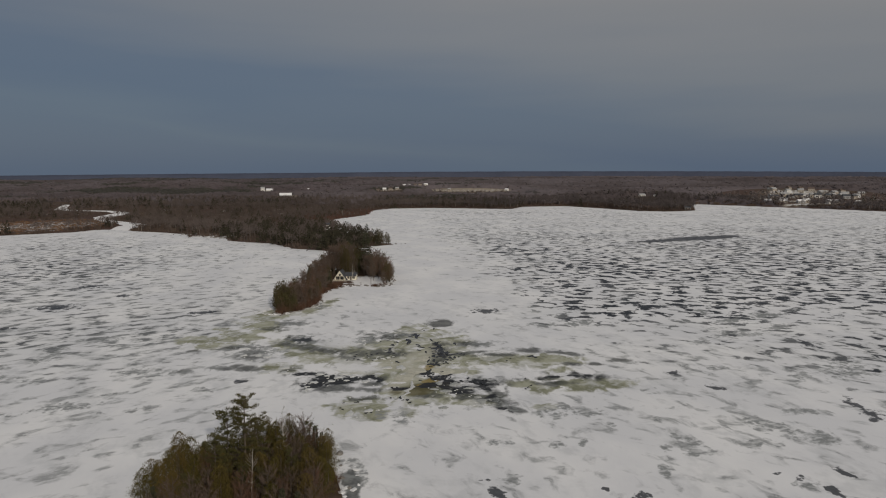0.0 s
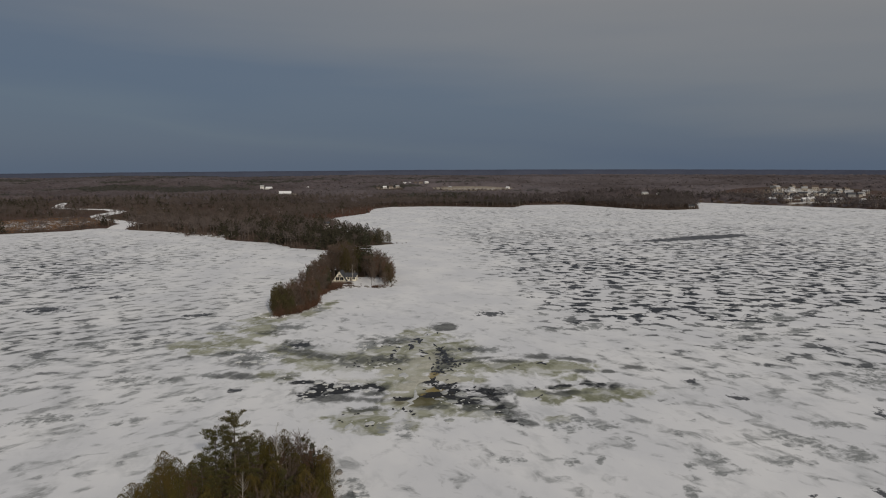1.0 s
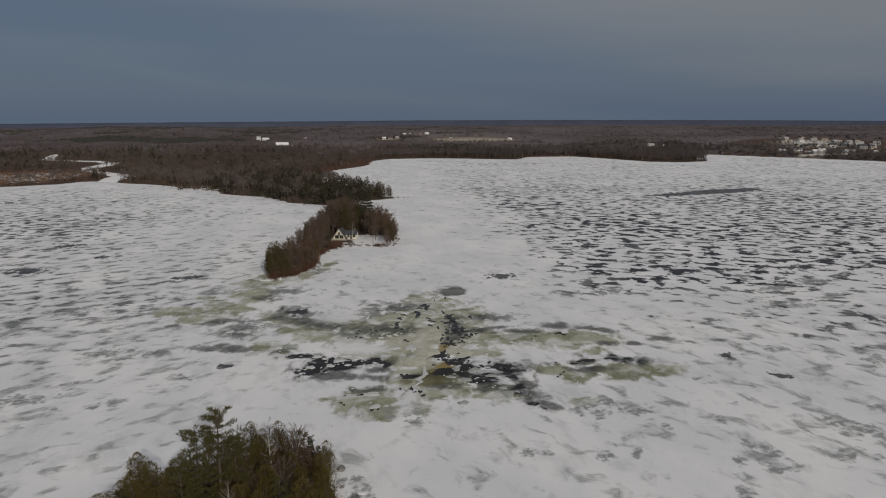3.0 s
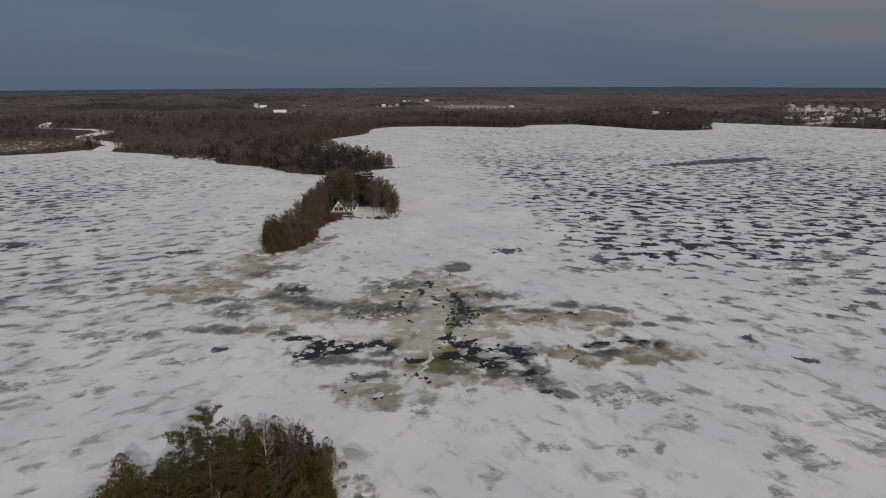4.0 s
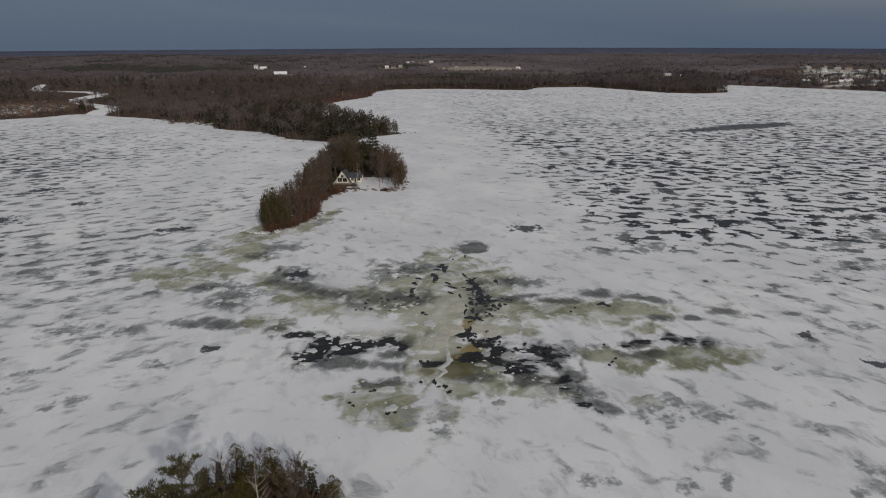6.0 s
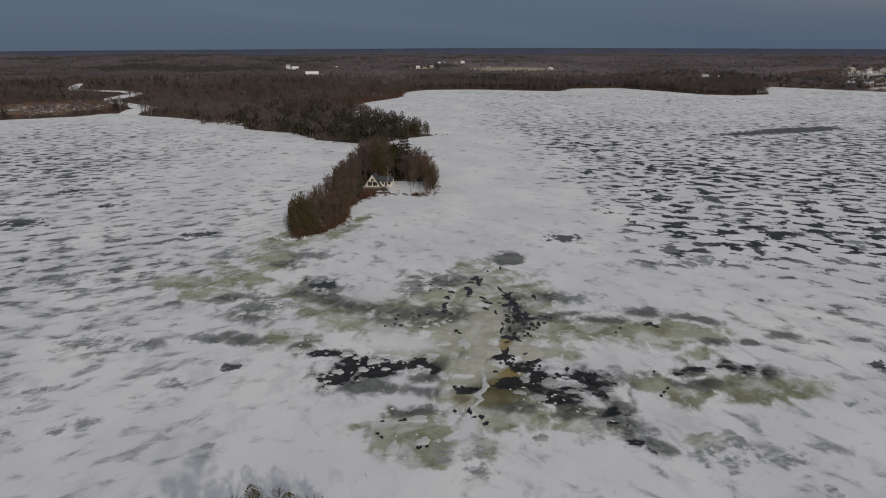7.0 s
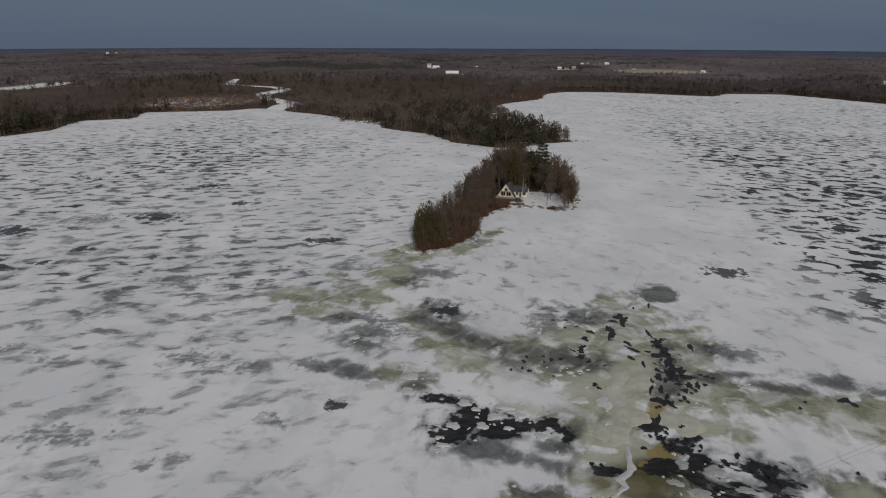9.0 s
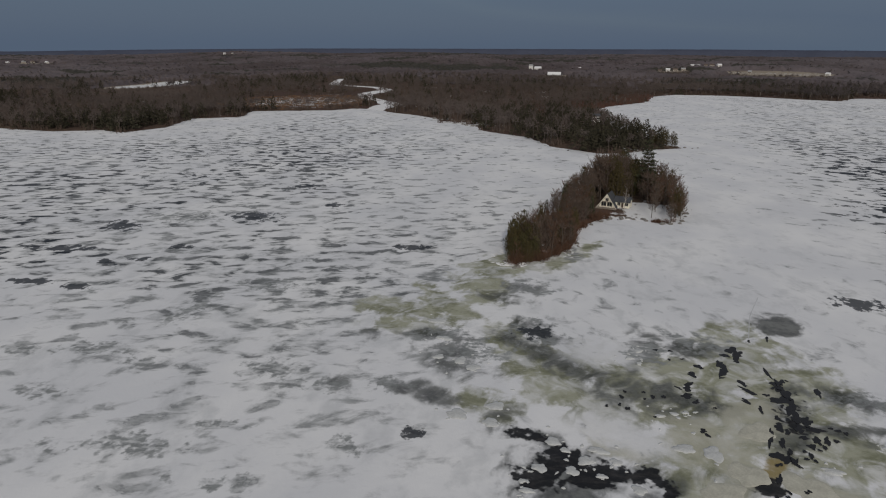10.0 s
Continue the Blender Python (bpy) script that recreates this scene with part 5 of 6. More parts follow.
kx, ky = rng.uniform(-190, -85, 2600), rng.uniform(640, 1000, 2600)
kr = np.exp(-((kx + 128) / 36) ** 2 - ((ky - 760) / 75) ** 2) + np.exp(-((kx + 112) / 26) ** 2 - ((ky - 900) / 90) ** 2)
k = (inside_distance(MAINLAND, kx, ky) > 0.8) & (rng.uniform(0, 1, 2600) < kr)
planted("red_brush", [low_growth(s) for s in range(357, 360)], np.stack([kx[k], ky[k]], 1), rng.uniform(0.7, 1.2, k.sum()), RED_SHORE, rng, "reddish leafless brush along the low shore", "brush")
planted("undergrowth", [low_growth(s) for s in range(350, 354)], under, rng.uniform(0.6, 1.3, len(under)), UNDERGROWTH, rng, "brown leafless undergrowth beneath the shore woods", "brush")

# pale trunks that catch the sun along the water's edge
def pale_stem(seed):
    rng = np.random.default_rng(seed)
    s = Soup()
    lean = rng.normal(0, 0.6, 2)
    s.tube([(0, 0, 0), (lean[0] * 0.4, lean[1] * 0.4, 4.5), (lean[0], lean[1], 9.5)], [0.24, 0.19, 0.07], 4)
    for k in range(4):
        z = rng.uniform(4, 8)
        out = rng.normal(0, 1.4, 2)
        s.tube([(lean[0] * z / 10, lean[1] * z / 10, z), (out[0], out[1], z + 2.2)], [0.09, 0.03], 3)
    return s.arrays()


edge = (inside_distance(MAINLAND, x, y) < 14) & (rng.uniform(0, 1, len(x)) < 0.07) & (~fir[:len(x)])
planted("pale_trunks", [pale_stem(s) for s in range(330, 335)], np.stack([x[edge], y[edge]], 1) + rng.normal(0, 0.5, (edge.sum(), 2)), rng.uniform(0.55, 1.0, edge.sum()), PALE_BARK, rng, "pale leafless trunks along the wooded shore", "woods")

# woods beyond, to the horizon: one rough canopy, and single crowns standing out of it
def canopy(rings, spokes):
    r = 1120 * np.exp(np.linspace(0, math.log(3.15), rings))
    a = np.linspace(radians(-68), radians(46), spokes)
    gr, ga = np.meshgrid(r, a, indexing="ij")
    gr = gr * (1 + rng.normal(0, 0.0016, gr.shape))
    ga = ga + rng.normal(0, 0.0006, ga.shape)
    x, y = (gr * np.sin(ga)).ravel(), (gr * np.cos(ga)).ravel()
    d = inside_distance(MAINLAND, x, y)
    cover = blend(d, 0, 16)
    for fx, fy, rx, ry, _ in OPEN_FIELDS:
        cover = cover * blend(np.hypot((x - fx) / (rx + 8), (y - fy) / (ry + 10)), 0.85, 1.05)
    for tx, ty, rx, ry in THICKETS:
        cover = cover * (0.15 + 0.85 * blend(np.hypot((x - tx) / rx, (y - ty) / ry), 0.8, 1.1))
    cover = cover * blend(np.hypot((x - 690) / 190, (y - 1190) / 230), 0.9, 1.1) * np.where(np.hypot(x + 600, y - 1010) < 150, 0, 1)
    cover = cover * (0.35 + 0.65 * blend(np.hypot(x, y), 1125, 1190))
    fir = evergreen_share(x, y)
    top = 7.5 + 2.0 * waves(x, y, 70, 81) + rng.normal(0, 1.1, len(x)) + 2.0 * fir
    z = land_height(x, y) - 1.5 + np.maximum(top, 2) * cover
    i = (np.arange(rings - 1)[:, None] * spokes + np.arange(spokes - 1)[None]).ravel()
    f = np.concatenate([np.stack([i, i + spokes, i + 1], 1), np.stack([i + 1, i + spokes, i + spokes + 1], 1)])
    me = tri_mesh("distant_woods", np.stack([x, y, z], 1), f, CANOPY)
    me.attributes.new("fir", "FLOAT", "POINT").data.foreach_set("value", fir.astype(np.float32))
    me.polygons.foreach_set("use_smooth", np.ones(len(f), bool))
    return tagged(new("distant_woods", me), "distant leafless woods with dark evergreen stands", "woods", kind="stuff")


canopy(190, 720)
r = 1120 * np.exp(rng.uniform(0, math.log(2.95), 10500))
a = rng.uniform(radians(-66), radians(44), len(r))
x, y = r * np.sin(a), r * np.cos(a)
d = inside_distance(MAINLAND, x, y)
ok = (d > 3) & clear_of_fields(x, y)
x, y, r = x[ok], y[ok], r[ok]
fir = rng.uniform(0, 1, len(x)) < evergreen_share(x, y) * 0.9
size = rng.uniform(0.7, 1.1, len(x))
places = np.stack([x, y], 1)
planted("distant_bare_crowns", clump_forms, places[~fir], size[~fir], HAZED_WOOD, rng, "leafless crowns standing out of the distant woods", "woods")
planted("distant_evergreen_crowns", [far_fir(s, 30, 1.7) for s in range(315, 319)], places[fir], size[fir] * 0.95, FAR_FIR, rng, "dark evergreens standing out of the distant woods", "woods")


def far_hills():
    """The last wooded hills, all along the horizon, haze blue painted into their colour."""
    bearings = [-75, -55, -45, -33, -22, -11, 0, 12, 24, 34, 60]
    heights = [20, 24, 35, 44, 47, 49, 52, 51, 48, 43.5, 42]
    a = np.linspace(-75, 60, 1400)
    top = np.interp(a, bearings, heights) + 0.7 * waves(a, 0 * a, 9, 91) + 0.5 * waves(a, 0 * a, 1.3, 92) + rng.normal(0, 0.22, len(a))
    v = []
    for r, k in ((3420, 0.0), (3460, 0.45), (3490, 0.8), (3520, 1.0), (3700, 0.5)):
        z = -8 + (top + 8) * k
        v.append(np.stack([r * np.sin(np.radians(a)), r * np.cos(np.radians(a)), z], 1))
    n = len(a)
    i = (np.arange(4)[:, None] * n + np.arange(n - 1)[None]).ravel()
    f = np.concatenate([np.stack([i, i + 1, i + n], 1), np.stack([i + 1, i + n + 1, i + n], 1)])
    return tagged(new("backdrop", tri_mesh("backdrop", np.concatenate(v), f, HAZE_HILLS)), "far wooded hills along the horizon", "hills", kind="structure")


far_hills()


# low leafless growth in the thickets
spots = []
for tx, ty, rx, ry in THICKETS:
    k, a = np.sqrt(rng.uniform(0, 1.2, 260)), rng.uniform(0, 2 * math.pi, 260)
    spots.append(np.stack([tx + rx * k * np.cos(a), ty + ry * k * np.sin(a)], 1))
spots = np.concatenate(spots)
dry = np.ones(len(spots), bool)
for fx, fy, rx, ry, _ in OPEN_FIELDS:
    dry &= np.hypot((spots[:, 0] - fx) / rx, (spots[:, 1] - fy) / ry) > 1.0
planted("thicket_brush", [low_growth(s) for s in range(354, 357)], spots[dry], rng.uniform(0.7, 1.2, dry.sum()), FAR_WOOD, rng, "low leafless thickets before the open ground", "brush")


# ---- buildings ----
CREAM = simple("cream_painted_boards", (0.78, 0.74, 0.62), 0.7, 0.12, 1.0)
WHITE = simple("white_painted_boards", (0.72, 0.71, 0.68), 0.7, 0.10, 1.0)
TAN = simple("tan_siding", (0.40, 0.36, 0.31), 0.8, 0.15, 1.0)
GREY_WALL = simple("grey_siding", (0.34, 0.34, 0.34), 0.8, 0.15, 1.0)
SHINGLE = simple("charcoal_shingles", (0.065, 0.068, 0.075), 0.9, 0.3, 2.0)
BROWN_ROOF = simple("brown_shingles", (0.12, 0.09, 0.075), 0.9, 0.3, 2.0)
DECK = simple("weathered_deck_boards", (0.27, 0.23, 0.19), 0.85, 0.25, 1.5)
GLASS = simple("dark_window_glass", (0.02, 0.024, 0.028), 0.08, 0.2, 1.0, 0.6)
TRIM = simple("dark_brown_trim", (0.09, 0.065, 0.05), 0.8, 0.2, 2.0)


def part(name, bm, material, parent, label=""):
    me = bpy.data.meshes.new(name)
    bm.normal_update()
    bm.to_mesh(me)
    bm.free()
    me.materials.append(material)
    ob = new(name, me)
    ob.parent = parent
    if label:
        ob["label"] = label
    return ob


def box(bm, x0, x1, y0, y1, z0, z1, bevel=0.0):
    made = bmesh.ops.create_cube(bm, size=1.0, matrix=Matrix.LocRotScale(((x0 + x1) / 2, (y0 + y1) / 2, (z0 + z1) / 2), None, (x1 - x0, y1 - y0, z1 - z0)))
    if bevel:
        bmesh.ops.bevel(bm, geom=list({e for v in made["verts"] for e in v.link_edges}), offset=bevel, segments=1, affect="EDGES")
    return bm


def boxed(*spans, bevel=0.0):
    bm = bmesh.new()
    for s in spans:
        box(bm, *s, bevel=bevel)
    return bm


def prism(outline, y0, y1):
    """An outline in x and z drawn out from y0 to y1."""
    bm = bmesh.new()
    a = [bm.verts.new((x, y0, z)) for x, z in outline]
    b = [bm.verts.new((x, y1, z)) for x, z in outline]
    bm.faces.new(a)
    bm.faces.new(b[::-1])
    for i in range(len(a)):
        j = (i + 1) % len(a)
        bm.faces.new((a[i], b[i], b[j], a[j]))
    bmesh.ops.recalc_face_normals(bm, faces=bm.faces)
    return bm


def window_in(parent, x, z, w, h, y, bars=1):
    """A window on a wall that faces -y: frame, panes and glazing bars."""
    t = 0.09
    frame_ob = part("window", boxed((x - w / 2, x + w / 2, y - 0.06, y, z, z + t), (x - w / 2, x + w / 2, y - 0.06, y, z + h - t, z + h),
                                    (x - w / 2, x - w / 2 + t, y - 0.06, y, z + t, z + h - t), (x + w / 2 - t, x + w / 2, y - 0.06, y, z + t, z + h - t)), TRIM, parent, "dark-framed window")
    part("pane", boxed((x - w / 2 + t, x + w / 2 - t, y - 0.02, y + 0.01, z + t, z + h - t)), GLASS, frame_ob)
    for i in range(bars):
        bx = x - w / 2 + w * (i + 1) / (bars + 1)
        part("glazing_bar", boxed((bx - 0.03, bx + 0.03, y - 0.05, y - 0.022, z + t, z + h - t)), CREAM, frame_ob)
    return frame_ob


def a_frame_cabin(x, y, turn):
    root = tagged(new("a_frame_cabin"), "cream A-frame cabin with dark windows and a charcoal roof", "cabin")
    w, h, deep = 3.6, 5.5, 8.0
    part("wall", prism([(-w, 0), (w, 0), (0.0, h)], 0.0, 0.16), CREAM, root, "cream gable wall facing the lake")
    part("wall", prism([(-w, 0), (w, 0), (0.0, h)], deep - 0.16, deep), CREAM, root)
    for s in (-1, 1):
        slope = prism([(s * (w + 0.35), -0.1), (s * (w + 0.60), -0.1), (0.0, h + 0.42), (0.0, h + 0.02)], -0.55, deep + 0.3)
        part("roof", slope, SHINGLE, root, "steep charcoal roof slope")
        rim = prism([(s * (w + 0.30), -0.1), (s * (w + 0.62), -0.1), (0.0, h + 0.46), (0.0, h - 0.06)], -0.62, -0.55)
        part("bargeboard", rim, CREAM, root)
    for cx in (-1.25, 1.25):
        window_in(root, cx, 0.55, 2.1, 1.75, -0.003, 1)
    window_in(root, 0.0, 2.75, 1.25, 1.2, -0.003, 1)
    part("balcony", boxed((-2.0, 2.0, -0.5, 0.0, 2.45, 2.56)), TRIM, root)
    part("deck", boxed((-4.3, 4.6, -2.6, -0.02, -0.25, -0.05)), DECK, root, "weathered deck before the gable")
    for px in (-4.0, -1.3, 1.4, 4.2):
        part("deck_post", boxed((px - 0.08, px + 0.08, -2.5, -2.34, -1.3, 0.85)), DECK, root)
    part("deck_rail", boxed((-4.1, 4.4, -2.46, -2.38, 0.78, 0.86)), DECK, root)
    # the low wing
    part("wing_wall", boxed((3.0, 9.0, 3.0, 3.16, -0.3, 2.5), (8.84, 9.0, 3.16, 8.3, -0.3, 2.5), (3.0, 8.84, 8.14, 8.3, -0.3, 2.5)), CREAM, root, "cream wall of the low wing")
    roof = bmesh.new()
    v = [roof.verts.new(p) for p in ((2.2, 2.5, 2.45), (9.4, 2.5, 2.45), (9.4, 5.65, 4.3), (2.2, 5.65, 4.3), (9.4, 8.8, 2.45), (2.2, 8.8, 2.45),
                                     (2.2, 2.5, 2.2), (9.4, 2.5, 2.2), (9.4, 5.65, 4.05), (2.2, 5.65, 4.05), (9.4, 8.8, 2.2), (2.2, 8.8, 2.2))]
    for f in ((0, 1, 2, 3), (3, 2, 4, 5), (7, 6, 9, 8), (8, 9, 11, 10), (0, 6, 7, 1), (5, 4, 10, 11), (1, 7, 8, 2), (2, 8, 10, 4), (0, 3, 9, 6), (3, 5, 11, 9)):
        roof.faces.new([v[i] for i in f])
    part("wing_roof", roof, SHINGLE, root, "charcoal roof of the low wing")
    part("gable_infill", boxed((8.86, 8.98, 4.2, 7.1, 2.5, 3.3)), WHITE, root)
    part("door", boxed((5.6, 6.5, 2.95, 2.998, -0.1, 1.95)), TRIM, root, "dark entrance door")
    window_in(root, 7.7, 0.7, 1.5, 1.3, 2.997, 1)
    window_in(root, 4.5, 0.7, 1.2, 1.3, 2.997, 1)
    part("chimney", boxed((7.4, 8.0, 6.0, 6.6, 3.2, 5.2), bevel=0.04), ROCK, root)
    root.matrix_basis = pose(x, y, z_at(x, y) + 0.35, 0, 0, turn) @ Matrix.Scale(0.88, 4)
    return root


def house(x, y, w, d, h, turn, wall, roof, label, z=None, group="far houses", snow=False):
    """A plain gabled house, ridge along its width."""
    root = tagged(new("house"), label, "house", group)
    rise = 0.36 * d
    part("wall", boxed((-w / 2, w / 2, -d / 2, -d / 2 + 0.2, -1.5, h), (-w / 2, w / 2, d / 2 - 0.2, d / 2, -1.5, h),
                       (-w / 2, -w / 2 + 0.2, -d / 2 + 0.2, d / 2 - 0.2, -1.5, h), (w / 2 - 0.2, w / 2, -d / 2 + 0.2, d / 2 - 0.2, -1.5, h)), wall, root)
    bm = bmesh.new()
    e = 0.45
    v = [bm.verts.new(p) for p in ((-w / 2 - e, -d / 2 - e, h - 0.1), (w / 2 + e, -d / 2 - e, h - 0.1), (w / 2 + e, 0, h + rise), (-w / 2 - e, 0, h + rise), (w / 2 + e, d / 2 + e, h - 0.1), (-w / 2 - e, d / 2 + e, h - 0.1))]
    for f in ((0, 1, 2, 3), (3, 2, 4, 5), (0, 3, 5), (1, 4, 2), (0, 5, 4, 1)):
        bm.faces.new([v[i] for i in f])
    part("roof", bm, roof, root)
    n = max(2, int(w / 3.2))
    for floor_no in range(max(1, int(h / 2.7))):
        for i in range(n):
            cx = -w / 2 + w * (i + 0.5) / n
            part("window", boxed((cx - 0.55, cx + 0.55, -d / 2 - 0.05, -d / 2 - 0.003, 0.8 + 2.7 * floor_no, 2.0 + 2.7 * floor_no)), GLASS, root)
    part("door", boxed((-0.45, 0.45, -d / 2 - 0.08, -d / 2 - 0.055, -0.2, 1.95)), TRIM, root)
    root.matrix_basis = pose(x, y, (z_at(x, y) if z is None else z) + 0.3, 0, 0, turn)
    return root


a_frame_cabin(-53.5, 349.5, -4)
house(-105, 612, 6, 5, 3.0, 15, WHITE, SHINGLE, "small white cottage among the peninsula trees", 6.5)
house(-386, 1456, 8, 8, 8.0, 10, WHITE, GREY_WALL, "tall white house standing above the woods")
house(-369, 1446, 13, 9, 5.0, 0, WHITE, SNOW, "white house with a snowy roof above the woods")
house(-294, 1271, 22, 12, 3.4, 12, GREY_WALL, SNOW, "long low building with a snow-covered roof")
house(-300, 1508, 10, 8, 4.0, 0, WHITE, SNOW, "white farmhouse in the distant woods")
house(357, 962, 8, 6, 2.6, -12, GREY_WALL, SHINGLE, "small grey cottage on the wooded point", 1.5)
house(347, 1150, 10, 7, 3.0, 5, WHITE, GREY_WALL, "white lakeside house in the woods")
house(322, 1160, 6, 5, 2.4, 20, GREY_WALL, SNOW, "small grey outbuilding with a snowy roof")
house(372, 1152, 7, 5, 2.6, -15, WHITE, SNOW, "small white lakeside cottage with a snowy roof")
VILLAGE_ROWS = [(580, 1044, 17, -9), (646, 1154, 18, -10), (660, 1180, 20, -11), (732, 1301, 20, -11), (745, 1330, 22, -12)]
for i in range(34):                                                 # the village on the far eastern shore
    vx, vy, gap, slant = VILLAGE_ROWS[i % 5]
    k = i // 5 - 3
    hx, hy = vx + gap * k + rng.uniform(-6, 6), vy + slant * k + rng.uniform(-9, 9)
    if inside_distance(MAINLAND, np.array([hx]), np.array([hy]))[0] < 8:
        hy += 70
    house(hx, hy, rng.uniform(8, 14), rng.uniform(7, 9), rng.uniform(3, 5), rng.uniform(-30, 30), (WHITE, TAN, GREY_WALL, TAN)[i % 4], (SNOW, GREY_WALL, SHINGLE, BROWN_ROOF, GREY_WALL)[(i * 7) % 5],
          ("white village house with a brown or dark roof", "tan village house near the lake shore", "grey village house with a weathered roof", "tan village house among bare trees")[i % 4], group="village houses")
FARMS = [(-1640, 1250), (-1600, 1262), (-1560, 1256), (-1520, 1262), (-1490, 1225), (-1475, 1232), (-1660, 2062), (-1620, 2055), (-62, 1648), (-90, 1655), (-78, 1638), (-50, 1662),
         (148, 1496), (20, 1500), (-112, 1502), (-126, 1506), (-98, 1508), (-140, 1500), (-36, 1652)]
for i, (hx, hy) in enumerate(FARMS):                                # scattered farms near the horizon
    house(hx, hy, rng.uniform(6, 10), 6.5, rng.uniform(2.4, 3.6), rng.uniform(-40, 40), (WHITE, TAN, TAN)[i % 3], (SNOW, GREY_WALL, BROWN_ROOF)[i % 3],
          ("distant white farm building among snowy fields", "distant tan farm building among snowy fields", "distant tan farm building with a brown roof")[i % 3], group="distant farms")


# ---- creek and marsh ----
def ribbon(name, path, widths, lift, material, across=5):
    """A strip laid along a smooth path on the ground."""
    path = np.array(path, float)
    s = np.concatenate([[0], np.cumsum(np.hypot(*np.diff(path, axis=0).T))])
    u = np.linspace(0, s[-1], max(12, int(s[-1] / 6)))
    cx, cy, w = np.interp(u, s, path[:, 0]), np.interp(u, s, path[:, 1]), np.interp(u, s, widths)
    for _ in range(3):
        cx[1:-1], cy[1:-1] = (cx[:-2] + 2 * cx[1:-1] + cx[2:]) / 4, (cy[:-2] + 2 * cy[1:-1] + cy[2:]) / 4
    tx, ty = np.gradient(cx), np.gradient(cy)
    ln = np.hypot(tx, ty)
    k = np.linspace(-0.5, 0.5, across)
    ww = w[:, None] * (1 + 0.25 * waves(cx[:, None] + 60 * k[None], cy[:, None], 35, 51))
    x = cx[:, None] - (ty / ln)[:, None] * k[None] * ww
    y = cy[:, None] + (tx / ln)[:, None] * k[None] * ww
    z = land_height(x.ravel(), y.ravel()).reshape(x.shape) + lift
    z[:, 0] -= 0.6
    z[:, -1] -= 0.6
    i = (np.arange(len(u) - 1)[:, None] * across + np.arange(across - 1)[None]).ravel()
    f = np.concatenate([np.stack([i, i + 1, i + across], 1), np.stack([i + 1, i + across + 1, i + across], 1)])
    return new(name, tri_mesh(name, np.stack([x, y, z], 2).reshape(-1, 3), f, material))


creek = ribbon("creek", CREEK, [18, 24, 26, 20, 17, 20, 26, 20, 12, 12, 18, 10], 0.5, SNOW)
tagged(creek, "frozen snow-covered creek winding through the marsh", "creek", kind="structure")


def reed_form(seed):
    rng = np.random.default_rng(seed)
    s = Soup()
    n = 16
    base = rng.normal(0, 1.4, (n, 3)) * np.array([1.6, 0.7, 0])
    s.slivers(base, base + rng.normal(0, 0.5, (n, 3)) + np.array([0, 0, 0.8]), rng.uniform(0.2, 0.5, n), rng)
    return s.arrays()


x, y = rng.uniform(-525, -350, 3600), rng.uniform(620, 830, 3600)
ok = (inside_distance(MAINLAND, x, y) > 1) & (np.hypot((x + 435) / 82, (y - 715) / 92) < 1) & (waves(x, y, 22, 61) > 0.05)
planted("marsh_reeds", [reed_form(i) for i in range(400, 404)], np.stack([x[ok], y[ok]], 1), rng.uniform(0.6, 1.2, ok.sum()), REED, rng, "tawny dead reeds over marsh snow", "reeds")


# ---- openings, floes and ridges on the ice ----
def water_material():
    m = Nodes("black_open_water", 0.25, 0.12)
    v = m.place()
    m.bump(m.noise(v, 2.0, 3), 0.15, 0.05)
    return m.done(m.mix(m.noise(v, 0.8, 3), (0.008, 0.009, 0.012), (0.022, 0.023, 0.026)))


WATER = water_material()


def blob(x, y, a, b, turn, rng, n=22, rough=0.3, z=0.015, thick=0.0):
    """A ragged flat shape round a place; with thickness it has a sloping rim."""
    k = np.arange(n) / n * 2 * math.pi
    r = 1 + rough * (0.5 * np.sin(2 * k + rng.uniform(0, 7)) + 0.45 * np.sin(3 * k + rng.uniform(0, 7)) + 0.4 * np.sin(5 * k + rng.uniform(0, 7))) + rng.normal(0, rough * 0.28, n)
    c, s = math.cos(radians(turn)), math.sin(radians(turn))
    u, w = np.cos(k) * a * r, np.sin(k) * b * r
    px, py = x + u * c - w * s, y + u * s + w * c
    if not thick:
        v = np.concatenate([[(x, y, z)], np.stack([px, py, np.full(n, z)], 1)])
        f = [(0, 1 + i, 1 + (i + 1) % n) for i in range(n)]
    else:
        q = 0.86
        v = np.concatenate([[(x, y, z + thick * 1.1)], np.stack([x + (px - x) * q, y + (py - y) * q, z + thick * rng.uniform(0.8, 1.1, n)], 1), np.stack([px, py, np.full(n, z)], 1)])
        f = [(0, 1 + i, 1 + (i + 1) % n) for i in range(n)]
        for i in range(n):
            j = (i + 1) % n
            f += [(1 + i, 1 + n + i, 1 + n + j), (1 + i, 1 + n + j, 1 + j)]
    return v, np.array(f)


hole_count = iter(range(1000))


def hole(x, y, a, b, turn):
    v, f = blob(x, y, max(a, 0.35), max(b, 0.28), turn, rng, 20, 0.36, 0.012 + 0.001 * next(hole_count))
    ob = new("ice_hole", tri_mesh("ice_hole", v - np.array([x, y, 0]), f, WATER))
    ob.location = (x, y, 0)
    return tagged(ob, "black open hole melted through the lake ice", "ice hole", "holes in the ice")


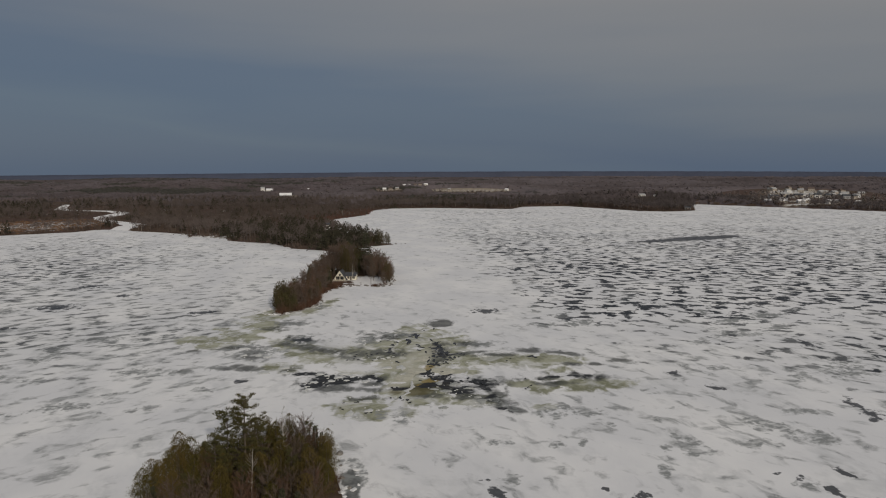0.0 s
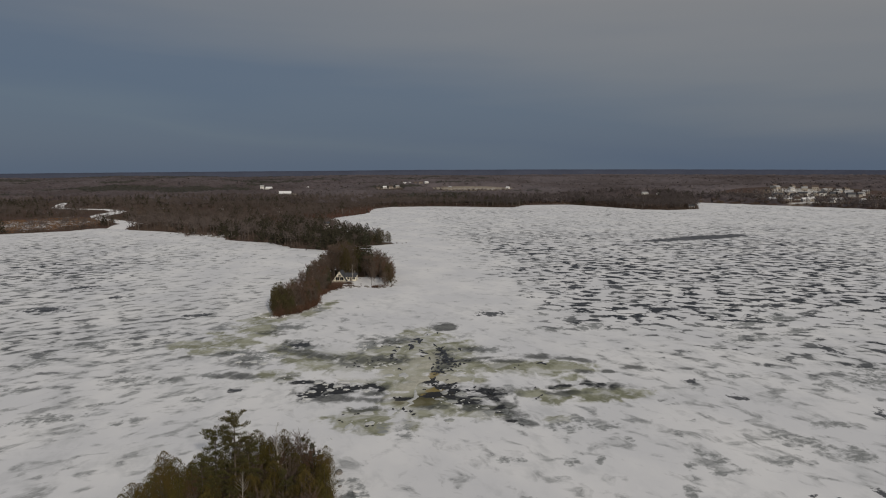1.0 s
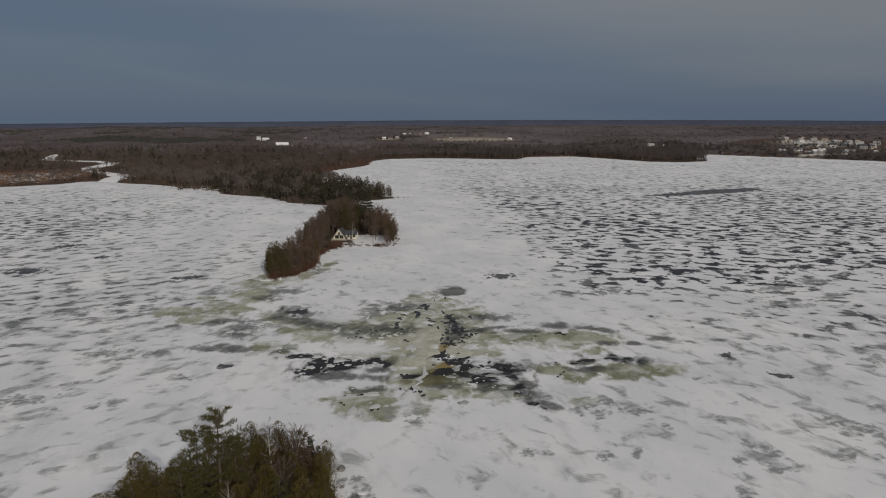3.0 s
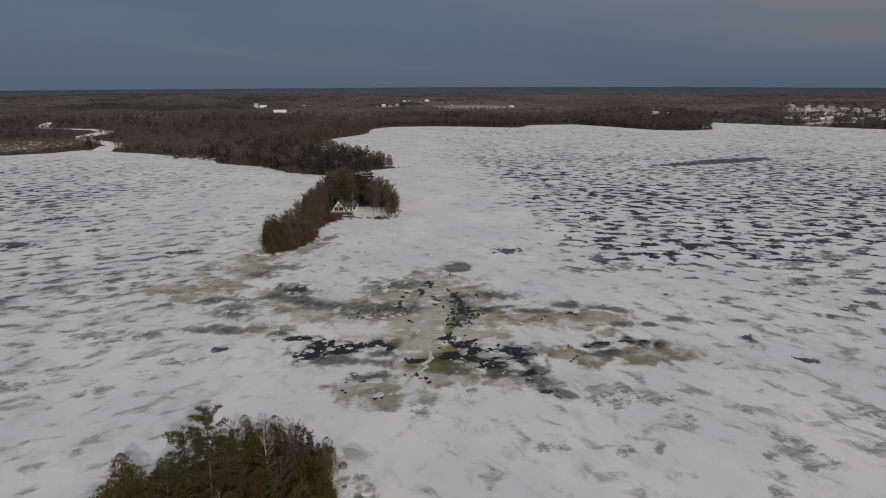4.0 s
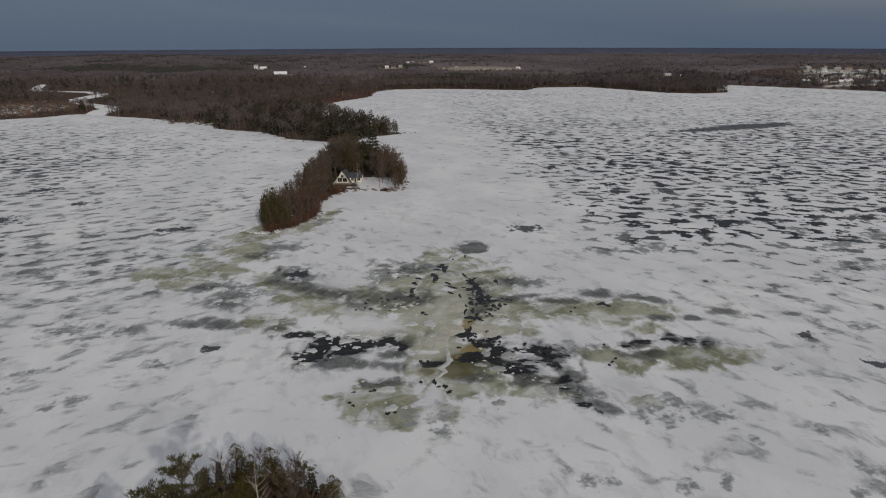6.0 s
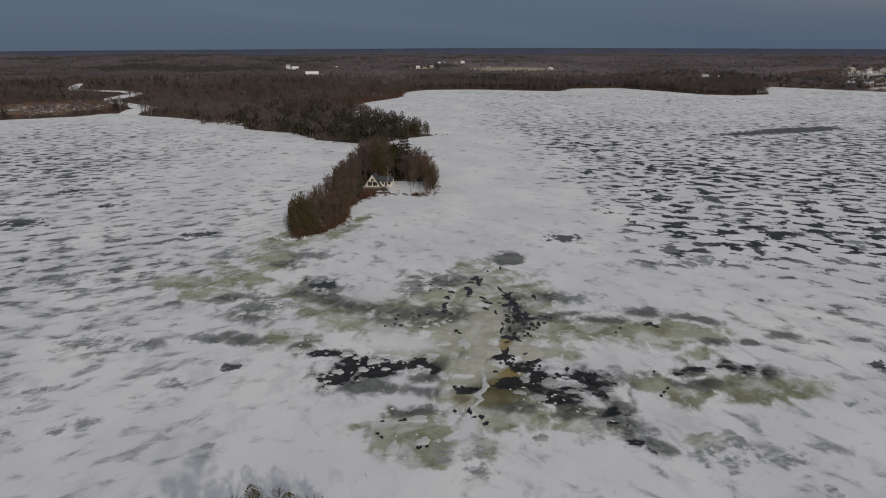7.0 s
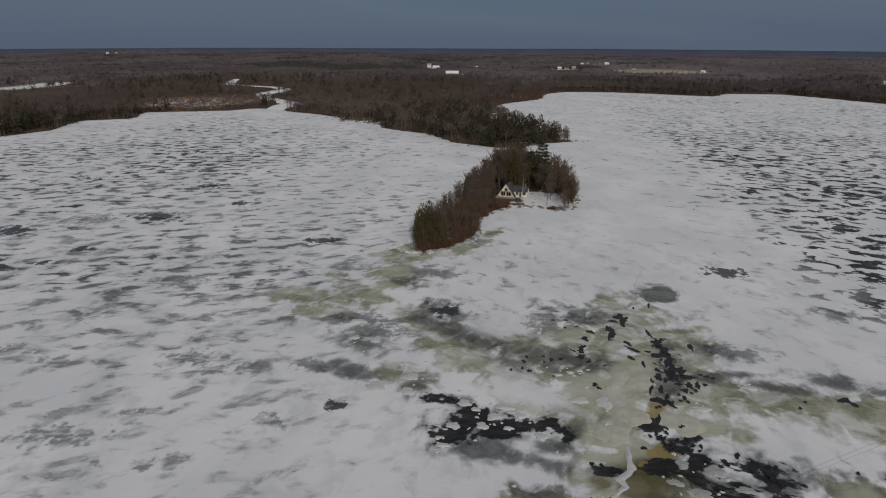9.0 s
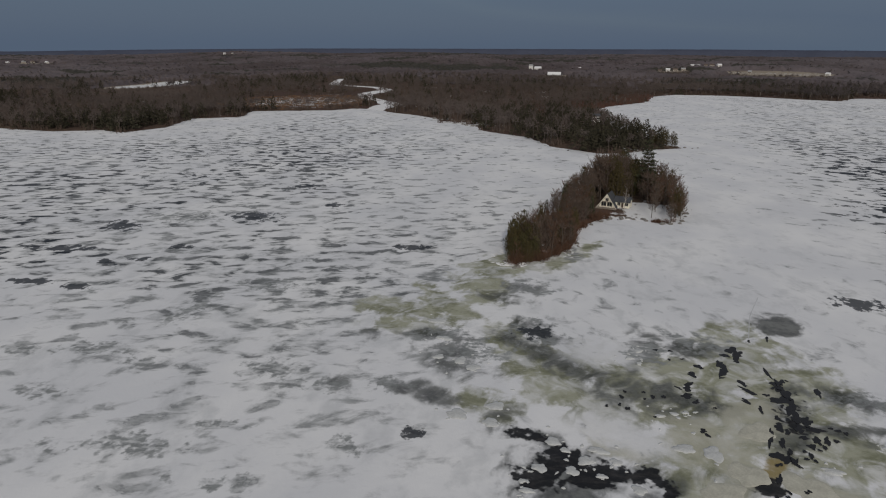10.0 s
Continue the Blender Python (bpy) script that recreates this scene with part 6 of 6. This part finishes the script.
HOLES_NORTH = [
    (-9.6, 236.9, 1.8, 1.0, 83), (-8.7, 234.8, 2.1, 1.1, 83), (-10.9, 233.6, 0.9, 0.8, -45), (-8.7, 231.5, 0.7, 0.5, 73), (-11.7, 228.8, 1.6, 0.8, 85), (-11.1, 226.2, 2.4, 0.8, 89),
    (-11.4, 223.1, 0.5, 0.4, 43), (-15.6, 226.2, 1.2, 0.6, -56), (-16.6, 222.3, 1.2, 0.7, -52), (-17.0, 217.9, 1.4, 0.5, 69), (-17.1, 216.2, 1.1, 0.7, 85), (-18.6, 215.8, 0.8, 0.3, -37),
    (-17.0, 213.3, 1.1, 0.9, 56), (-15.4, 211.7, 0.8, 0.5, 80), (-3.4, 228.5, 2.0, 0.4, -72), (-1.0, 225.9, 0.8, 0.5, 67), (-7.9, 222.3, 1.4, 0.5, -47), (-6.9, 219.5, 1.7, 0.6, -36)]
HOLES_BEND = [
    (-7.3, 215.4, 1.1, 0.5, -49), (-5.0, 213.2, 1.5, 0.3, -80), (-3.9, 219.2, 0.6, 0.5, 47), (4.7, 223.7, 1.8, 0.5, -89), (-2.7, 245.7, 1.5, 0.3, 87), (-6.3, 242.9, 0.7, 0.2, 88),
    (-24.1, 230.7, 0.5, 0.4, 70), (-21.3, 231.4, 0.5, 0.4, 81), (-18.7, 228.5, 0.5, 0.3, 22), (-21.5, 203.8, 0.3, 0.2, 24), (-21.1, 227.2, 0.5, 0.2, -90), (-13.9, 202.4, 0.7, 0.5, 76),
    (-13.2, 201.3, 0.8, 0.3, -52), (-12.3, 210.8, 0.3, 0.2, 65), (6.3, 210.9, 0.6, 0.4, 42), (7.4, 210.5, 0.5, 0.4, 57), (5.3, 211.3, 0.5, 0.3, 38)]
HOLES_COLUMN = [
    (-2.2, 224.4, 0.9, 0.9, -47), (-1.5, 222.3, 1.7, 0.7, -84), (-2.0, 217.8, 1.5, 1.1, 49), (-0.5, 219.6, 2.2, 1.1, 86), (-0.2, 215.7, 2.4, 0.8, 83), (0.4, 212.9, 1.7, 0.9, -83),
    (1.9, 212.3, 1.3, 0.8, 72), (2.6, 209.7, 1.4, 0.9, 12), (0.6, 209.2, 1.3, 0.6, -89), (0.9, 206.5, 0.7, 0.5, 68), (2.8, 206.4, 1.0, 0.7, -77), (4.3, 206.8, 1.3, 0.5, 84),
    (5.7, 207.4, 0.6, 0.4, 40), (1.9, 204.4, 0.7, 0.5, 67), (-2.6, 211.4, 0.8, 0.4, 79), (-2.5, 208.3, 1.4, 0.7, 81), (-1.3, 207.3, 0.9, 0.4, 82)]
HOLES_WEST = [
    (-2.3, 203.5, 1.6, 0.4, -87), (-3.9, 204.6, 2.7, 0.4, 87), (-1.4, 201.2, 0.9, 0.4, 81), (-3.3, 199.5, 1.2, 0.8, 54), (-2.1, 199.0, 1.3, 0.9, 67), (-3.3, 193.0, 1.1, 0.4, 85),
    (0.8, 200.2, 0.5, 0.3, 53), (-0.6, 197.9, 0.9, 0.3, -52), (-29.6, 204.2, 0.4, 0.3, 74), (-27.7, 208.4, 0.8, 0.3, -69), (-27.4, 210.5, 0.5, 0.2, -85), (-26.2, 204.7, 0.6, 0.4, 88),
    (-24.3, 211.6, 0.4, 0.3, 86), (-23.8, 209.2, 0.3, 0.2, 72), (-22.6, 210.5, 0.8, 0.3, -87), (-20.8, 211.3, 0.6, 0.4, -61), (-27.6, 205.5, 0.5, 0.2, -84)]
HOLES_EAST = [
    (28.7, 207.7, 1.4, 0.7, 52), (29.6, 206.8, 1.2, 0.6, -54), (21.9, 205.3, 0.4, 0.3, 55), (20.5, 202.8, 0.5, 0.3, 67), (22.9, 175.6, 0.5, 0.2, 67), (23.8, 177.0, 0.5, 0.2, 67),
    (24.8, 178.4, 0.5, 0.2, 56), (24.0, 184.8, 0.4, 0.2, 59), (-6.0, 183.6, 0.5, 0.4, 74), (-13.6, 177.4, 0.4, 0.4, 79), (-12.2, 177.5, 0.4, 0.3, 81), (-10.5, 176.5, 0.4, 0.3, 35),
    (-10.8, 169.0, 1.0, 0.4, -84), (-10.0, 167.2, 0.4, 0.3, 14), (-8.8, 167.3, 0.7, 0.5, 82), (-8.1, 165.3, 0.6, 0.5, 41), (-13.3, 169.0, 0.5, 0.3, 84)]
HOLES_SOUTH = [
    (-22.1, 165.6, 0.3, 0.3, 10), (-21.5, 165.9, 0.4, 0.4, 76), (-25.1, 165.3, 0.2, 0.1, 6), (-25.4, 161.6, 0.4, 0.1, -81), (-24.6, 160.6, 0.4, 0.1, -82), (-18.5, 158.0, 0.5, 0.4, -89),
    (-17.3, 158.4, 0.3, 0.2, 72), (4.7, 176.1, 0.4, 0.3, 65), (3.5, 175.8, 0.4, 0.2, 19), (11.6, 183.3, 0.5, 0.3, 27), (12.7, 183.3, 0.6, 0.3, 74), (1.4, 186.2, 0.6, 0.4, 76),
    (2.1, 188.3, 0.4, 0.3, 73), (0.6, 187.9, 0.4, 0.3, 74), (2.3, 184.9, 0.4, 0.3, 71), (-1.6, 185.6, 1.0, 0.4, 84), (3.2, 182.8, 0.4, 0.3, 45), (-2.1, 184.3, 0.8, 0.2, 86)]

for q in HOLES_NORTH + HOLES_BEND + HOLES_COLUMN + HOLES_WEST + HOLES_EAST + HOLES_SOUTH:
    hole(*q)
LEAD = [(-2.4, 227.6), (-0.7, 217.0), (0.6, 207.7), (1.1, 202.0), (-2.0, 199.0), (-3.6, 193.8), (-3.6, 188.0), (-0.3, 184.9), (3.0, 182.5), (6.8, 181.5), (12.3, 179.5)]
for i in range(46):                                                  # crumbs of open water along the broken lead
    k = rng.uniform(0, len(LEAD) - 1.001)
    (ax, ay), (bx, by), q = LEAD[int(k)], LEAD[int(k) + 1], k % 1
    out = abs(rng.normal(0, 1.0))
    big = rng.uniform(0.2, 0.5) / (0.6 + 0.5 * out)
    hole(ax + (bx - ax) * q + rng.normal(0, 0.6) + rng.choice([-0.3, 1.0]) * out * 2.8, ay + (by - ay) * q + rng.normal(0, 1.2), big * rng.uniform(1.0, 1.9), big * 0.55, rng.uniform(60, 125))


def floe(x, y, a, b, turn, thick=0.16, material=None, label="white ice floe with a worn edge in the slush"):
    """A low rounded cake of snowy ice with a lobed outline."""
    n, k = 30, np.arange(30) / 30 * 2 * math.pi
    r = 1 + 0.13 * np.sin(2 * k + rng.uniform(0, 7)) + 0.12 * np.sin(3 * k + rng.uniform(0, 7)) + 0.09 * np.sin(5 * k + rng.uniform(0, 7)) + 0.05 * np.sin(8 * k + rng.uniform(0, 7))
    c, s = math.cos(radians(turn)), math.sin(radians(turn))
    u, w = np.cos(k) * a * r, np.sin(k) * b * r
    px, py = u * c - w * s, u * s + w * c
    rings = [(1.0, -0.02), (0.94, 0.45), (0.78, 0.85), (0.45, 1.05)]
    v = np.concatenate([np.stack([px * q, py * q, np.full(n, thick * h) * rng.uniform(0.85, 1.15, n)], 1) for q, h in rings] + [[(0, 0, thick * 1.1)]])
    f = []
    for j in range(3):
        for i in range(n):
            e, g = j * n + i, j * n + (i + 1) % n
            f += [(e, g, g + n), (e, g + n, e + n)]
    f += [(3 * n + i, 3 * n + (i + 1) % n, 4 * n) for i in range(n)]
    me = tri_mesh("ice_floe", v, np.array(f), material or FLOE)
    me.polygons.foreach_set("use_smooth", np.ones(len(f), bool))
    ob = new("ice_floe", me)
    ob.location = (x, y, 0)
    return tagged(ob, label, "ice floe", "ice floes")


FLOES_WEST = [(-52.4, 191.6, 2.0, 1.5, 0), (-47.3, 196.7, 1.4, 1.6, 0), (-46.4, 191.3, 1.5, 1.3, 30), (-35.6, 189.9, 1.3, 1.1, 10), (-33.3, 188.3, 0.9, 0.6, 0), (-35.8, 182.4, 1.1, 1.1, 40), (-31.2, 183.5, 1.0, 1.1, 70),
              (-29.9, 186.8, 1.1, 1.3, 5), (-36.1, 176.6, 1.1, 0.6, 0), (-27.0, 183.9, 0.8, 0.6, 0), (-28.6, 190.2, 1.6, 0.9, 5), (-25.6, 188.2, 1.0, 0.8, 0), (-37.3, 178.4, 0.6, 0.5, 0), (-21.6, 182.8, 1.0, 1.1, 0)]
FLOES_POOL = [(-16.4, 195.9, 1.6, 1.3, 0), (-12.2, 196.2, 1.5, 2.0, 0), (-28.5, 224.8, 0.8, 0.8, 0), (-27.2, 228.8, 0.9, 0.8, 20), (-26.4, 223.1, 0.6, 0.7, 0), (-20.8, 204.4, 0.9, 0.5, 0), (-18.6, 206.0, 0.8, 0.5, 10), (-16.9, 207.1, 0.6, 0.5, 0),
              (-59.1, 210.6, 1.2, 1.5, 0), (-63.7, 210.4, 1.0, 1.1, 0), (-55.8, 208.7, 1.3, 1.4, 0), (-71.0, 227.0, 2.4, 1.2, 20), (-66.0, 219.0, 1.7, 1.0, 0), (13.5, 208.2, 1.2, 0.8, 0), (4.2, 198.3, 1.6, 0.8, -10)]
FLOES_SOUTH = [(-19.4, 166.3, 1.6, 1.3, 10), (-22.6, 157.9, 1.0, 1.8, 0), (10.4, 166.0, 1.4, 1.7, 0), (1.3, 174.3, 1.8, 1.0, 0), (3.8, 180.2, 1.6, 1.4, 0), (-0.6, 180.8, 1.0, 1.2, 0), (-1.9, 175.9, 1.2, 0.8, 0), (-18.0, 159.9, 1.2, 1.1, 0),
               (0.5, 161.5, 1.2, 1.1, 0), (7.6, 176.6, 1.3, 0.9, 0), (9.6, 169.4, 0.9, 0.8, 0)]
for q in FLOES_WEST + FLOES_POOL:
    floe(*q)
for q in FLOES_SOUTH:
    floe(*q, 0.12, GREY_FLOE if q[0] > -5 else None, "grey waterlogged ice floe among black slush" if q[0] > -5 else "white ice floe with a worn edge in the slush")
for q in ((0.4, 192.4, 3.3, 3.6, 20), (-7.4, 192.6, 2.6, 3.0, 0), (-10.6, 186.4, 3.2, 2.8, 30), (-5.8, 205.4, 2.6, 3.0, 0)):
    floe(*q, 0.10, PALE_CREAM, "broad cream-tinted ice cake in the slush")
for i in range(120):                                                 # brash ice along the pools
    hx, hy, ha, hb, _ = (FLOES_WEST + FLOES_POOL + FLOES_SOUTH)[i % 40]
    floe(hx + rng.normal(0, 1.2) * (ha + 1.0), hy + rng.normal(0, 1.2) * (hb + 1.0), rng.uniform(0.15, 0.5), rng.uniform(0.12, 0.34), rng.uniform(0, 180), 0.09, None, "small chip of brash ice in the slush")

RIDGE = [(-8.3, 183.6), (-8.1, 180.5), (-7.9, 177.6), (-9.3, 174.6), (-8.6, 173.2), (-10.3, 170.8), (-10.9, 169.2)]


def snow_ridge(path, widths):
    """A low wind-packed ridge along a healed crack."""
    path = np.array(path, float)
    s = np.concatenate([[0], np.cumsum(np.hypot(*np.diff(path, axis=0).T))])
    u = np.linspace(0, s[-1], 70)
    cx, cy, w = np.interp(u, s, path[:, 0]), np.interp(u, s, path[:, 1]), np.interp(u, s, widths)
    cx = cx + 0.25 * waves(u, u * 0, 4, 71)
    k = np.linspace(-1, 1, 9)
    w = w * (1 + 0.3 * waves(u, u * 0, 3, 72))
    x = cx[:, None] + k[None] * w[:, None]
    y = np.repeat(cy[:, None], 9, 1)
    z = 0.10 * (np.cos(k * math.pi) * 0.5 + 0.5)[None] * (1 + 0.4 * waves(x, y, 2.0, 73)) * np.clip(np.minimum(u, s[-1] - u) / 1.5, 0, 1)[:, None] - 0.01
    i = (np.arange(69)[:, None] * 9 + np.arange(8)[None]).ravel()
    f = np.concatenate([np.stack([i, i + 1, i + 9], 1), np.stack([i + 1, i + 10, i + 9], 1)])
    me = tri_mesh("snow_ridge", np.stack([x, y, z], 2).reshape(-1, 3), f, FLOE)
    me.polygons.foreach_set("use_smooth", np.ones(len(f), bool))
    return tagged(new("snow_ridge", me), "low white snow ridge along a crack in the ice", "snow ridge")


snow_ridge(RIDGE, [0.2, 0.5, 0.8, 0.75, 0.6, 0.6, 0.3])



# ---- rocks and ice blocks on the shores ----
def lump(seed, flat):
    rng = np.random.default_rng(seed)
    bm = bmesh.new()
    bmesh.ops.create_icosphere(bm, subdivisions=2, radius=1.0)
    for v in bm.verts:
        v.co *= 1 + 0.35 * noise.noise(v.co * 1.3 + Vector((seed, 0, 0))) + rng.uniform(-0.05, 0.05)
        v.co.z *= flat
    me = bpy.data.meshes.new("rock")
    bm.to_mesh(me)
    bm.free()
    return me


rock_forms = [lump(i, 0.6) for i in range(5)]
block_forms = [lump(i, 0.35) for i in range(20, 24)]
for me in rock_forms:
    me.materials.append(ROCK)
for me in block_forms:
    me.materials.append(SNOW)


def boulder(x, y, size, i):
    ob = new("boulder", rock_forms[i % 5])
    ob.matrix_basis = pose(x, y, max(z_at(x, y), 0.0) + 0.12 * size, rng.uniform(-15, 15), rng.uniform(-15, 15), rng.uniform(0, 360)) @ Matrix.Scale(size, 4)
    return tagged(ob, "grey boulder half buried on the snowy shore", "rock", "shore rocks")


def ice_block(x, y, size, i):
    ob = new("ice_block", block_forms[i % 4])
    ob.matrix_basis = pose(x, y, max(z_at(x, y), 0.0) + 0.06 * size, rng.uniform(-12, 12), rng.uniform(-12, 12), rng.uniform(0, 360)) @ Matrix.Diagonal((size * 0.9, size * 0.6, size * 0.45, 1))
    return tagged(ob, "white shelf of ice pushed up on the shore", "ice block", "shore ice")


for poly, count, first, last in ((CABIN_ISLAND, 46, -0.9, 10.5), (CEDAR_ISLAND, 26, 0.2, 6.8)):
    for i in range(count):
        k = rng.uniform(first, last) % len(poly)
        a, b, q = poly[int(k)], poly[(int(k) + 1) % len(poly)], k % 1
        boulder(a[0] + (b[0] - a[0]) * q + rng.normal(0, 0.7), a[1] + (b[1] - a[1]) * q + rng.normal(0, 0.7), rng.uniform(0.3, 0.95), i)
for i in range(22):                                                  # stones along the peninsula's snowy ledge and its spit
    boulder(-250 + 3.6 * i + rng.normal(0, 1.5), (632 - 0.42 * 3.6 * i if i < 12 else 600 - 0.3 * 3.6 * (i - 12)) - 4 + rng.normal(0, 2.0), rng.uniform(0.7, 1.6), i)
for i in range(9):
    boulder(-46 + 2.2 * i + rng.normal(0, 0.8), 534.5 + 0.7 * i + rng.normal(0, 1.0), rng.uniform(0.5, 1.1), i)
for i in range(16):
    ice_block(rng.uniform(-73, -64), 272.2 + rng.normal(0, 1.0), rng.uniform(0.5, 1.6), i)
for i in range(7):
    ice_block(-55.0 + rng.normal(0, 0.8), 289 + rng.normal(0, 2.5), rng.uniform(0.4, 0.9), i)
for i in range(8):
    ice_block(-74.5 + rng.normal(0, 0.8), 282 + rng.normal(0, 4), rng.uniform(0.5, 1.2), i)
for i in range(12):
    ice_block(-17.2 + rng.normal(0, 0.8), rng.uniform(104, 128), rng.uniform(0.4, 1.0), i)
for i in range(20):
    ice_block(-48 + rng.uniform(-7, 10), 339.3 + rng.normal(0, 0.5), rng.uniform(0.4, 0.9), i)


# ---- tracks across the ice ----
TRACK = simple("packed_track_snow", (0.52, 0.53, 0.54), 0.8, 0.2, 1.0)


def track(path, gap, material=None):
    """Two thin runner lines side by side."""
    root = tagged(new("sled_track"), "thin grey sled track pressed into the snow", "track")
    path = np.array(path, float)
    s = np.concatenate([[0], np.cumsum(np.hypot(*np.diff(path, axis=0).T))])
    u = np.linspace(0, s[-1], 60)
    cx, cy = np.interp(u, s, path[:, 0]), np.interp(u, s, path[:, 1])
    for _ in range(12):
        cx[1:-1], cy[1:-1] = (cx[:-2] + 2 * cx[1:-1] + cx[2:]) / 4, (cy[:-2] + 2 * cy[1:-1] + cy[2:]) / 4
    tx, ty = np.gradient(cx), np.gradient(cy)
    ln = np.hypot(tx, ty)
    for side in (-0.5, 0.5):
        v = []
        for k in (-0.045, 0.045):
            off = side * gap + k
            v.append(np.stack([cx - ty / ln * off, cy + tx / ln * off, np.full(60, 0.008)], 1))
        v = np.concatenate(v)
        i = np.arange(59)
        f = np.concatenate([np.stack([i, i + 60, i + 1], 1), np.stack([i + 1, i + 60, i + 61], 1)])
        part_ob = new("runner_line", tri_mesh("runner_line", v, f, material or TRACK))
        part_ob.parent = root
    return root


track([(-3.6, 272.0), (-5.8, 258.1), (-6.3, 244.3)], 0.12)
track([(15.4, 182.1), (33.0, 197.0), (58.0, 218.8)], 0.8)
track([(-38.0, 142.0), (-30.0, 150.5), (-20.0, 154.5)], 0.6, SNOW)
